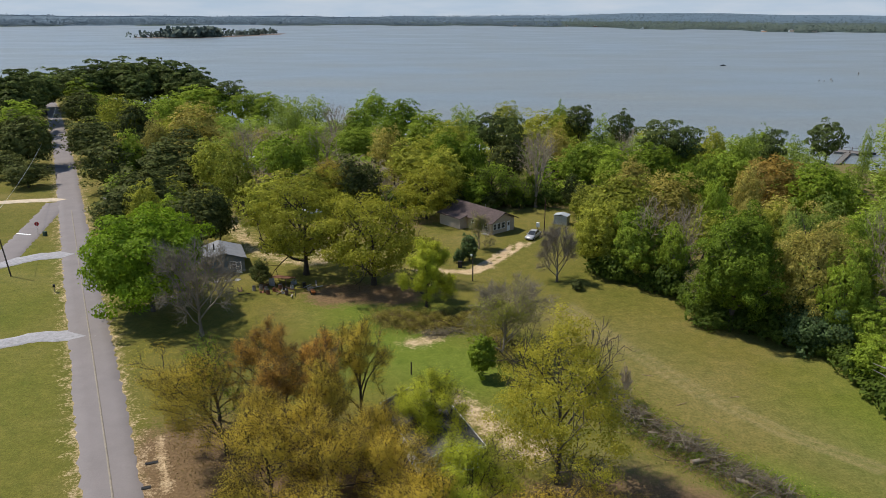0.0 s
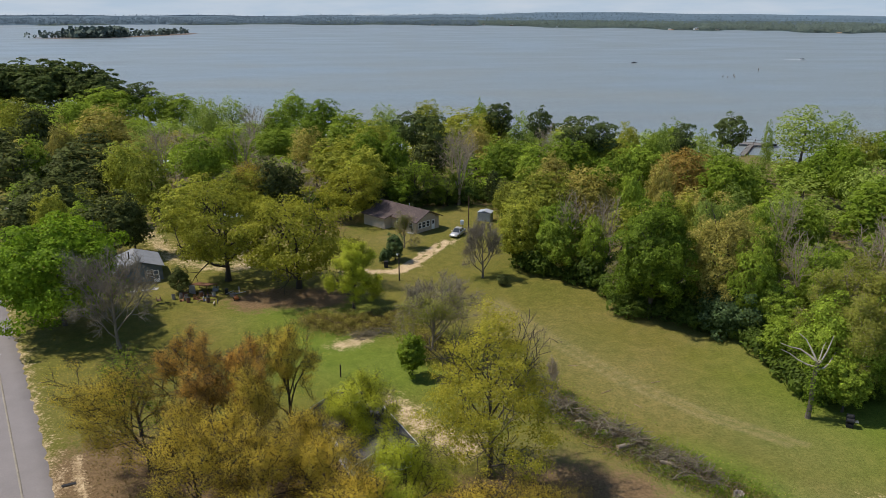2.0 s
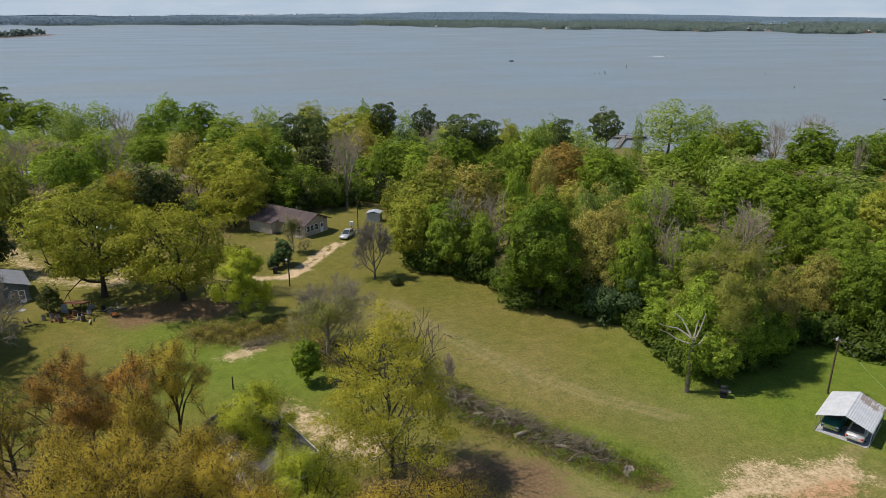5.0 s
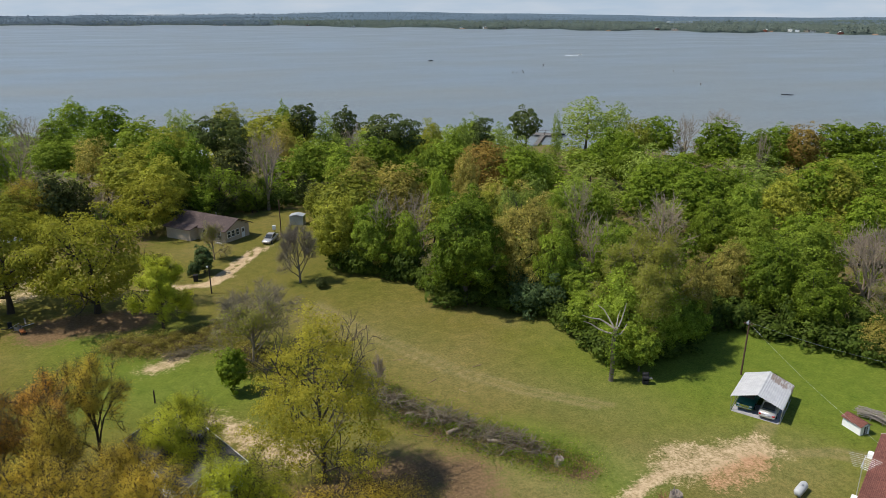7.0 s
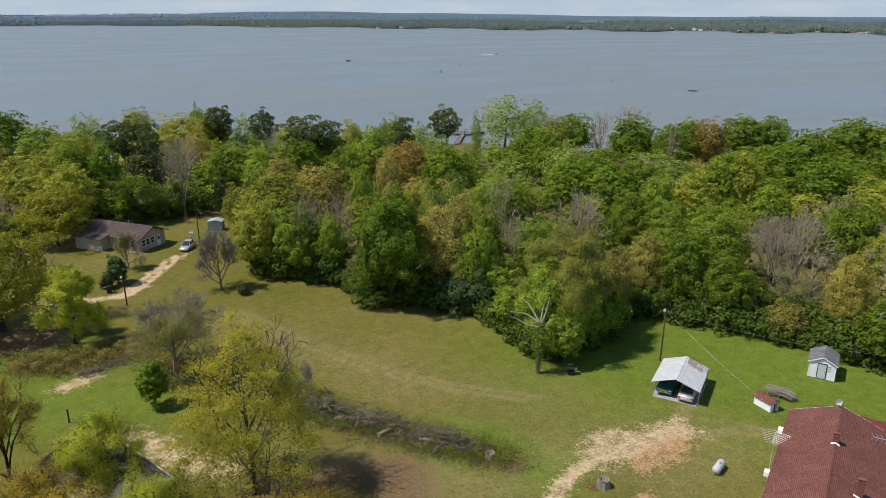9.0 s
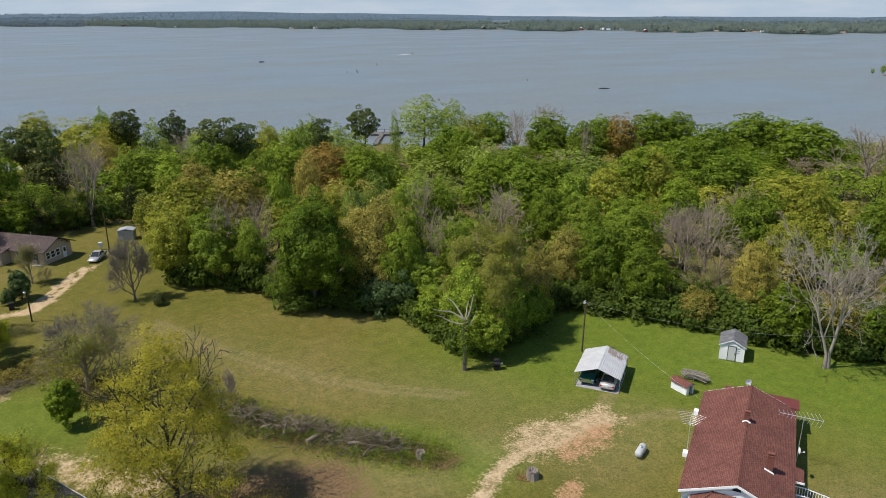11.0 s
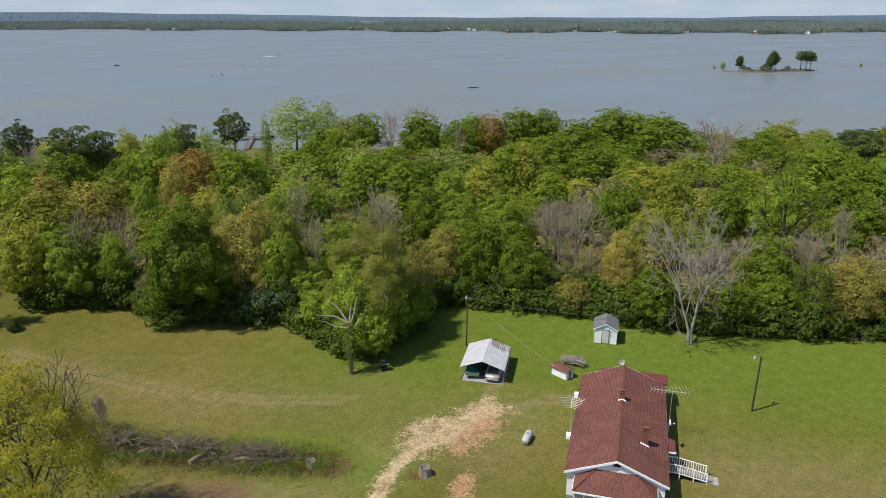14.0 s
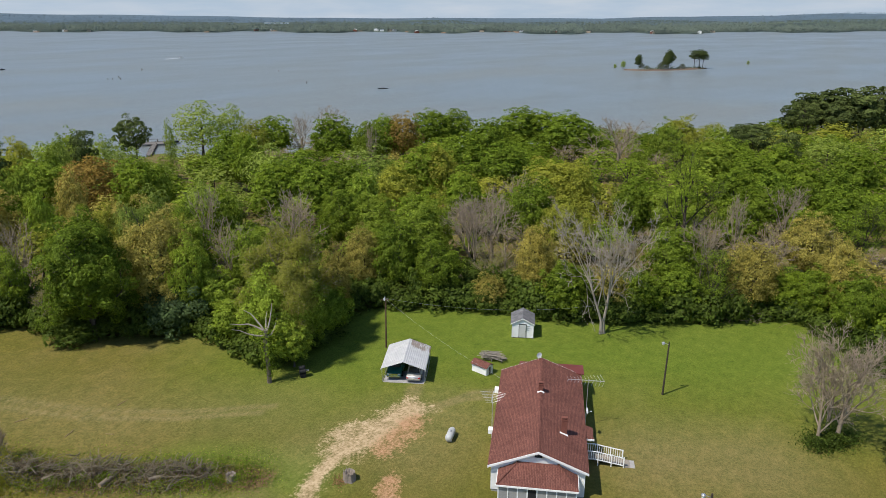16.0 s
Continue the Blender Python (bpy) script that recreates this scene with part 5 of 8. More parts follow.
RED_SIGN = plain("red_sign_face", (0.42, 0.03, 0.04), 0.5, vary=0.1)
RUBBISH = plain("rusty_scrap", (0.20, 0.09, 0.05), 0.9, vary=0.6, scale=3)


def rusted_sheet():
    mat, nt, bsdf = nodes_of("white_roof_sheet_with_rust", 0.55, 0.1, 0.4)
    base = ramp(nt, noise_of(nt, 1.2, 4, 0.6), [(0.3, (0.46, 0.46, 0.47)), (0.7, (0.58, 0.58, 0.58))])
    tc = nt.nodes.new("ShaderNodeTexCoord")
    sep = nt.nodes.new("ShaderNodeSeparateXYZ")
    nt.links.new(tc.outputs["Object"], sep.inputs[0])
    where = calc(nt, "MULTIPLY", calc(nt, "DIVIDE", calc(nt, "SUBTRACT", sep.outputs[1], 2.6), 2.0, True), calc(nt, "DIVIDE", calc(nt, "ADD", sep.outputs[0], 0.1), 0.5, True))
    streak = noise_of(nt, 1.6, 4, 0.7, (1.2, 0.35, 1))
    band = calc(nt, "DIVIDE", calc(nt, "SUBTRACT", calc(nt, "ADD", calc(nt, "MULTIPLY", where, 0.42), calc(nt, "MULTIPLY", streak, 0.8)), 0.72), 0.1, True)
    col = mix(nt, calc(nt, "MULTIPLY", band, 0.8), base, (0.22, 0.15, 0.11))
    nt.links.new(col, bsdf.inputs["Base Color"])
    return mat


ROOF_SHEET = rusted_sheet()


def glass_material():
    mat, nt, bsdf = nodes_of("dark_window_glass", 0.05, 0, 0.5)
    nt.links.new(ramp(nt, noise_of(nt, 0.8, 2), [(0.3, (0.02, 0.024, 0.028)), (0.7, (0.05, 0.055, 0.06))]), bsdf.inputs["Base Color"])
    return mat


GLASS = glass_material()

# ---- the red-roofed house ----
def window(parent, x, y, z, w, h, face, frame_mat=TRIM, depth=0.05):
    """A framed window standing on a wall plane; face: outward direction, '+x', '-x', '+y' or '-y'."""
    s = -1 if face[0] == "-" else 1
    ax = face[1]

    def b(u0, u1, z0, z1, d0, d1):
        if ax == "y":
            return box(x + u0, x + u1, y + s * d0, y + s * d1, z + z0, z + z1)
        return box(x + s * d0, x + s * d1, y + u0, y + u1, z + z0, z + z1)

    win = part("window", b(-w / 2, w / 2, 0, h, 0.0, 0.03), DARK, parent)
    part("pane", b(-w / 2 + 0.05, w / 2 - 0.05, 0.05, h - 0.05, 0.03, 0.04), GLASS, win)
    fr = b(-w / 2 - 0.07, w / 2 + 0.07, h, h + 0.08, 0.03, 0.03 + depth)
    for args in ((-w / 2 - 0.07, w / 2 + 0.07, -0.08, 0), (-w / 2 - 0.07, -w / 2, 0, h), (w / 2, w / 2 + 0.07, 0, h), (-w / 2, w / 2, h / 2 - 0.03, h / 2 + 0.03)):
        bmesh_add(fr, b(*args, 0.03, 0.03 + depth))
    part("window_frame", fr, frame_mat, win)
    return win


def bmesh_add(into, other):
    """Joins one bmesh into another."""
    me = bpy.data.meshes.new("tmp")
    other.to_mesh(me)
    other.free()
    into.from_mesh(me)
    bpy.data.meshes.remove(me)
    return into


def gable_roof(x0, x1, y0, y1, eave, ridge, thick=0.14):
    """Two slopes with the ridge along y."""
    m = (x0 + x1) / 2
    bm = slab([(x0, y0, eave), (m, y0, ridge), (m, y1, ridge), (x0, y1, eave)], thick)
    return slab([(m, y0, ridge), (x1, y0, eave), (x1, y1, eave), (m, y1, ridge)], thick, bm)


def fascia(parent, x0, x1, y, eave, ridge, out, mat=TRIM, deep=0.22):
    m = (x0 + x1) / 2
    bm = bmesh.new()
    for a, za, b, zb in ((x0, eave, m, ridge), (m, ridge, x1, eave)):
        lo, hi = min(y, y + out), max(y, y + out)
        pts = [(a, lo, za + 0.01), (b, lo, zb + 0.01), (b, hi, zb + 0.01), (a, hi, za + 0.01)]
        slab(pts, deep, bm)
    return part("gable_trim", bm, mat, parent, "white gable trim board")


house = thing("house", 47.1, 26.1, 60.5, "white wooden house with a long red-brown shingle roof", "house")
HW, HL, EAVE, RIDGE = 4.15, 17.6, 2.9, 4.72
wallset = part("wall", siding(-HW, 0.35, HW, 0.35, 0.25, [(0, 2.75), (0.5, 4.45), (1, 2.75)]), WHITE, house)
part("wall", siding(HW, 0.35, HW, HL, 0.25, [(0, 2.75), (1, 2.75)]), WHITE, house)
part("wall", siding(HW, HL, -HW, HL, 0.25, [(0, 2.75), (0.5, 4.45), (1, 2.75)]), WHITE, house)
part("wall", siding(-HW, HL, -HW, 0.35, 0.25, [(0, 2.75), (1, 2.75)]), WHITE, house)
part("foundation", box(-HW + 0.05, HW - 0.05, 0.4, HL - 0.05, -0.3, 0.27), CONCRETE, house)
roof = part("roof", gable_roof(-4.45, 4.45, 0.05, 18.1, EAVE, RIDGE), RED_ROOF, house, "red-brown asphalt shingle roof")
for k in range(58):
    y0 = 0.06 + k * 0.311
    bm = bmesh.new()
    for s in (-1, 1):
        slab([(0, y0, RIDGE + 0.035 + 0.012 * (k % 2)), (0.17 * s, y0, RIDGE - 0.03), (0.17 * s, y0 + 0.30, RIDGE - 0.03), (0, y0 + 0.30, RIDGE + 0.02)], 0.02, bm)
    part("ridge_cap", bm, RED_ROOF, roof)
fascia(house, -4.45, 4.45, 0.05, EAVE - 0.02, RIDGE - 0.02, -0.05)
fascia(house, -4.45, 4.45, 18.1, EAVE - 0.02, RIDGE - 0.02, 0.05)
for s in (-1, 1):
    part("eave_trim", box(s * 4.36, s * 4.42, 0.1, 18.05, EAVE - 0.28, EAVE - 0.14), TRIM, house, "white eave board")
vent = part("gable_vent", box(-0.33, 0.33, 0.29, 0.34, 3.95, 4.32), SCREEN, house, "grey louvred gable vent")
for k in range(5):
    part("slat", box(-0.3, 0.3, 0.255, 0.288, 3.98 + 0.065 * k, 4.015 + 0.065 * k), DARK, vent)
part("vent_frame", bmesh_add(box(-0.4, 0.4, 0.25, 0.34, 4.32, 4.38), box(-0.4, 0.4, 0.25, 0.34, 3.89, 3.95)), TRIM, vent)

# front porch with hipped roof and screens
PX, PY = 3.5, -2.05
bm = slab([(-PX, PY, 2.5), (PX, PY, 2.5), (1.75, 0.3, 3.4), (-1.75, 0.3, 3.4)], 0.12)
slab([(-PX, 0.3, 2.5), (-PX, PY, 2.5), (-1.75, 0.3, 3.4)], 0.12, bm)
slab([(PX, PY, 2.5), (PX, 0.3, 2.5), (1.75, 0.3, 3.4)], 0.12, bm)
porch_roof = part("porch_roof", bm, RED_ROOF, house, "hipped red-brown porch roof")
for s in (-1, 1):
    a, b = Vector((s * PX, PY, 2.53)), Vector((s * 1.75, 0.28, 3.43))
    for k in range(11):
        p = a.lerp(b, k / 11)
        q = a.lerp(b, (k + 1.05) / 11)
        part("ridge_cap", rod(p, q, 0.075, sides=6), RED_ROOF, porch_roof)
part("porch_trim", box(-PX - 0.03, PX + 0.03, PY - 0.05, PY, 2.33, 2.49), TRIM, house)
for s in (-1, 1):
    part("porch_trim", box(s * PX, s * (PX + 0.05), PY, 0.3, 2.33, 2.49), TRIM, house)
part("porch_floor", box(-PX + 0.1, PX - 0.1, PY + 0.1, 0.3, 0.05, 0.3), CONCRETE, house)
for k in range(9):
    x = -PX + 0.16 + k * (2 * PX - 0.32) / 8
    part("post", box(x - 0.05, x + 0.05, PY + 0.12, PY + 0.22, 0.3, 2.35), TRIM, house)
    if k < 8 and k != 3:
        part("screen", box(x + 0.05, x + (2 * PX - 0.32) / 8 - 0.05, PY + 0.155, PY + 0.185, 0.3, 2.35), SCREEN, house, "grey insect screen panel")
part("screen_door", box(-0.78, -0.02, PY + 0.15, PY + 0.19, 0.32, 2.25), DARK, house, "dark screen door")
for z in (0.34, 1.2, 2.2):
    part("door_rail", box(-0.79, -0.01, PY + 0.11, PY + 0.15, z, z + 0.07), TRIM, house)
# rear addition, side stoop, chimneys
part("addition_wall", siding(4.3, HL + 0.05, 4.3, 20.2, 0.2, [(0, 2.7), (1, 2.7)]), WHITE, house)
part("addition_wall", siding(4.3, 20.2, -2.2, 20.2, 0.2, [(0, 2.7), (1, 2.7)]), WHITE, house)
part("addition_wall", siding(-2.2, 20.2, -2.2, HL + 0.05, 0.2, [(0, 2.7), (1, 2.7)]), WHITE, house)
part("addition_roof", slab([(-2.5, 17.9, 3.55), (4.7, 17.9, 3.15), (4.7, 20.7, 2.8), (-2.5, 20.7, 2.8)], 0.12), RED_METAL, house, "dark red sheet roof of the rear addition")
stoop = part("side_roof", slab([(4.4, 5.9, 2.82), (5.15, 5.9, 2.6), (5.15, 8.0, 2.6), (4.4, 8.0, 2.82)], 0.1), RED_ROOF, house)
part("eave_trim", box(4.4, 5.2, 5.84, 5.9, 2.48, 2.66), TRIM, stoop)
for cx, cy, zb, zt, w in ((2.27, 4.8, 3.5, 5.25, 0.27), (0.0, 10.8, 4.4, 5.45, 0.24)):
    ch = part("chimney", box(cx - w, cx + w, cy - 0.22, cy + 0.22, zb, zt, 0.01), BRICK, house, "red-brown brick chimney")
    part("chimney_cap", bmesh_add(box(cx - w - 0.04, cx + w + 0.04, cy - 0.26, cy + 0.26, zt, zt + 0.06), bmesh_add(box(cx - w, cx + w, cy - 0.2, cy + 0.2, zt + 0.2, zt + 0.24), bmesh_add(box(cx - w, cx - w + 0.05, cy - 0.2, cy + 0.2, zt + 0.06, zt + 0.2), box(cx + w - 0.05, cx + w, cy - 0.2, cy + 0.2, zt + 0.06, zt + 0.2)))), BRICK, ch)
    slope = (RIDGE - EAVE) / 4.45
    fl = bmesh.new()
    for a, b in ((cx - w - 0.12, cx), (cx, cx + w + 0.12)):
        za, zb2 = RIDGE - abs(a) * slope + 0.02, RIDGE - abs(b) * slope + 0.02
        slab([(a, cy - 0.3, za + 0.05), (b, cy - 0.3, zb2 + 0.05), (b, cy - 0.215, zb2 + 0.1), (a, cy - 0.215, za + 0.1)], 0.08, fl)
    part("flashing", fl, TRIM, ch, "white painted chimney flashing")
for y in (3.0, 7.0, 11.5, 15.5):
    window(house, -HW - 0.02, y, 1.1, 0.95, 1.3, "-x")
    window(house, HW + 0.02, y + 1.2, 1.1, 0.95, 1.3, "+x")
for y in (8.2, 16.4):
    ac = thing("air_conditioner", *(Matrix.Rotation(radians(-60.5), 2) @ Vector((-4.62, y)) + Vector((47.1, 26.1))), 60.5, "white window air conditioner on the house wall", "air conditioner", z=1.05)
    part("casing", box(-0.42, 0.3, -0.33, 0.33, 0, 0.48, 0.03), TRIM, ac)
    part("grille", box(-0.44, -0.42, -0.28, 0.28, 0.06, 0.42), SCREEN, ac)
    part("bracket", box(-0.35, 0.36, -0.2, 0.2, -0.06, 0.0), STEEL, ac)


def on_house(x, y):
    p = Matrix.Rotation(radians(-60.5), 2) @ Vector((x, y))
    return 47.1 + p.x, 26.1 + p.y


# wheelchair ramp with white rails
ramp_t = thing("wheelchair_ramp", *on_house(4.4, 6.2), 60.5, "weathered wooden wheelchair ramp with white railings", "ramp")
for k in range(30):
    x = 0.08 + k * 0.152
    z = 0.62 * (1 - max(0, x - 1.0) / 3.6)
    part("plank", slab([(x, -0.62, z), (x + 0.14, -0.62, z), (x + 0.14, 0.62, z), (x, 0.62, z)], 0.045), WOOD_GREY, ramp_t)
for s in (-0.64, 0.64):
    hi = [(0.1, 0.62), (1.0, 0.62), (3.7, 0.15)]
    for (xa, za), (xb, zb) in zip(hi, hi[1:]):
        for up, w in ((0.95, 0.06), (0.12, 0.05)):
            part("rail", slab([(xa, s - 0.04, za + up), (xb, s - 0.04, zb + up), (xb, s + 0.04, zb + up), (xa, s + 0.04, za + up)], w), TRIM, ramp_t)
    for k in range(17):
        x = 0.15 + k * 0.215
        z = 0.62 - max(0, x - 1.0) * 0.174
        part("baluster", box(x, x + 0.04, s - 0.025, s + 0.025, z + 0.05, z + 0.91), TRIM, ramp_t)
    for x in (0.12, 1.25, 2.5, 3.66):
        z = 0.62 - max(0, x - 1.0) * 0.174
        part("post", box(x - 0.045, x + 0.045, s - 0.05, s + 0.05, -0.25, z + 0.98), TRIM, ramp_t)
part("landing", box(3.7, 4.75, -0.6, 0.6, -0.12, 0.07), CONCRETE, ramp_t, "pale concrete landing slab")


def antenna(x, y, turn, mast, boom, rods, label):
    """A rooftop television aerial: a mast, a boom and its cross rods."""
    a = thing("television_antenna", x, y, turn, label, "antenna")
    part("mast", rod((0, 0, -0.2), (0, 0, mast), 0.03), ALU, a)
    part("boom", rod((0, -boom * 0.55, mast - 0.1), (0, boom * 0.45, mast - 0.1), 0.028), ALU, a)
    for k in range(rods):
        t = k / (rods - 1)
        y0 = -boom * 0.55 + boom * t
        w = 0.55 + 0.75 * t
        for s in (-1, 1):
            part("rod", rod((0, y0, mast - 0.1), (s * w, y0 - 0.28 * w, mast - 0.08), 0.012, sides=5), ALU, a)
    return a


antenna(*on_house(-4.75, 9.0), 62, 4.9, 2.2, 8, "grey television aerial on a mast beside the house")
antenna(*on_house(4.75, 12.2), 150, 5.6, 3.6, 11, "long grey television aerial above the roof edge")
for x, y, z, turn, label in ((-0.35, 17.9, 4.62, 215, "pale grey satellite dish at the end of the roof ridge"), (4.62, 10.2, 2.6, 140, "small white satellite dish on the side wall")):
    d = thing("satellite_dish", *on_house(x, y), turn, label, "satellite dish", z=z)
    part("dish", lathe([(0.02, 0.0), (0.18, 0.02), (0.30, 0.07), (0.33, 0.1), (0.30, 0.085), (0.02, 0.02)], 18, "Y", (0, 0, 0.55)), TRIM, d, smooth=True)
    part("bracket", rod((0, 0, -0.08), (0, -0.03, 0.53), 0.03), STEEL, d)
    part("arm", rod((0, 0, 0.3), (0, 0.45, 0.45), 0.015), STEEL, d)
    part("receiver", box(-0.05, 0.05, 0.42, 0.55, 0.42, 0.52, 0.01), TRIM, d)

# ---- carport with two cars ----
CPX, CPY, CPT = 55.85, 49.35, 57.0
carport = thing("carport", CPX, CPY, CPT, "open steel carport with a pale ribbed metal roof streaked with rust", "carport")


def port_profile(half=2.6, eave=1.88, ridge=2.78, drop=0.22):
    """Cross-section of the ribbed roof, from one bent eave over the ridge to the other."""
    side = [(half + 0.05, eave - drop), (half + 0.04, eave - 0.08), (half - 0.05, eave)]
    n = 34
    for k in range(1, n):
        t = k / n
        rib = 0.03 if k % 3 == 0 else 0.0
        side.append((half - 0.05 - (half - 0.05) * t, eave + (ridge - eave) * t + rib))
    return [(-x, z) for x, z in side] + [(0, ridge + 0.02)] + side[::-1]


bm = bmesh.new()
prof = port_profile()
rows = []
for y in (-0.45, 5.9):
    rows.append(([bm.verts.new((x, y, z)) for x, z in prof], [bm.verts.new((x * 0.995, y, z - 0.02)) for x, z in prof]))
for i in range(len(prof) - 1):
    bm.faces.new((rows[0][0][i], rows[0][0][i + 1], rows[1][0][i + 1], rows[1][0][i]))
    bm.faces.new((rows[0][1][i + 1], rows[0][1][i], rows[1][1][i], rows[1][1][i + 1]))
    for r in rows:
        bm.faces.new((r[0][i], r[0][i + 1], r[1][i + 1], r[1][i]))
part("roof_sheet", bm, ROOF_SHEET, carport)
for y in (-0.1, 1.9, 3.9, 5.7):
    for s in (-1, 1):
        part("leg", rod((s * 2.5, y, -0.2), (s * 2.55, y, 1.72), 0.035), STEEL, carport)
        part("rafter", rod((s * 2.55, y, 1.72), (0, y, 2.7), 0.03), STEEL, carport)
for s in (-1, 1):
    part("base_rail", rod((s * 2.5, -0.15, 0.05), (s * 2.5, 5.75, 0.05), 0.035), STEEL, carport)
part("gravel_floor", box(-2.4, 2.4, -0.3, 5.7, -0.1, 0.025), GRAVEL, carport, "grey gravel floor")


def car(x, y, turn, paint, label, truck=False, z=0.0, group=""):
    """A parked car, its nose along its own y axis."""
    c = thing("pickup_truck" if truck else "car", x, y, turn, label, "truck" if truck else "car", z=float(land(x, y)) + z, group=group)
    L, W = (5.2, 1.9) if truck else (4.75, 1.78)
    bm = bmesh.new()
    belt = 0.98 if truck else 0.86
    stations = [(-L / 2, 0.45, belt - 0.12, 0.86), (-L / 2 + 0.12, 0.25, belt, 0.95), (-L / 4, 0.22, belt + 0.02, 1.0), (L / 8, 0.22, belt, 1.0), (L / 4, 0.22, belt - 0.06, 0.98), (L / 2 - 0.15, 0.25, belt - 0.16, 0.92), (L / 2, 0.4, belt - 0.3, 0.82)]
    rings = []
    for yy, lo, hi, w in stations:
        w *= W / 2
        rings.append([bm.verts.new(p) for p in ((-w * 0.92, yy, lo), (w * 0.92, yy, lo), (w, yy, lo + 0.18), (w, yy, hi - 0.14), (w * 0.86, yy, hi), (-w * 0.86, yy, hi), (-w, yy, hi - 0.14), (-w, yy, lo + 0.18))])
    for a, b in zip(rings, rings[1:]):
        for i in range(8):
            bm.faces.new((a[i], a[(i + 1) % 8], b[(i + 1) % 8], b[i]))
    bm.faces.new(rings[0][::-1])
    bm.faces.new(rings[-1])
    body = part("body", bm, paint, c, smooth=True)
    top = 1.72 if truck else 1.43
    y0, y1 = (-0.2, 1.25) if truck else (-1.55, 1.05)
    cabin = [(y0, belt - 0.02, 0.80), (y0 + (0.12 if truck else 0.6), top - 0.02, 0.66), (y1 - 0.75, top, 0.66), (y1, belt - 0.03, 0.80)]

    def loft(rows_, shrink=1.0, lift=0.0):
        b = bmesh.new()
        rr = [[b.verts.new((s * w * W / 2 * shrink, yy, zz + lift)) for s in (-1, 1)] for yy, zz, w in rows_]
        for p, q in zip(rr, rr[1:]):
            b.faces.new((p[0], p[1], q[1], q[0]))
        b.faces.new([r[0] for r in rr][::-1])
        b.faces.new([r[1] for r in rr])
        b.faces.new((rr[0][0], rr[-1][0], rr[-1][1], rr[0][1]))
        return b

    part("windows", loft(cabin), GLASS, c, "dark tinted car glass")
    part("roof_panel", slab([(-0.65 * W / 2, cabin[1][0], top + 0.0), (0.65 * W / 2, cabin[1][0], top + 0.0), (0.65 * W / 2, cabin[2][0], top + 0.02), (-0.65 * W / 2, cabin[2][0], top + 0.02)], 0.06), paint, c)
    for s in (-1, 1):
        for (ya, za, wa), (yb, zb, wb) in zip(cabin, cabin[1:]):
            part("pillar", rod((s * wa * W / 2, ya, za), (s * wb * W / 2, yb, zb), 0.035, sides=6), paint, c)
        m = sum(r[0] for r in cabin[1:3]) / 2
        part("pillar", rod((s * 0.82 * W / 2, m, belt), (s * 0.67 * W / 2, m, top), 0.035, sides=6), paint, c)
        part("headlight", box(s * 0.42 * W, s * 0.27 * W, L / 2 - 0.16, L / 2 + 0.01, belt - 0.36, belt - 0.2, 0.02), CLEAR_LENS, c)
        part("tail_light", box(s * 0.45 * W, s * 0.30 * W, -L / 2 - 0.015, -L / 2 + 0.12, belt - 0.32, belt - 0.13, 0.02), RED_LENS, c)
        part("mirror", box(s * 0.5 * W, s * 0.59 * W, y1 - 0.35, y1 - 0.22, belt - 0.02, belt + 0.13, 0.02), paint, c)
        for yy in (-L * 0.29, L * 0.30):
            wh = part("wheel", lathe([(0.2, -0.1), (0.32, -0.1), (0.33, -0.06), (0.33, 0.06), (0.32, 0.1), (0.2, 0.1)], 18, "X", (s * (W / 2 - 0.08), yy, 0.33)), RUBBER, c)
            part("rim", lathe([(0.05, -0.02), (0.19, -0.06), (0.2, 0.0), (0.19, 0.06), (0.05, 0.02)], 14, "X", (s * (W / 2 - 0.02), yy, 0.33)), STEEL, wh)
    part("bumper", box(-0.44 * W, 0.44 * W, -L / 2 - 0.06, -L / 2 + 0.1, 0.36, 0.56, 0.03), CHROME if truck else paint, c)
    part("bumper", box(-0.42 * W, 0.42 * W, L / 2 - 0.12, L / 2 + 0.05, 0.34, 0.52, 0.03), CHROME if truck else paint, c)
    part("number_plate", box(-0.16, 0.16, -L / 2 - 0.075, -L / 2 - 0.06, 0.56, 0.68), CLEAR_LENS, c)
    if truck:
        part("grille", box(-0.5, 0.5, L / 2 - 0.02, L / 2 + 0.03, 0.55, 0.78), CHROME, c)
        part("bed_floor", box(-0.75, 0.75, -L / 2 + 0.15, -0.3, belt + 0.0, belt + 0.04), BLACK_METAL, c)
    return c


def in_port(x, y):
    p = Matrix.Rotation(radians(-CPT), 2) @ Vector((x, y))
    return CPX + p.x, CPY + p.y


car(*in_port(1.15, 2.1), CPT, SILVER_PAINT, "silver saloon car parked under the carport", z=0.025)
car(*in_port(-1.25, 2.9), CPT + 180, TEAL_PAINT, "dark teal pickup truck parked under the carport", True, z=0.025)
car(17.4, 131.0, 210, SILVER_PAINT, "silver-blue saloon car parked on the grass by the drive")

# ---- garden shed, dog kennel and wood pile ----
shed = thing("garden_shed", 74.2, 44.45, 59, "white clapboard garden shed with a weathered grey gable roof", "shed")
part("wall", siding(-1.4, 0, 1.4, 0, 0.08, [(0, 2.05), (0.5, 2.75), (1, 2.05)], 0.2), WHITE, shed)
part("wall", siding(1.4, 0, 1.4, 3.5, 0.08, [(0, 2.05), (1, 2.05)], 0.2), WHITE, shed)
part("wall", siding(1.4, 3.5, -1.4, 3.5, 0.08, [(0, 2.05), (0.5, 2.75), (1, 2.05)], 0.2), WHITE, shed)
part("wall", siding(-1.4, 3.5, -1.4, 0, 0.08, [(0, 2.05), (1, 2.05)], 0.2), WHITE, shed)
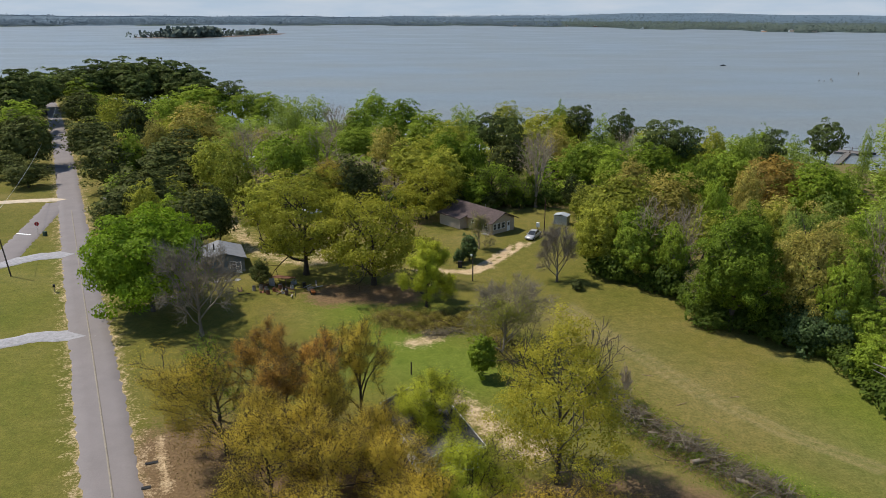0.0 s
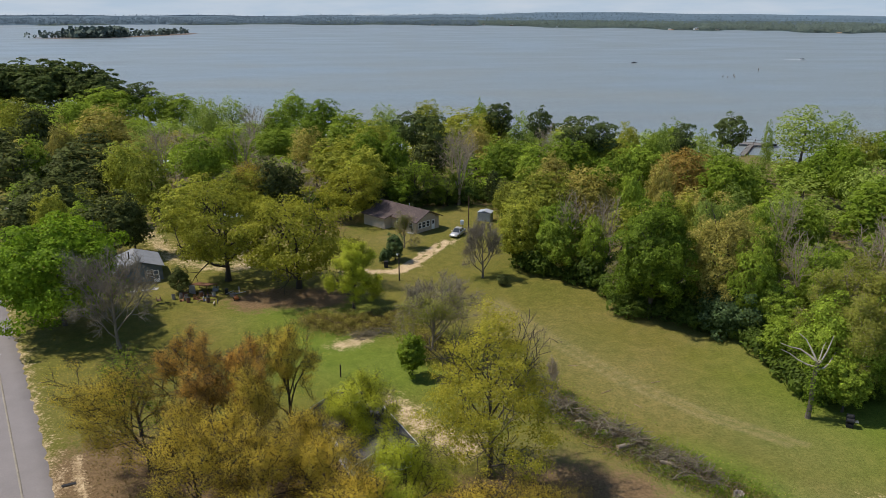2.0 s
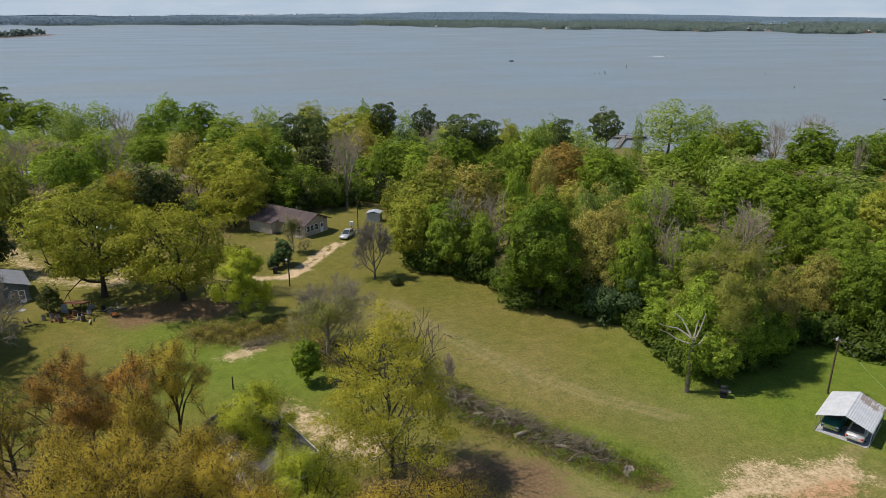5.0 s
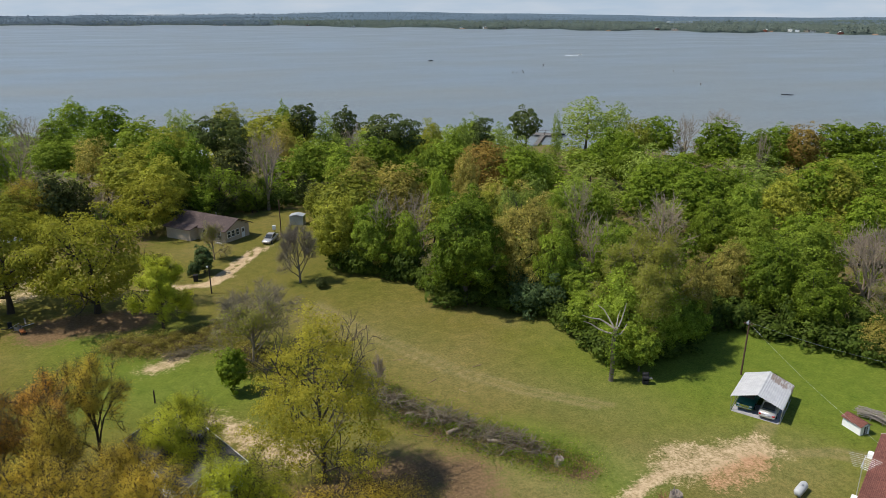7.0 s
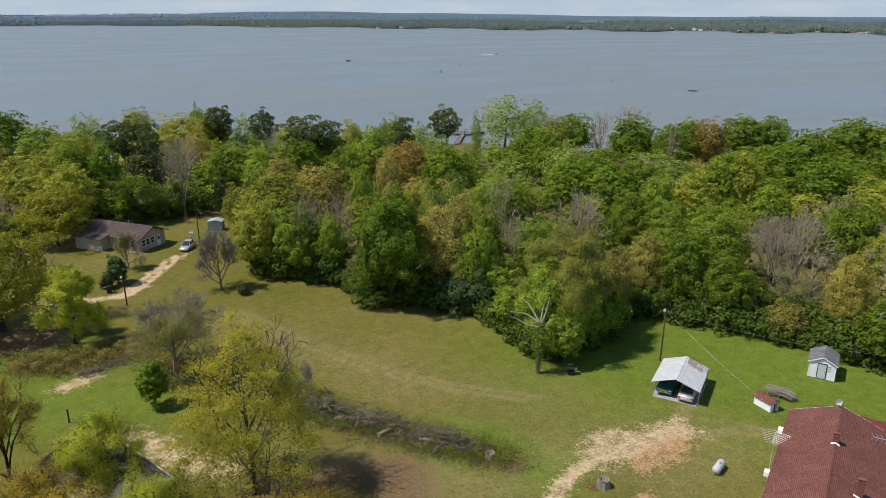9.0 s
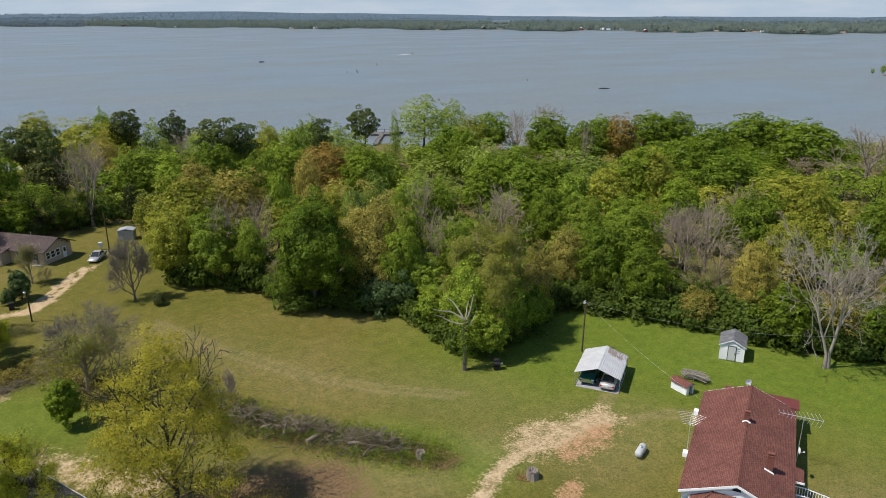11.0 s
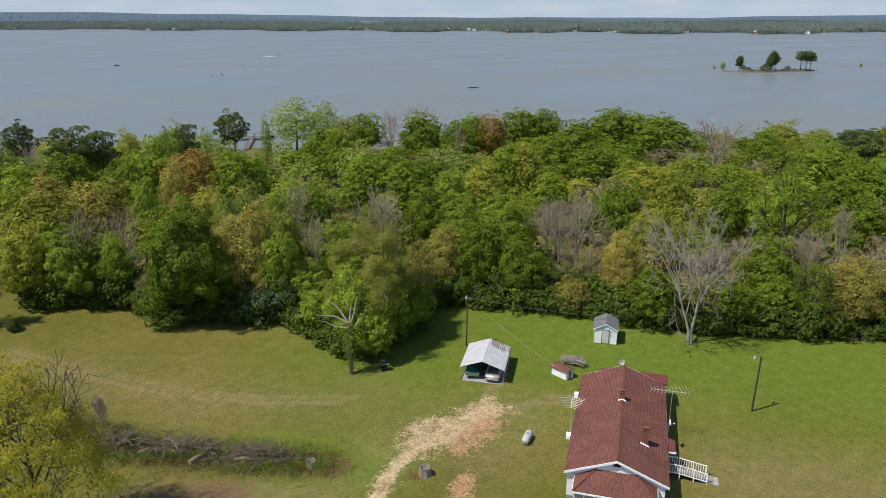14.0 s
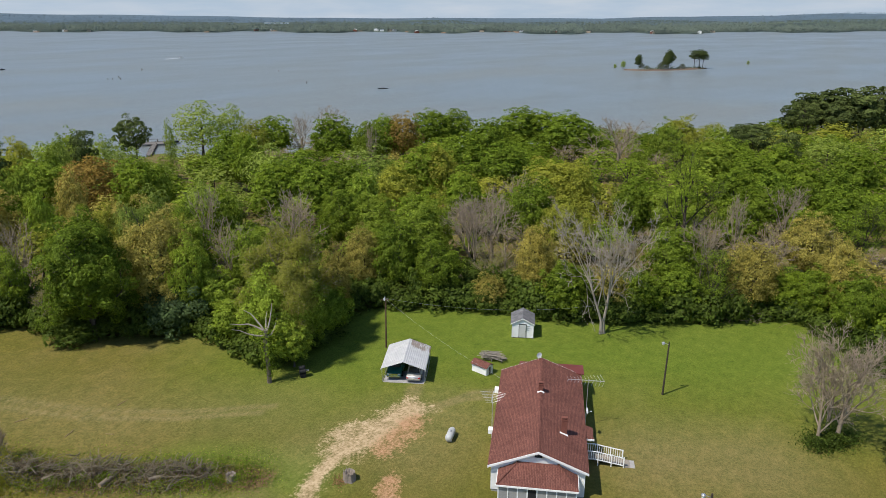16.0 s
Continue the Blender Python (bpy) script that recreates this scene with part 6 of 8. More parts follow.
part("base", box(-1.38, 1.38, 0.03, 3.47, -0.2, 0.1), WOOD_BROWN, shed)
part("roof", gable_roof(-1.6, 1.6, -0.15, 3.65, 2.05, 2.88, 0.07), SHED_ROOF, shed)
fascia(shed, -1.6, 1.6, -0.15, 2.04, 2.87, -0.03, TRIM, 0.12)
sd = part("door", box(-0.42, 0.42, -0.06, -0.02, 0.15, 1.95), plain("pale_grey_door_paint", (0.55, 0.55, 0.54), 0.6, vary=0.12), shed, "pale grey plank door")
part("door_frame", bmesh_add(box(-0.5, -0.43, -0.07, -0.02, 0.12, 2.02), bmesh_add(box(0.43, 0.5, -0.07, -0.02, 0.12, 2.02), box(-0.5, 0.5, -0.07, -0.02, 1.96, 2.03))), BLACK_METAL, sd)
part("handle", box(0.3, 0.36, -0.1, -0.06, 1.0, 1.12), BLACK_METAL, sd)
for z in (1.2, 1.5, 1.75):
    part("hinge", box(0.55, 0.9, -0.05, -0.03, z, z + 0.06), SCREEN, shed)
for x in (-1.42, 1.36):
    part("corner_board", box(x, x + 0.08, -0.05, 0.03, 0.08, 2.05), TRIM, shed)

kennel = thing("dog_kennel", 63.55, 43.5, 3, "low white kennel with a red-brown shingle roof", "kennel")
part("wall", bmesh_add(siding(0.6, 1.1, -0.6, 1.1, 0, [(0, 1.05), (0.5, 1.35), (1, 1.05)], 0.3, 0.05), siding(-0.6, 1.1, -0.6, -1.1, 0, [(0, 1.05), (1, 1.05)], 0.3, 0.05)), WHITE, kennel)
part("wall", bmesh_add(siding(-0.6, -1.1, 0.6, -1.1, 0, [(0, 1.05), (0.5, 1.35), (1, 1.05)], 0.3, 0.05), siding(0.6, -1.1, 0.6, 1.1, 0, [(0, 1.05), (1, 1.05)], 0.3, 0.05)), WHITE, kennel)
part("roof", gable_roof(-0.78, 0.78, -1.25, 1.25, 1.03, 1.42, 0.05), RED_ROOF, kennel)
part("doorway", box(-0.15, 0.3, -1.14, -1.12, 0.02, 0.95), DARK, kennel, "dark kennel doorway with grey flap")
part("flap", box(-0.02, 0.22, -1.16, -1.145, 0.05, 0.9), SCREEN, kennel)

rng = np.random.default_rng(31)
pile = thing("wood_pile", 66.7, 44.1, 160, "heap of weathered grey boards and poles on a rack", "wood pile")
for y in (-1.2, 0.0, 1.2):
    part("bearer", rod((-0.55, y, 0.32), (0.55, y, 0.32), 0.05), WOOD_GREY, pile)
    for x in (-0.5, 0.5):
        part("leg", rod((x, y, -0.1), (x, y, 0.34), 0.045), WOOD_GREY, pile)
for k in range(58):
    x, z = rng.uniform(-0.6, 0.6), 0.4 + 0.5 * rng.random() ** 1.6
    L = rng.uniform(1.4, 3.3)
    c = rng.uniform(-0.4, 0.4)
    dx = rng.normal(0, 0.22)
    part("pole" if k % 3 else "board", rod((x - dx, c - L / 2, z), (x + dx, c + L / 2, z + rng.normal(0, 0.09)), rng.uniform(0.02, 0.05), sides=5), WOOD_GREY, pile)

tank = thing("gas_tank", 49.9, 37.9, 67, "pale grey horizontal propane tank on feet", "gas tank")
tank.scale = (0.82, 0.86, 0.82)
part("shell", lathe([(0.02, -1.15), (0.25, -1.12), (0.40, -1.0), (0.47, -0.8), (0.47, 0.8), (0.40, 1.0), (0.25, 1.12), (0.02, 1.15)], 24, "Y", (0, 0, 0.62)), TANK_PAINT, tank, smooth=True)
part("valve_dome", lathe([(0.17, 1.05), (0.17, 1.16), (0.12, 1.22), (0.02, 1.24)], 14, "Z"), STEEL, tank, smooth=True)
for y in (-0.65, 0.65):
    part("foot", box(-0.3, 0.3, y - 0.06, y + 0.06, -0.1, 0.25), CONCRETE, tank)

# ---- the brown-roofed house behind the drive ----
brown = thing("house", 9.4, 132.3, -41, "low beige house with a dark brown shingle roof", "house")
BW, BL = 6.4, 13.0
for a, b, tops in (((0, 0), (BW, 0), [(0, 2.5), (0.5, 3.95), (1, 2.5)]), ((BW, 0), (BW, BL), [(0, 2.5), (1, 2.5)]), ((BW, BL), (0, BL), [(0, 2.5), (0.5, 3.95), (1, 2.5)]), ((0, BL), (0, 0), [(0, 2.5), (1, 2.5)])):
    part("wall", siding(*a, *b, -0.2, tops, 0.45), BEIGE, brown)
brown_roof = part("roof", gable_roof(-0.6, BW + 0.6, -0.6, BL + 0.6, 2.42, 4.15, 0.12), BROWN_ROOF, brown)
part("wing_roof", slab([(-2.4, 6.5, 2.3), (0.0, 6.5, 2.75), (0.0, 13.6, 2.75), (-2.4, 13.6, 2.3)], 0.12), BROWN_ROOF, brown)
part("wing_wall", bmesh_add(siding(-2.0, 13.0, -2.0, 6.9, -0.2, [(0, 2.25), (1, 2.25)], 0.45), siding(-2.0, 6.9, 0, 6.9, -0.2, [(0, 2.25), (1, 2.25)], 0.45)), BEIGE, brown)
fascia(brown, -0.6, BW + 0.6, -0.6, 2.4, 4.13, -0.04, plain("brown_trim", (0.10, 0.07, 0.055), 0.7), 0.16)
for x in (0.9, 2.0, 3.2):
    window(brown, x, -0.03, 0.9, 0.8, 1.1, "-y")
bd = part("door", box(4.3, 5.1, -0.09, -0.03, 0.02, 2.0), TRIM, brown, "white door with a dark upper pane")
part("pane", box(4.45, 4.95, -0.1, -0.092, 1.1, 1.8), GLASS, bd)
for y in (1.5, 3.2, 5.0):
    window(brown, -0.03, y, 0.9, 0.9, 1.1, "-x")
part("step", box(-0.9, -0.1, 0.4, 1.8, -0.15, 0.12), CONCRETE, brown)
part("vent_pipe", rod((4.2, 6.0, 3.4), (4.2, 6.0, 4.3), 0.06), STEEL, brown)

store = thing("metal_shed", 24.4, 140.6, 25, "small grey ribbed metal storage shed", "shed")
for k in range(12):
    part("panel", box(-1.4 + k * 0.2333, -1.4 + (k + 1) * 0.2333 - 0.02, -0.95 - 0.02 * (k % 2), -0.9, 0.02, 1.9), TIN, store)
part("body", box(-1.4, 1.4, -0.9, 1.1, -0.1, 1.9), TIN, store)
part("roof", gable_roof(-1.5, 1.5, -1.05, 1.2, 1.9, 2.25, 0.05), TIN, store)
box_t = thing("meter_box", 19.0, 136.5, 20, "white utility box on a short post", "utility box")
part("cabinet", box(-0.35, 0.35, -0.2, 0.2, 0.5, 1.4, 0.02), TRIM, box_t)
part("post", box(-0.06, 0.06, -0.06, 0.06, -0.2, 0.5), WOOD_GREY, box_t)

OLD_TIN = plain("old_tin_sheet", (0.22, 0.225, 0.24), 0.6, 0.2, vary=0.3, scale=1)
# ---- the blue cabin among the trees ----
cabin = thing("cabin", -36.6, 111.0, -22, "slate-blue boarded cabin with a pale tin roof", "cabin")
for a, b, tops in (((-3.2, 0), (3.6, 0), [(0, 2.4), (0.5, 3.5), (1, 2.4)]), ((3.6, 0), (3.6, 7), [(0, 2.4), (1, 2.4)]), ((3.6, 7), (-3.2, 7), [(0, 2.4), (0.5, 3.5), (1, 2.4)]), ((-3.2, 7), (-3.2, 0), [(0, 2.4), (1, 2.4)])):
    part("wall", siding(*a, *b, -0.2, tops, 0.25), BLUE, cabin)
part("roof", gable_roof(-3.7, 4.0, -0.4, 7.4, 2.36, 3.65, 0.08), OLD_TIN, cabin)
window(cabin, 1.7, -0.03, 0.8, 0.85, 1.05, "-y")
loose = thing("storm_door", -33.9, 111.1, -22, "white storm door leaning on the cabin wall", "door")
bm = bmesh.new()
for x0, x1, z0, z1 in ((-0.45, -0.32, 0, 1.9), (0.32, 0.45, 0, 1.9), (-0.32, 0.32, 0, 0.55), (-0.32, 0.32, 1.1, 1.2), (-0.32, 0.32, 1.78, 1.9)):
    box(x0, x1, -0.03, 0.03, z0, z1, bm=bm)
bmesh.ops.rotate(bm, verts=bm.verts, cent=(0, 0, 0), matrix=Matrix.Rotation(radians(-16), 3, "X"))
part("door_leaf", bm, TRIM, loose)
part("flue", rod((-0.9, 3.0, 3.0), (-0.9, 3.0, 4.4), 0.12), BLACK_METAL, cabin)

# ---- the grey-roofed house under the near trees ----
grey = thing("house", -1.2, 61.3, 157, "small house with a grey shingle roof half hidden by trees", "house")
for a, b in (((-2.9, -5.2), (2.9, -5.2)), ((2.9, -5.2), (2.9, 5.2)), ((2.9, 5.2), (-2.9, 5.2)), ((-2.9, 5.2), (-2.9, -5.2))):
    gabled = a[1] == b[1]
    part("wall", siding(*a, *b, -0.2, [(0, 2.5), (0.5, 3.5), (1, 2.5)] if gabled else [(0, 2.5), (1, 2.5)], 0.2), WHITE, grey)
part("roof", gable_roof(-3.3, 3.3, -5.7, 5.7, 2.5, 3.65, 0.12), GREY_ROOF, grey)
fascia(grey, -3.3, 3.3, -5.7, 2.48, 3.63, -0.05)
fascia(grey, -3.3, 3.3, 5.7, 2.48, 3.63, 0.05)
for s in (-1, 1):
    part("eave_trim", box(s * 3.3, s * 3.36, -5.75, 5.75, 2.3, 2.52), TRIM, grey)

# ---- roofs among the lakeside trees ----
pav = thing("lakeside_house", 8.6, 206.0, 20, "raised lakeside house with a pale tin roof and dark porch", "house")
for x in (-3.6, -1.2, 1.2, 3.6):
    for y in (-2.3, 2.3):
        part("post", box(x - 0.12, x + 0.12, y - 0.12, y + 0.12, -0.5, 5.2), WOOD_BROWN, pav)
part("deck", box(-4.2, 4.2, -2.8, 2.8, 2.5, 2.7), WOOD_GREY, pav)
part("rail", bmesh_add(box(-4.2, 4.2, -2.8, -2.72, 3.5, 3.6), box(-4.2, 4.2, -2.8, -2.72, 3.0, 3.08)), TRIM, pav)
# near-black wall colour stands in for the shade under the porch roof
part("inner_wall", box(-3.4, 3.4, -1.2, 2.4, 2.7, 5.2), DARK, pav, "porch back wall with shade in its near-black colour")
part("roof", gable_roof(-4.6, 4.6, -3.2, 3.2, 5.1, 6.3, 0.1), TIN, pav)
trailer = thing("mobile_home", -52.0, 198.0, 80, "white mobile home with a pale flat roof among trees", "mobile home")
part("body", box(-2, 2, -5, 5, 0.4, 3.0, 0.05), WHITE, trailer)
part("skirt", box(-1.95, 1.95, -4.95, 4.95, -0.6, 0.42), SCREEN, trailer)
part("roof", gable_roof(-2.15, 2.15, -5.2, 5.2, 3.0, 3.35, 0.08), TIN, trailer)
for y in (-3.2, -0.5, 2.6):
    window(trailer, 2.02, y, 1.4, 1.0, 0.9, "+x")

# ---- poles, lamps and wires ----
def pole_lamp(name, x, y, h, label, arm=0.0, turn=0.0, lean=0.0, mat=WOOD_BROWN, lamp=True):
    p = thing(name, x, y, turn, label, "pole")
    part("pole", rod((0, 0, -0.4), (lean, 0, h), 0.115, 0.085, 10), mat, p)
    if lamp:
        part("bracket", rod((lean, 0, h - 0.35), (lean - arm, 0, h - 0.1), 0.035), STEEL, p)
        head = part("lamp_head", lathe([(0.06, 0.12), (0.17, 0.05), (0.19, -0.04), (0.1, -0.06)], 14, "Z", (lean - arm, 0, h - 0.12)), STEEL, p)
        part("lens", lathe([(0.15, -0.06), (0.13, -0.2), (0.05, -0.26)], 14, "Z", (lean - arm, 0, h - 0.12)), CLEAR_LENS, head)
    return p


pole_a = pole_lamp("power_pole", 61.2, 57.0, 6.9, "brown wooden power pole with a small lamp and crossed wires", 0.15, 57, 0.1)
part("insulator", lathe([(0.05, 6.9), (0.07, 6.95), (0.05, 7.05)], 10), TANK_PAINT, pole_a)
part("crossarm", box(-0.5, 0.5, -0.05, 0.05, 6.6, 6.7), WOOD_BROWN, pole_a)
pole_lamp("lamp_post", 71.6, 24.2, 6.6, "dark wooden yard lamp post with a grey lamp arm", 0.65, 52, 0.15, BARK_DARK)
pole_lamp("lamp_post", 4.8, 107.6, 4.6, "short dark wooden post with a yard lamp", 0.25, 0, 0.0, BARK_DARK)
pole_lamp("power_pole", 19.8, 133.1, 7.2, "thin wooden power pole beside the lawn", 0.1, 0, 0.0, WOOD_BROWN, lamp=False)
pole_lamp("lamp_post", 47.9, 11.7, 6.6, "dark wooden yard lamp post near the house", 0.65, 52, 0.1, BARK_DARK)
util = pole_lamp("power_pole", -70.9, 109.3, 10.5, "leaning dark wooden power pole by the road", 0, 0, -1.1, BARK_DARK, lamp=False)


def wire(name, a, b, sag, r=0.009, label="thin sagging overhead wire", mat=None):
    cu = []
    for k in range(17):
        t = k / 16
        cu.append((a[0] + (b[0] - a[0]) * t, a[1] + (b[1] - a[1]) * t, a[2] + (b[2] - a[2]) * t - sag * 4 * t * (1 - t)))
    V, F = tubes([(np.array(cu), np.full(17, r), 4)])
    return tagged(new(name, mesh_from(name, V, F, [mat or STEEL], smooth=True)), label, "wire")


hx, hy = on_house(-4.45, 16.0)
wire("overhead_wire", (61.2, 57.0, 6.85), (hx, hy, 3.0), 0.5)
wire("overhead_wire", (61.4, 56.9, 6.8), (82.0, 36.3, 4.5), 1.2)
wire("overhead_wire", (-71.9, 109.3, 10.2), (-140, 260, 9), 2.5, 0.03)

# ---- drives and the side road ----
tagged(strip("side_road", [(-96, 62), (-80, 92), (-76.9, 116.3), (-82.2, 136.8), (-86.2, 150.5), (-88.6, 158.0)], 4.6, 0.035, ASPHALT, 2), "narrow grey asphalt side road joining the main road", "road", kind="structure")
tagged(strip("gravel_drive", [(-84, 108), (-76.0, 115.5), (-71.5, 120.0), (-64.6, 121.5)], 4.2, 0.045, GRAVEL, 3), "grey gravel drive between grass verges", "drive", kind="structure")
tagged(strip("gravel_drive", [(-72, 78), (-57.8, 84.1), (-53.8, 86.8), (-46.6, 86.6)], 3.4, 0.045, GRAVEL, 4), "grey gravel drive meeting the road", "drive", kind="structure")
tagged(strip("sand_track", [(-125, 150), (-104, 156.5), (-96.0, 159.5), (-86.5, 161.1)], 3.2, 0.045, SANDY, 5), "pale sandy track meeting the road", "track", kind="structure")
tagged(strip("sand_track", [(-80, 161), (-72, 164)], 2.2, 0.04, SANDY, 6), "pale sandy track among the trees", "track", kind="structure")
YELLOW_LINE = plain("faded_yellow_paint", (0.25, 0.215, 0.17), 0.85, vary=0.35, scale=2, relief=0)
for off in (0.0,):
    ln = [(x + off, y) for x, y in ROAD_LINE[1:6]]
    tagged(strip("road_line", ln, 0.2, 0.098, YELLOW_LINE, 7, 0.02), "faded yellow centre line", "road marking", kind="structure")
for x, y, w, d in ((-28.0, 58.3, 1.2, 0.35), (-27.0, 54.5, 0.8, 0.4)):
    b = box(-w / 2, w / 2, -d / 2, d / 2, 0.0, 0.006)
    patch = part("tar_patch", b, RUBBER, None)
    patch.matrix_basis = pose(x, y, float(land(x, y)) + 0.088, 0, 0, 20)
    tagged(patch, "dark tar patch on the road", "patch")
bar = strip("stop_line", [(-83.6, 133.2), (-80.4, 132.4)], 0.45, 0.075, TRIM, 8, 0.02)
tagged(bar, "white stop line across the side road", "road marking", kind="structure")

sign = thing("stop_sign", -79.2, 132.9, 150, "red octagonal road sign on a thin post", "road sign")
part("post", rod((0, 0, -0.3), (0, 0, 2.4), 0.035), STEEL, sign)
face = bmesh.new()
bmesh.ops.create_cone(face, cap_ends=True, segments=8, radius1=0.42, radius2=0.42, depth=0.03, matrix=Matrix.Translation((0, -0.05, 2.15)) @ Matrix.Rotation(radians(90), 4, "X") @ Matrix.Rotation(radians(22.5), 4, "Z"))
part("sign_face", face, RED_SIGN, sign)
part("white_bar", box(-0.26, 0.26, -0.075, -0.068, 2.07, 2.23), TRIM, sign)
cabinet = thing("utility_pedestal", -77.4, 132.0, 20, "small dark green utility pedestal in the grass", "utility box")
part("case", box(-0.35, 0.35, -0.25, 0.25, -0.1, 0.9, 0.04), plain("dark_green_paint", (0.03, 0.06, 0.035), 0.6), cabinet)
for x, y in ((-60.1, 102.3), (-74.6, 152.0), (-101, 182), (-108.5, 192)):
    mb = thing("mailbox", x, y, -28, "dark roadside mailbox on a wooden post", "mailbox", group="roadside mailboxes")
    part("post", box(-0.06, 0.06, -0.06, 0.06, -0.3, 0.95), WOOD_GREY, mb)
    b = box(-0.17, 0.17, -0.3, 0.3, 0.95, 1.12)
    bmesh_add(b, lathe([(0.168, -0.3), (0.17, 0.3)], 14, "Y", (0, 0, 1.12)))
    part("mailbox_body", b, BLACK_METAL, mb)
    part("flag", box(0.175, 0.19, 0.0, 0.2, 1.15, 1.25), TRIM, mb)

# ---- stumps, logs and the brush row ----
def stump(x, y, r, h, seed, label, mat=BARK_PALE):
    rng = np.random.default_rng(seed)
    s = thing("tree_stump", x, y, rng.uniform(0, 360), label, "tree stump")
    bm = bmesh.new()
    n, rings = 28, []
    flare = rng.uniform(0.0, 0.5, 7)
    jag = rng.uniform(-0.2, 0.15, n) * h * 0.5
    for t in (0.0, 0.12, 0.4, 0.75, 1.0):
        ring = []
        for k in range(n):
            a = 2 * math.pi * k / n
            root = flare[k * 7 // n] * (1 - t) ** 3 * 0.9 + 0.08 * math.sin(a * 7)
            rr = r * (1 + root) * (1 - 0.12 * t)
            ring.append(bm.verts.new((rr * math.cos(a), rr * math.sin(a), -0.12 + h * t + (jag[k] if t == 1 else 0))))
        rings.append(ring)
    inner = [bm.verts.new((v.co.x * 0.72, v.co.y * 0.72, v.co.z - 0.05)) for v in rings[-1]]
    core = [bm.verts.new((v.co.x * 0.5, v.co.y * 0.5, h * 0.55)) for v in rings[-1]]
    rings += [inner, core]
    for a, b in zip(rings, rings[1:]):
        for k in range(n):
            bm.faces.new((a[k], a[(k + 1) % n], b[(k + 1) % n], b[k]))
    bm.faces.new(core)
    part("trunk_base", bm, mat, s, smooth=False)
    for k in range(5):
        a = rng.uniform(0, 6.28)
        part("splinter", rod((r * 0.8 * math.cos(a), r * 0.8 * math.sin(a), h * 0.7), (r * 0.95 * math.cos(a), r * 0.95 * math.sin(a), h * rng.uniform(1.0, 1.25)), 0.05, 0.015, 5), mat, s)
    return s


GREY_STUMP = plain("weathered_stump_wood", (0.25, 0.21, 0.175), 0.95, vary=0.6, scale=5, relief=0.6, stretch=(1, 1, 0.25))
stump(38.7, 41.1, 0.6, 0.95, 3, "broad weathered grey tree stump with jagged rim", GREY_STUMP)
stump(31.8, 49.5, 0.5, 0.85, 4, "weathered grey stump at the end of the brush row", GREY_STUMP)
chips = thing("wood_chips", 37.9, 41.5, 0, "orange-brown wood chips and bark beside the stump", "wood chips")
rng = np.random.default_rng(8)
bm = bmesh.new()
for k in range(120):
    x, y = rng.normal(0, 0.45, 2)
    slab([(x, y, 0.08), (x + rng.uniform(0.05, 0.2), y + 0.02, 0.05), (x + 0.1, y + rng.uniform(0.05, 0.14), 0.1)], 0.1, bm)
part("chips", bm, plain("orange_wood_chips", (0.34, 0.19, 0.09), 0.95, vary=0.4), chips)["kind"] = "stuff"


def log(x, y, turn, L, r, label):
    lg = thing("log", x, y, turn, label, "log")
    part("bark", lathe([(r * 0.98, -L / 2), (r * 1.04, -L / 4), (r, 0), (r * 1.03, L / 4), (r * 0.93, L / 2)], 14, "Y", (0, 0, r * 0.8)), GREY_STUMP, lg, smooth=True)
    for y0, d in ((-L / 2, -0.01), (L / 2, 0.01)):
        part("cut_end", lathe([(r * 0.86, min(y0, y0 + d)), (r * 0.86, max(y0, y0 + d))], 14, "Y", (0, 0, r * 0.8)), LOG_END if d < 0 else DARK, lg)
    return lg


log(23.8, 60.4, 130, 1.7, 0.36, "thick cut log lying at the edge of the brush")
log(27.2, 55.8, 120, 2.0, 0.32, "pale split log lying in the brush")
log(21.6, 62.6, 115, 1.2, 0.36, "short grey log lying in the brush")
log(31.2, 50.9, 20, 0.8, 0.22, "small pale upright log in the weeds")


def tangle(name, line, width, height, n, mat, seed, label, long=(0.8, 2.6), r=(0.012, 0.05)):
    """A heap of criss-crossed branches along a line."""
    rng = np.random.default_rng(seed)
    line = np.array(line)
    seg = np.linalg.norm(np.diff(line, axis=0), axis=1)
    cum = np.r_[0, np.cumsum(seg)] / seg.sum()
    chains = []
    for _ in range(n):
        t = rng.random()
        x, y = np.interp(t, cum, line[:, 0]), np.interp(t, cum, line[:, 1])
        off = rng.normal(0, width / 3, 2)
        fall = math.exp(-(np.hypot(*off) / width * 1.6) ** 2)
        z = float(land(x, y)) + 0.05 + rng.random() ** 1.3 * height * fall * (0.85 + 0.25 * math.sin(t * 23))
        d = unit(np.array([*rng.normal(0, 1, 2), rng.normal(0.08, 0.25)]))
        L = rng.uniform(*long)
        p = np.array([x + off[0], y + off[1], z])
        pts = [p - d * L / 2]
        for _ in range(4):
            d = unit(d + rng.normal(0, 0.22, 3))
            pts.append(pts[-1] + d * L / 4)
        pts = np.array(pts)
        pts[:, 2] = np.maximum(pts[:, 2], float(land(x, y)) + 0.02)
        rr = rng.uniform(*r) * np.linspace(1, 0.4, 5)
        chains.append((pts, rr, 3 if rr[0] < 0.04 else 5))
    V, F = tubes(chains)
    return tagged(new(name, mesh_from(name, V, F, [mat], smooth=True)), label, "brushwood", kind="stuff")


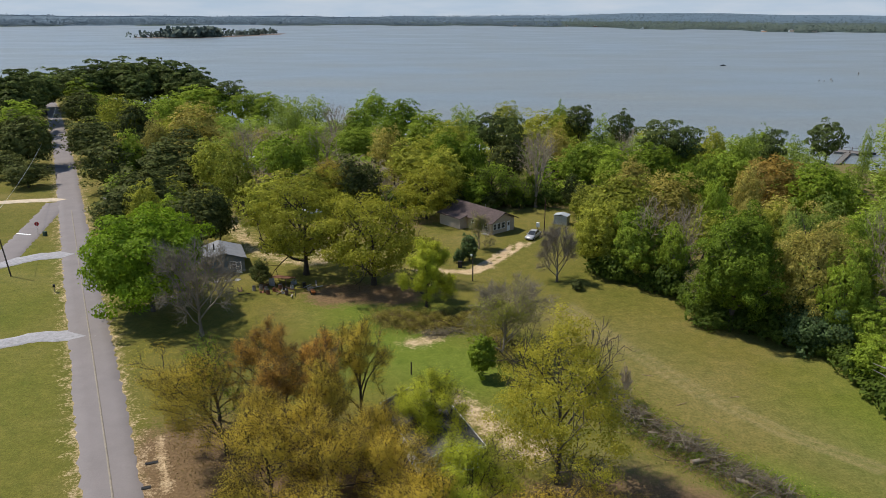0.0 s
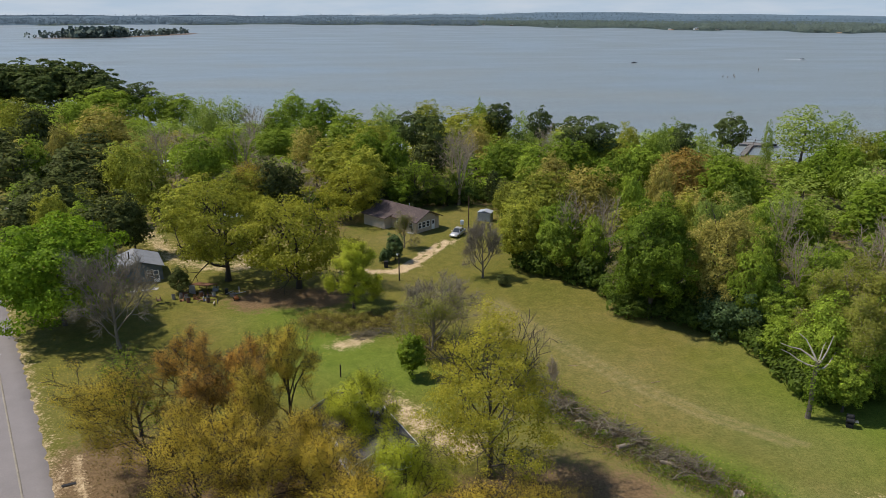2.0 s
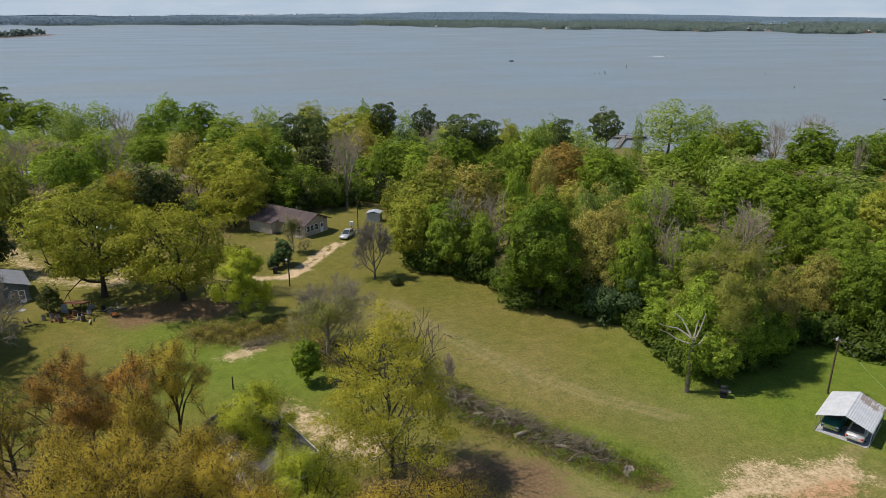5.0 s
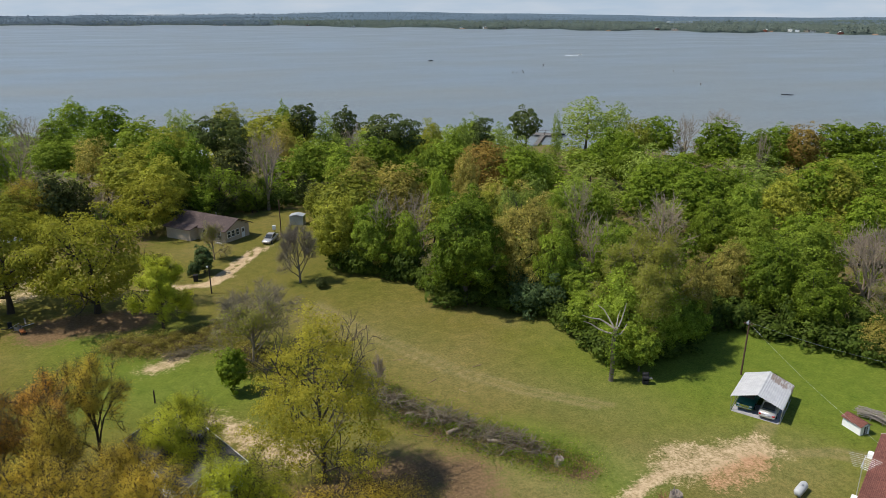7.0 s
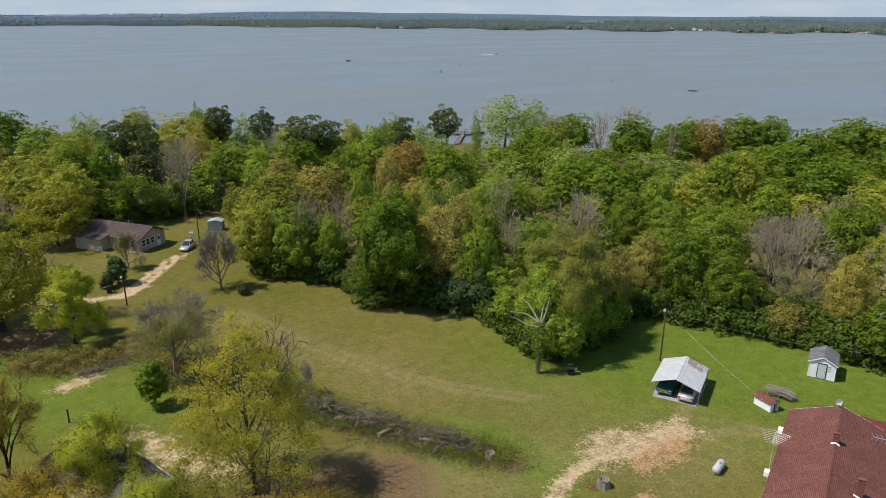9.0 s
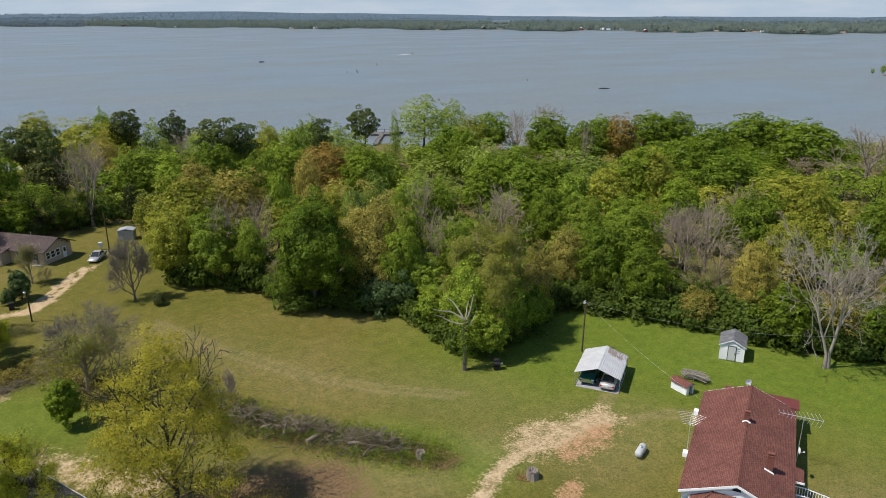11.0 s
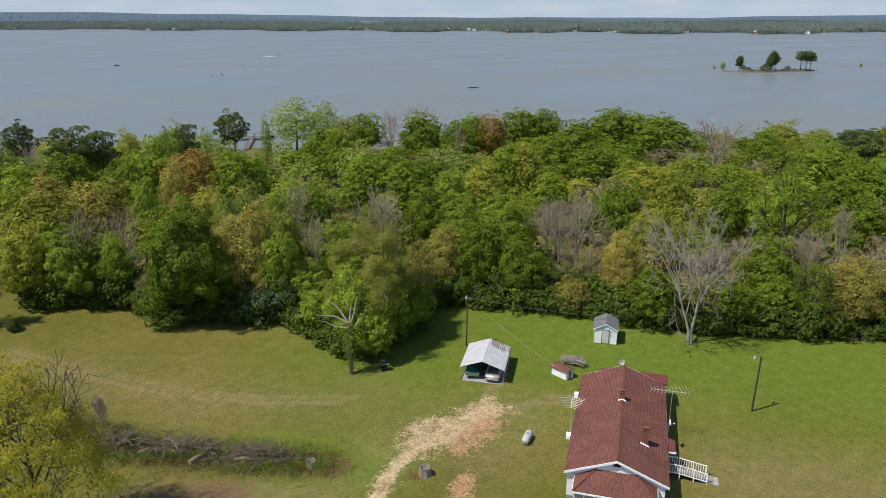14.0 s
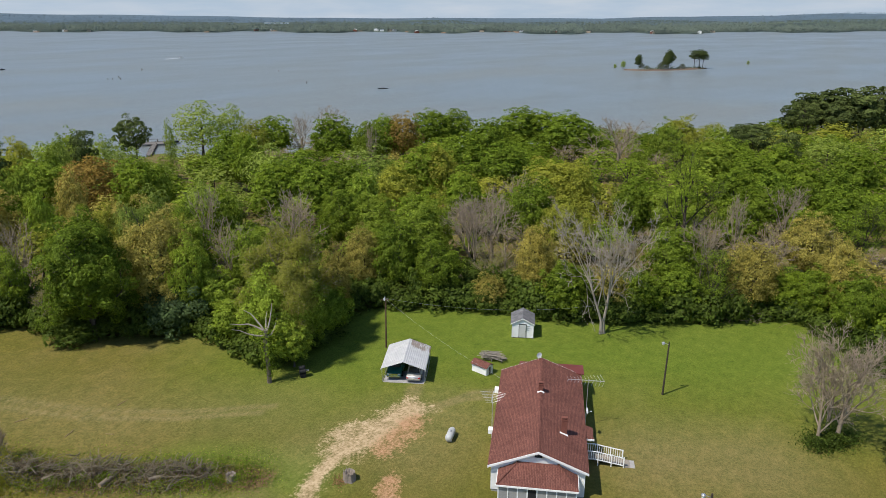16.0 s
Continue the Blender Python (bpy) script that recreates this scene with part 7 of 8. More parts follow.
def scrub(name, line, width, height, n, size, mat, seed, label, category="weeds"):
    """Low leafy weeds along a line."""
    rng = np.random.default_rng(seed)
    line = np.array(line)
    seg = np.linalg.norm(np.diff(line, axis=0), axis=1)
    cum = np.r_[0, np.cumsum(seg)] / seg.sum()
    t = rng.random(n)
    patch = rng.random(60)
    x = np.interp(t, cum, line[:, 0]) + rng.normal(0, width / 2.6, n)
    y = np.interp(t, cum, line[:, 1]) + rng.normal(0, width / 2.6, n)
    bushy = 0.5 + 0.5 * np.sin(x * 1.7 + seed) * np.sin(y * 1.9 + 2 * seed)
    keep = rng.random(n) < 0.25 + 0.75 * bushy
    x, y, bushy = x[keep], y[keep], bushy[keep]
    z = land(x, y) + 0.03 + height * (0.25 + 0.75 * bushy) * rng.random(len(x))
    c = np.stack([x, y, z], 1)
    nrm = unit(rng.normal(0, 0.6, c.shape) + [0, 0, 0.7])
    a = unit(np.cross(nrm, rng.normal(0, 1, c.shape)))
    b = np.cross(nrm, a)
    s = (size * rng.uniform(0.5, 1.5, len(c)))[:, None]
    V = np.stack([c - a * s, c + b * s * 0.9 + nrm * s * 0.2, c + a * s - b * s * 0.4], 1).reshape(-1, 3)
    return tagged(new(name, mesh_from(name, V, np.arange(len(V)).reshape(-1, 3), [mat])), label, category, kind="stuff")


BRUSH = [(16.8, 73.5), (18.2, 70.8), (20.3, 65.6), (24.2, 60.0), (28.0, 55.2), (31.0, 51.3)]
LOG_BARK = plain("sawn_log_bark", (0.20, 0.165, 0.125), 0.95, vary=0.4, scale=4, relief=0.4)
BRUSH_GREY = plain("dead_branch_grey", (0.2, 0.17, 0.115), 0.95, vary=0.5, scale=2, relief=0)
BRUSH_BROWN = plain("dead_twig_brown", (0.125, 0.085, 0.05), 0.95, vary=0.5, scale=2, relief=0)
tangle("brush_heap", BRUSH, 2.6, 2.0, 1500, BRUSH_GREY, 11, "row of dead grey branches heaped along the field", (0.8, 3.2), (0.015, 0.065))
tangle("brush_twigs", BRUSH, 2.8, 1.9, 3000, BRUSH_BROWN, 12, "fine brown dead twigs in the brush row", (0.4, 1.4), (0.008, 0.018))
scrub("brush_weeds", BRUSH + [(33.4, 48.3)], 4.0, 1.2, 40000, 0.075, LEAF["green"], 13, "green creepers and weeds over the brush row")
scrub("brush_dry_weeds", BRUSH + [(33.4, 48.3)], 3.4, 1.0, 14000, 0.065, LEAF["dry"], 14, "dry brown weeds round the brush row")
scrub("brush_olive_weeds", BRUSH + [(33.4, 48.3)], 4.0, 0.8, 12000, 0.065, LEAF["brown"], 15, "olive weeds round the brush row")
for x, y, turn, L, r in ((24.2, 57.8, 75, 1.2, 0.24), (27.4, 54.6, 120, 1.3, 0.2), (21.4, 62.6, 100, 1.1, 0.17)):
    lg = thing("cut_log", x, y, turn, "short sawn log with a pale cut end in the brush row", "log", group="sawn logs in the brush")
    part("log", rod((0, -L / 2, 0.6), (0.08, L / 2, 0.7), r, r * 0.92, 12), LOG_BARK, lg)
    for s, z in ((-1, 0.6), (1, 0.7)):
        part("cut_end", rod((0.04 + 0.04 * s, s * L / 2, z), (0.04 + 0.04 * s, s * (L / 2 + 0.02), z), r * 0.86, r * 0.86, 12), LOG_END, lg)
tangle("brush_heap", [(-2.5, 86.6), (0.5, 87.6), (3.5, 88.6)], 1.5, 0.9, 190, BRUSH_GREY, 16, "heap of dead branches beside a sandy mound")
tangle("brush_heap", [(5.5, 84.5), (9.5, 82.0)], 2.0, 1.4, 220, BRUSH_BROWN, 17, "fallen brown branches under bare trees")
SCRUB = [(-8.5, 92.5), (-4, 90.5), (1, 91.5), (5, 92)]
scrub("scrub_weeds", SCRUB, 3.6, 1.3, 13000, 0.09, LEAF["dry"], 18, "dry brown scrub under the small trees")
scrub("scrub_leaves", SCRUB, 4.0, 1.6, 22000, 0.10, LEAF["brown"], 19, "olive scrub under the small trees")
scrub("scrub_leaves", [(4, 92), (8, 84), (8, 78)], 3.6, 1.5, 14000, 0.10, LEAF["brown"], 20, "olive scrub under the bare trees")
scrub("leaf_litter", [(-26, 62), (-22, 57), (-18, 50), (-10, 48), (-4, 52)], 5.0, 0.12, 7000, 0.08, LEAF["dry"], 21, "fallen brown leaves under the near trees", "leaf litter")
scrub("dry_shrubs", [(11, 46), (16, 49.5), (19, 51.5)], 4.0, 0.9, 9000, 0.07, LEAF["dry"], 22, "low dry brown scrub below the oak")
scrub("bush_leaves", [(70.8, 8.4), (74.5, 6.0)], 2.2, 1.5, 7000, 0.10, LEAF["laurel"], 23, "leafy suckers round the foot of the bare tree")
tangle("fallen_branches", [(97, 27), (100, 21)], 2.4, 1.8, 60, BRUSH_GREY, 24, "pale fallen branches at the edge of the woods", (1.5, 4.0), (0.02, 0.07))
tangle("woodland_vines", [(26, 112), (37, 102), (40, 92), (50, 84), (60, 72), (72, 68), (80, 55), (86, 42), (95, 30), (103, 20)], 3.0, 5.0, 900, BRUSH_BROWN, 25, "brown vines and dead stems along the woods", (1.0, 3.0), (0.01, 0.03))

# the snag: a broken vine-covered trunk
snag_rng = np.random.default_rng(41)
snag = thing("dead_snag", 45.9, 61.5, 0, "broken dead trunk with pale stub branches and vines", "dead tree")
pts = np.array([(0, 0, -0.3), (0.1, 0.05, 2.2), (0.0, 0.2, 4.6), (0.15, 0.1, 6.6)])
chains = [(pts, np.array([0.3, 0.24, 0.24, 0.2]), 10)]
for dx, dy, dz, L in ((-0.7, 0.6, 0.5, 4.2), (0.8, -0.4, 0.8, 3.8), (-0.2, 0.1, 1.0, 3.6), (-0.9, 0.2, 0.25, 4.0), (0.7, 0.2, 0.35, 3.6), (0.5, 0.6, 0.9, 3.0)):
    d = unit(np.array([dx, dy, dz]))
    p = np.array([0.1, 0.1, snag_rng.uniform(5.6, 6.5)])
    ch = [p]
    for _ in range(4):
        d = unit(d + snag_rng.normal(0, 0.22, 3))
        ch.append(ch[-1] + d * L / 4)
    chains.append((np.array(ch), np.linspace(0.13, 0.03, 5), 6))
SNAG_WOOD = plain("snag_wood", (0.19, 0.155, 0.12), 0.95, vary=0.5, scale=3, relief=0.6, stretch=(1, 1, 0.25))
for k, chain in enumerate(chains):
    V, F = tubes([chain])
    sn = new("trunk" if k == 0 else "branch", mesh_from("trunk" if k == 0 else "branch", V, F, [SNAG_WOOD if k == 0 else BARK_PALE], smooth=True))
    sn.parent = snag
LV, LF = leaves(snag_rng, np.array([(0.2 * math.sin(k), 0.2 * math.cos(k), 1.2 + 0.25 * k) for k in range(22)]), 40, 0.5, 0.13)
vn = new("vine", mesh_from("vine", LV, LF, [LEAF["green"]]))
vn.parent = snag
vn["label"] = "green creeper on the trunk"

grill = thing("barrel_smoker", 49.2, 59.4, 30, "black barrel smoker on a stand with raised lid", "smoker")
grill.scale = (0.78, 0.78, 0.78)
part("barrel", lathe([(0.02, -0.5), (0.33, -0.48), (0.35, 0.48), (0.02, 0.5)], 18, "X", (0, 0, 0.95)), BLACK_METAL, grill)
part("firebox", box(-0.42, 0.42, -0.35, 0.35, 0.05, 0.6, 0.03), BLACK_METAL, grill)
for x in (-0.4, 0.4):
    for y in (-0.25, 0.25):
        part("leg", rod((x, y, -0.1), (x, y, 0.75), 0.03), BLACK_METAL, grill)
part("chimney_pipe", rod((0.3, 0, 1.2), (0.3, 0, 1.9), 0.06), BLACK_METAL, grill)
part("side_table", box(0.5, 0.95, -0.3, 0.3, 1.0, 1.05), STEEL, grill)
part("hood", lathe([(0.36, -0.45), (0.36, 0.45)], 10, "X", (0, 0.32, 1.4)), BLACK_METAL, grill)

fence_post = thing("fence_post", -3.8, 76.0, 0, "lone dark wooden fence post in the lawn", "post")
part("post", rod((0, 0, -0.3), (0.03, 0, 1.6), 0.09, 0.08), BARK_DARK, fence_post)
sap = tree_thing("bare", 771, 4.7, 1.0, "sapling")
tagged(stand(sap, 20.1, 69.6), "thin bare sapling growing in the brush row", "sapling")
for x, y, turn, L in ((26.5, 69.5, 60, 1.6), (29, 66, 140, 1.0), (33, 71, 75, 1.4), (24.5, 76, 100, 1.3)):
    br = thing("fallen_stick", x, y, turn, "pale bare stick lying in the mown grass", "stick", group="sticks in the field")
    part("stick", rod((0, -L / 2, 0.04), (0.1, L / 2, 0.06), 0.035, 0.02, 5), LOG_END, br)
    part("twig", rod((0.04, 0, 0.05), (0.35, 0.3, 0.07), 0.02, 0.01, 5), LOG_END, br)

# junk by the cabin
JUNK_MATS = [RUBBISH, WOOD_GREY, BLACK_METAL, WOOD_BROWN, RUBBISH, TIN, WOOD_BROWN]
rng = np.random.default_rng(55)
lean_to = thing("scrap_lean_to", -25.6, 105.6, 20, "collapsed scrap lean-to with rusty roof boards", "lean-to")
part("roof_board", slab([(-1.8, -1.2, 1.5), (1.6, -1.3, 1.7), (1.8, 1.4, 1.0), (-1.6, 1.5, 0.9)], 0.08), RUBBISH, lean_to)
for x, y, z in ((-1.6, -1.0, 1.4), (1.4, -1.1, 1.55), (1.6, 1.2, 0.9), (-1.4, 1.3, 0.8)):
    part("post", rod((x, y, -0.2), (x, y, z), 0.06), WOOD_BROWN, lean_to)
part("side_sheet", slab([(-1.7, -1.15, 1.4), (-0.6, -1.2, 1.45), (-0.6, -1.15, 0.1), (-1.7, -1.1, 0.1)], 0.05), TIN, lean_to)
for k in range(34):
    x, y = -25.2 + rng.normal(0, 2.6), 103.4 + rng.normal(0, 1.0)
    kind = k % 4
    mat = JUNK_MATS[int(rng.integers(len(JUNK_MATS)))]
    nm, lab = (("scrap_board", "weathered scrap board in the junk heap"), ("scrap_barrel", "dented old drum in the junk heap"), ("scrap_crate", "broken crate in the junk heap"), ("scrap_pipe", "length of old pipe in the junk heap"))[kind]
    j = thing(nm, x, y, rng.uniform(0, 360), lab, "scrap", group="junk heap")
    if kind == 0:
        part("board", slab([(-0.9, -0.1, 0.1), (0.9, -0.12, 0.35), (0.9, 0.1, 0.35), (-0.9, 0.1, 0.1)], 0.05), mat, j)
    elif kind == 1:
        part("drum", lathe([(0.27, -0.05), (0.28, 0.25), (0.29, 0.28), (0.28, 0.31), (0.27, 0.75)], 14), mat, j)
        part("lid", lathe([(0.28, 0.75), (0.28, 0.79)], 14), BLACK_METAL, j)
    elif kind == 2:
        for z in (0.05, 0.25, 0.45):
            part("slat", box(-0.4, 0.4, -0.3, -0.26, z, z + 0.14), mat, j)
            part("slat", box(-0.4, 0.4, 0.26, 0.3, z, z + 0.14), mat, j)
        part("base", box(-0.4, 0.4, -0.3, 0.3, -0.02, 0.04), mat, j)
    else:
        part("pipe", rod((-0.9, 0, 0.08), (0.9, 0, 0.2), 0.05), mat, j)
mower = thing("garden_cart", -20.0, 101.7, 70, "small orange garden cart standing on the grass", "garden cart")
part("tray", box(-0.55, 0.55, -0.3, 0.3, 0.25, 0.5, 0.03), plain("orange_cart_paint", (0.45, 0.16, 0.05), 0.6), mower)
part("handle", rod((-0.5, 0, 0.4), (-0.9, 0, 0.9), 0.03), BLACK_METAL, mower)
for x in (-0.4, 0.4):
    for s in (-0.34, 0.34):
        part("wheel", lathe([(0.14, -0.05), (0.16, 0.0), (0.14, 0.05)], 12, "Y", (x, s, 0.15)), RUBBER, mower)
for x, y, w in ((-36.5, 107.2, 1.1), (-34.9, 107.6, 1.0), (-33.4, 107.9, 0.9)):
    sl = thing("stepping_slab", x, y, 15, "pale broken concrete slab before the cabin", "slab", group="slabs before the cabin")
    part("slab", box(-w / 2, w / 2, -0.45, 0.45, -0.05, 0.07, 0.02), CONCRETE, sl)
trash = thing("rubbish_bin", 2.9, 114.0, 0, "dark wheeled rubbish bin by the drive", "bin")
part("bin", box(-0.35, 0.35, -0.35, 0.35, 0.02, 1.0, 0.04), BLACK_METAL, trash)
part("lid", box(-0.38, 0.38, -0.38, 0.38, 1.0, 1.08, 0.02), BLACK_METAL, trash)
van = car(-28.5, 148.4, 120, TRIM, "white car parked among the trees")

# ---- the lake: dock, snags, boats, islands, the far shore ----
DOCK_WOOD = plain("weathered_dock_wood", (0.17, 0.155, 0.14), 0.9, vary=0.4, scale=2)
dock = thing("boat_dock", 129.4, 229.8, 36, "grey wooden boat dock with a small pontoon boat shelter", "dock", z=LAKE)
for k in range(46):
    part("plank", box(-0.9, 0.9, k * 0.5 - 1.0, k * 0.5 - 0.56, 0.65, 0.72), DOCK_WOOD, dock)
for k in range(8):
    for s in (-0.85, 0.85):
        part("pile", rod((s, k * 3.1, -4.0), (s, k * 3.1, 0.95), 0.11), WOOD_BROWN, dock)
part("platform", box(-5, 6, 22, 28, 0.62, 0.76), DOCK_WOOD, dock)
for x in (-4.8, 0.5, 5.8):
    for y in (22.2, 27.8):
        part("pile", rod((x, y, -4.0), (x, y, 1.9), 0.12), WOOD_BROWN, dock)
part("rail", bmesh_add(box(-5, 6, 21.95, 22.05, 1.55, 1.65), box(-5, 6, 27.95, 28.05, 1.55, 1.65)), DOCK_WOOD, dock)
pontoon = thing("pontoon_boat", 148.5, 246.0, 80, "dark pontoon boat moored at the dock", "boat", z=LAKE)
for s in (-0.9, 0.9):
    part("float", rod((s, -3.4, 0.1), (s, 3.4, 0.1), 0.32), STEEL, pontoon)
part("deck", box(-1.25, 1.25, -3.2, 3.2, 0.4, 0.5), WOOD_GREY, pontoon)
part("cover", box(-1.2, 1.2, -2.9, 2.4, 0.5, 1.15, 0.15), BLACK_METAL, pontoon)
part("canopy_frame", rod((-1.1, 0, 0.5), (-1.1, 0.6, 2.2), 0.04), STEEL, pontoon)
for x, y, h in ((273.2, 528.3, 2.4), (276.9, 528.4, 2.0), (286.6, 537.6, 2.6), (280.4, 523.9, 2.6), (329.0, 577.8, 4.6), (346, 392, 2.2), (404, 492, 2.0)):
    s = tree_thing("dead", int(x), h, 0.8, "drowned_snag", thin=0.12, twigs=False)
    s.matrix_basis = pose(x, y, LAKE)
    tagged(s, "dark dead tree stub standing in the lake", "snag", "snags in the lake")


def small_boat(x, y, turn, label, mat, wake=0.0):
    b = thing("motor_boat", x, y, turn, label, "boat", z=LAKE)
    bm = bmesh.new()
    rings = []
    for yy, w, lo in ((-2.8, 0.95, -0.1), (0, 1.05, -0.15), (1.8, 0.8, 0.0), (3.0, 0.08, 0.4)):
        rings.append([bm.verts.new(p) for p in ((-w, yy, 0.75), (-w * 0.7, yy, lo), (w * 0.7, yy, lo), (w, yy, 0.75))])
    for a, c in zip(rings, rings[1:]):
        for i in range(4):
            bm.faces.new((a[i], a[(i + 1) % 4], c[(i + 1) % 4], c[i]))
    bm.faces.new(rings[0])
    bm.faces.new(rings[-1])
    part("hull", bm, mat, b)
    part("console", box(-0.5, 0.5, -0.5, 0.4, 0.7, 1.35, 0.05), BLACK_METAL, b)
    part("outboard_motor", box(-0.25, 0.25, -3.2, -2.8, 0.2, 1.2, 0.05), BLACK_METAL, b)
    if wake:
        foam = new("wake", mesh_from("wake", [(-1.2, -2.5, 0.05), (1.2, -2.5, 0.05), (2.4, -wake, 0.04), (-2.4, -wake, 0.04)], [(0, 1, 2, 3)], [plain("white_foam", (0.8, 0.82, 0.84), 0.7, vary=0.2)]))
        foam.parent = b
    return b


small_boat(468, 736, 84, "white motor boat running across the lake", TRIM, 22)
small_boat(353.9, 325.6, 135, "low dark fishing boat on the lake", BLACK_METAL).scale = (0.8, 1.1, 0.55)
small_boat(268, 700, 70, "low dark fishing boat far out on the lake", BLACK_METAL)


def islet(name, line, width, trees, seed, label):
    rng = np.random.default_rng(seed)
    line = np.array(line, float)
    bm = bmesh.new()
    d = np.gradient(line, axis=0)
    d = d / np.linalg.norm(d, axis=1)[:, None]
    rows = []
    for k, (p, dd) in enumerate(zip(line, d)):
        w = width * (0.35 if k in (0, len(line) - 1) else rng.uniform(0.8, 1.2))
        row = []
        for t in np.linspace(-1, 1, 7):
            q = p + np.array([dd[1], -dd[0]]) * t * w
            row.append(bm.verts.new((q[0], q[1], LAKE - 0.5 + 1.5 * (1 - t * t))))
        rows.append(row)
    for a, b in zip(rows, rows[1:]):
        for i in range(6):
            bm.faces.new((a[i], a[i + 1], b[i + 1], b[i]))
    me = bpy.data.meshes.new(name)
    bmesh.ops.recalc_face_normals(bm, faces=bm.faces)
    bm.to_mesh(me)
    bm.free()
    me.materials.append(BANK)
    return tagged(new(name, me), label, "island", kind="structure")


BANK = plain("reddish_shore_bank", (0.17, 0.12, 0.085), 0.95, vary=0.5, scale=0.3)
islet("islet", [(606, 270), (612, 256), (622, 246), (636, 236), (652, 228), (668, 219)], 6, 0, 61, "small low islet of red earth in the lake")
rng = np.random.default_rng(62)
for kind, x, y, h, R in (("pinewood", 613, 260, 13, 3), ("cedar", 614, 257, 6, 3), ("cedar", 616, 253, 4, 2.2), ("cedar", 645, 232, 4.5, 3), ("cedar", 627, 241, 11, 3.5), ("pinewood", 631, 239.5, 17, 4), ("pinewood", 629, 240.5, 13, 3.5), ("pine", 634, 238.5, 14, 4), ("cedar", 624, 244, 6, 3), ("pine", 657, 226, 16, 5), ("pine", 662, 223, 17, 6), ("pine", 665, 221, 15, 5)):
    plant(kind, x, y, h, R, rng, "islet trees")
for ob in [o for o in bpy.data.objects if o.parent is None and o.type == "EMPTY" and 590 < o.location.x < 690 and 200 < o.location.y < 290]:
    ob.location.z = LAKE + 0.6
for x, y, h in ((618, 284, 4.5), (622, 278, 7.5), (742, 203, 4.5)):
    t = plant("light", x, y, h, h * 0.32, rng, "islet trees")
    t.location.z = LAKE - 0.2
for ob, h0, R0, used in STOCK.values():
    if not used:
        for piece in list(ob.children):
            bpy.data.objects.remove(piece)
        bpy.data.objects.remove(ob)
scrub("islet_weeds", [(612, 256), (636, 237), (655, 227), (664, 222)], 5, 3.0, 900, 0.7, LEAF["cedar"], 63, "green undergrowth on the islet").location.z = LAKE - 0.2 - float(land(636, 237))
islet("island", [(-404, 1856), (-425, 1780), (-450, 1690), (-480, 1600), (-520, 1545), (-580, 1530), (-640, 1545)], 40, 0, 64, "long low wooded island in the lake")


def far_band(name, n, seed, r_of, az_lim, size, mat, label, kind="stuff", tall=1.0):
    """Woods so far off that each tree is a few crossed sprays."""
    rng = np.random.default_rng(seed)
    az = rng.uniform(*az_lim, n)
    r = r_of(az, rng, n)
    x, y = r * np.sin(np.radians(az)), r * np.cos(np.radians(az))
    z = np.maximum(land(x, y), LAKE)
    h = size * rng.uniform(0.6, 1.35, n) * tall
    k = 12
    c = np.repeat(np.stack([x, y, z], 1), k, axis=0)
    hh = np.repeat(h, k)
    c[:, 2] += hh * rng.uniform(0.15, 0.9, n * k)
    c[:, :2] += rng.normal(0, size * 0.25, (n * k, 2))
    nrm = unit(rng.normal(0, 0.3, c.shape) + [0, 0, 0.7] - unit(c) * 0.6)
    a = unit(np.cross(nrm, rng.normal(0, 1, c.shape)))
    b = np.cross(nrm, a)
    s = (hh * rng.uniform(0.09, 0.2, n * k))[:, None]
    V = np.stack([c - a * s, c - b * s * 0.8, c + a * s, c + b * s * 0.8], 1).reshape(-1, 3)
    me = mesh_from(name, V, np.arange(len(V)).reshape(-1, 4), [mat])
    return tagged(new(name, me), label, "woods", kind=kind)


# distance haze is painted into both leaf colours, bluer in the second
FAR_LEAF = plain("far_shore_woods_haze_green", (0.105, 0.132, 0.106), 0.95, vary=0.4, scale=0.012, relief=0)
HAZY_LEAF = plain("distant_woods_haze_blue", (0.108, 0.146, 0.172), 0.95, vary=0.3, scale=0.006, relief=0)


def far_edge(az):
    return np.interp(az, FAR_AZ, FAR_R) + 90 * np.sin(az * 0.7) + 40 * np.sin(az * 2.1)


# the more distant western shore gets the bluer haze colour
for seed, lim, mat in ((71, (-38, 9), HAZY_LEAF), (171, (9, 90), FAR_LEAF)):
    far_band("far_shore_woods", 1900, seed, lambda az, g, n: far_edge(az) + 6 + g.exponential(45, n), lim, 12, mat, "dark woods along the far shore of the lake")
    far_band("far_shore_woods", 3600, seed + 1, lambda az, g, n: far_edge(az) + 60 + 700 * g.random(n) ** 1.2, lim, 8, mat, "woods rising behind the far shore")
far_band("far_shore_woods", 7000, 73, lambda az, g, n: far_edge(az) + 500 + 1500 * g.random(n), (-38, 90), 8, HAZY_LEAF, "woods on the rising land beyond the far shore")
rng = np.random.default_rng(74)
line = np.array([(-404, 1856), (-425, 1780), (-450, 1690), (-480, 1600), (-520, 1545), (-580, 1530), (-640, 1545)], float)


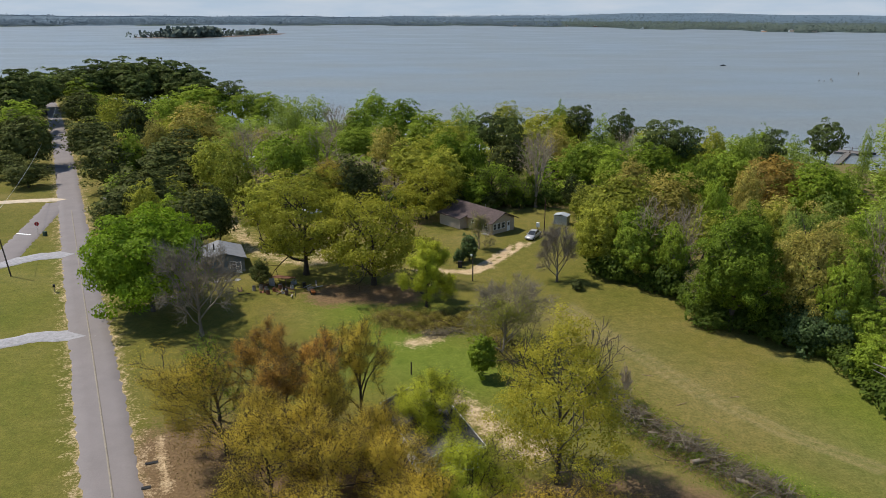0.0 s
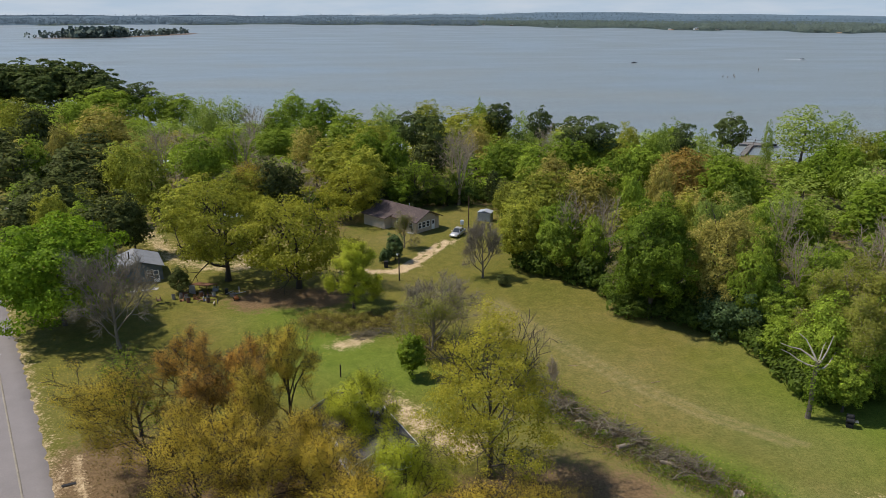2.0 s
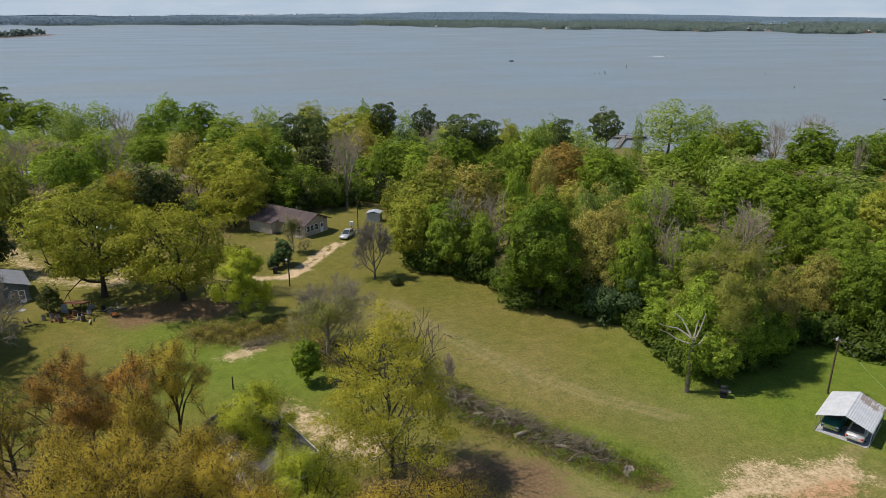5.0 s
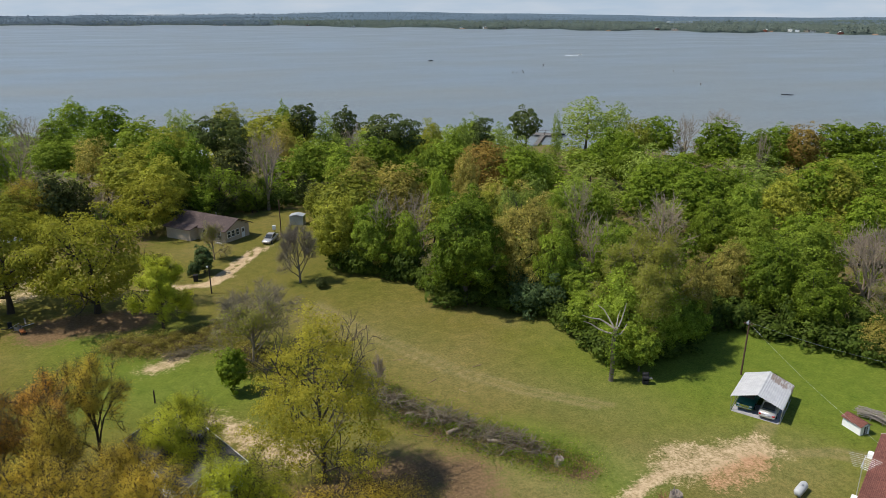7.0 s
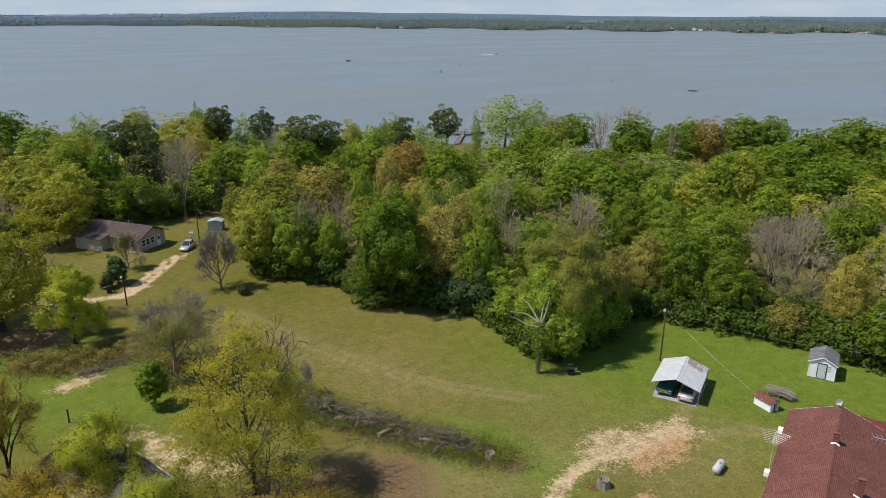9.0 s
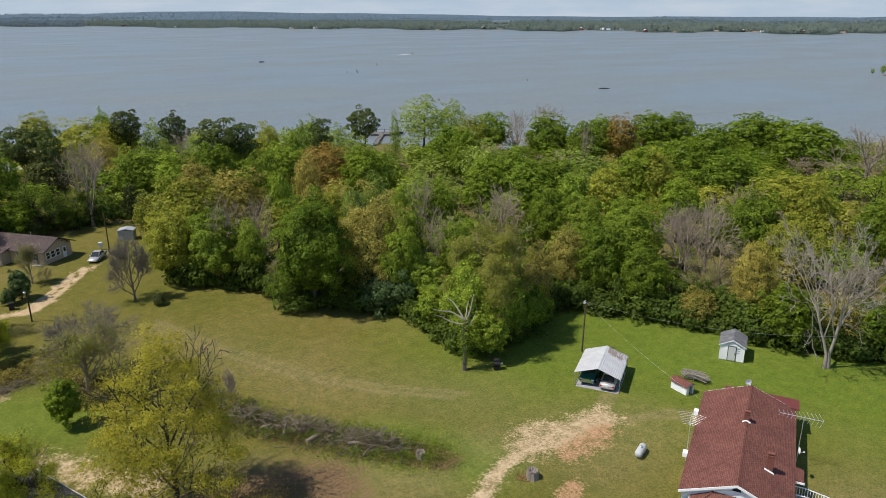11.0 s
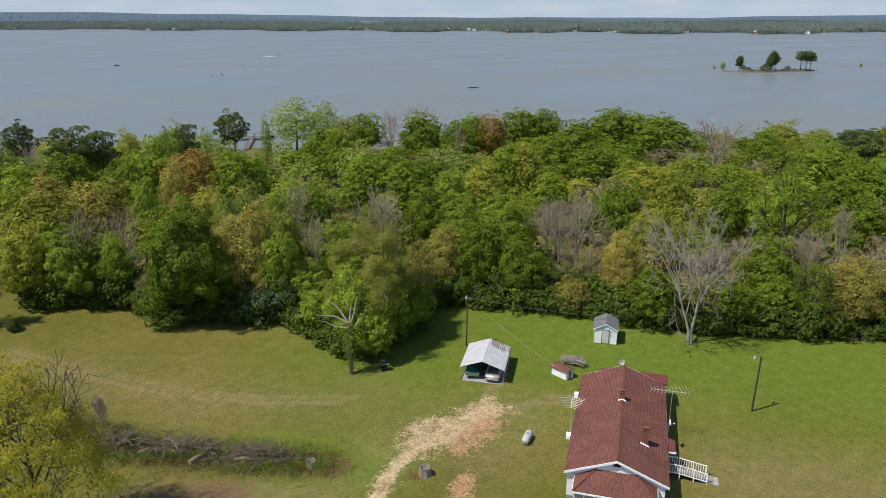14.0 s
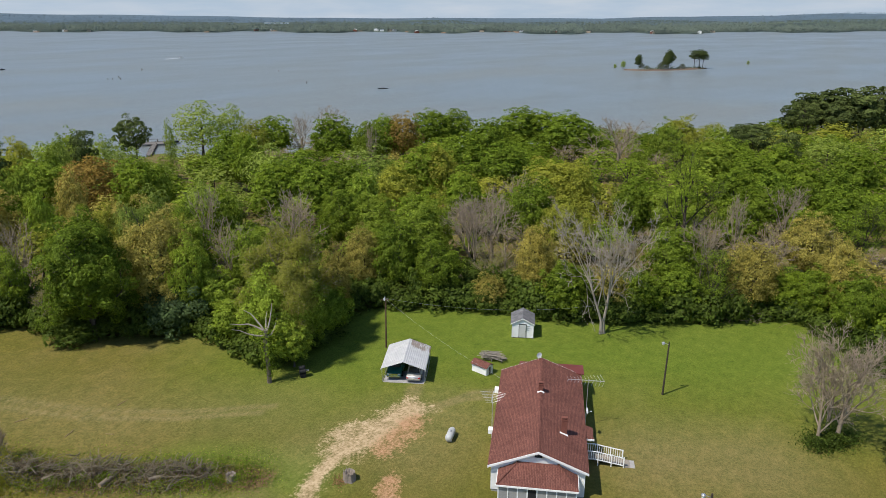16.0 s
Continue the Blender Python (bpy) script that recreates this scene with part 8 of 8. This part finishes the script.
for seed, n, size, ta, tb in ((81, 170, 13, 0.1, 0.95), (82, 160, 20, 0.52, 0.8)):
    g = np.random.default_rng(seed)
    t = g.uniform(ta, tb, n) * (len(line) - 1)
    x = np.interp(t, np.arange(len(line)), line[:, 0]) + g.normal(0, 10, n)
    y = np.interp(t, np.arange(len(line)), line[:, 1]) + g.normal(0, 10, n)
    k = 9
    c = np.repeat(np.stack([x, y, np.full(n, LAKE)], 1), k, axis=0)
    hh = np.repeat(size * g.uniform(0.6, 1.2, n), k)
    c[:, 2] += hh * g.uniform(0.15, 0.9, n * k)
    c[:, :2] += g.normal(0, size * 0.2, (n * k, 2))
    nrm = unit(g.normal(0, 0.6, c.shape) + [0, -0.5, 0.5])
    a = unit(np.cross(nrm, g.normal(0, 1, c.shape)))
    b = np.cross(nrm, a)
    s = (hh * g.uniform(0.14, 0.3, n * k))[:, None]
    V = np.stack([c - a * s, c - b * s * 0.8, c + a * s, c + b * s * 0.8], 1).reshape(-1, 3)
    # the island takes the same haze-greyed green as the far shore
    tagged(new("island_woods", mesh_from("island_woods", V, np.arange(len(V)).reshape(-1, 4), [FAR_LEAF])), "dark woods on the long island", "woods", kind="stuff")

# houses and the long white greenhouse on the far shore
rng = np.random.default_rng(91)
for k in range(26):
    az = rng.uniform(5, 76)
    r = float(far_edge(az)) + rng.uniform(4, 30)
    x, y = r * math.sin(radians(az)), r * math.cos(radians(az))
    w, d, h = rng.uniform(7, 13), rng.uniform(6, 9), rng.uniform(3, 5)
    z = max(float(land(x, y)), LAKE + 0.3)
    hs = thing("lake_house", x, y, az + rng.uniform(-25, 25), "small pale house on the far shore", "house", z=z, group="houses on the far shore")
    part("wall", box(-w / 2, w / 2, -d / 2, d / 2, -1.0, h), (TRIM, BEIGE, BRICK)[k % 3], hs)
    part("roof", gable_roof(-w / 2 - 0.4, w / 2 + 0.4, -d / 2 - 0.4, d / 2 + 0.4, h, h + 2.2, 0.2), (TIN, BROWN_ROOF, TRIM)[k % 3], hs)
gh_az, gh_r = 39.5, 2520.0
gx0, gy0 = gh_r * math.sin(radians(gh_az)), gh_r * math.cos(radians(gh_az))
gh = thing("greenhouse", gx0, gy0, gh_az, "long white greenhouse beyond the far shore", "greenhouse", z=10.5)
part("terrace", slab([(-70, -26, -3.5), (70, -26, -3.5), (52, 12, -0.9), (-52, 12, -0.9)], 9.0), HAZY_GROUND, gh, "green earth terrace")
part("wall", box(-40, 40, -6, 6, -1.6, 3.2), TRIM, gh)
part("roof", gable_roof(-41, 41, -7, 7, 3.2, 5.2, 0.3), TRIM, gh)
for k in range(9):
    az = rng.uniform(12, 60)
    r = float(far_edge(az)) + 3
    x, y = r * math.sin(radians(az)), r * math.cos(radians(az))
    bk = thing("shore_bank", x, y, az, "bare orange earth bank on the far shore", "bank", z=LAKE, group="banks on the far shore")
    L = rng.uniform(8, 24)
    part("bank_face", slab([(-L / 2, -2, 0.4), (L / 2, -2, 0.4), (L / 2.6, 3, 2.6), (-L / 2.4, 3, 2.2)], 2.0), plain("orange_clay_bank", (0.33, 0.21, 0.14), 0.95, vary=0.4, scale=0.2), bk)
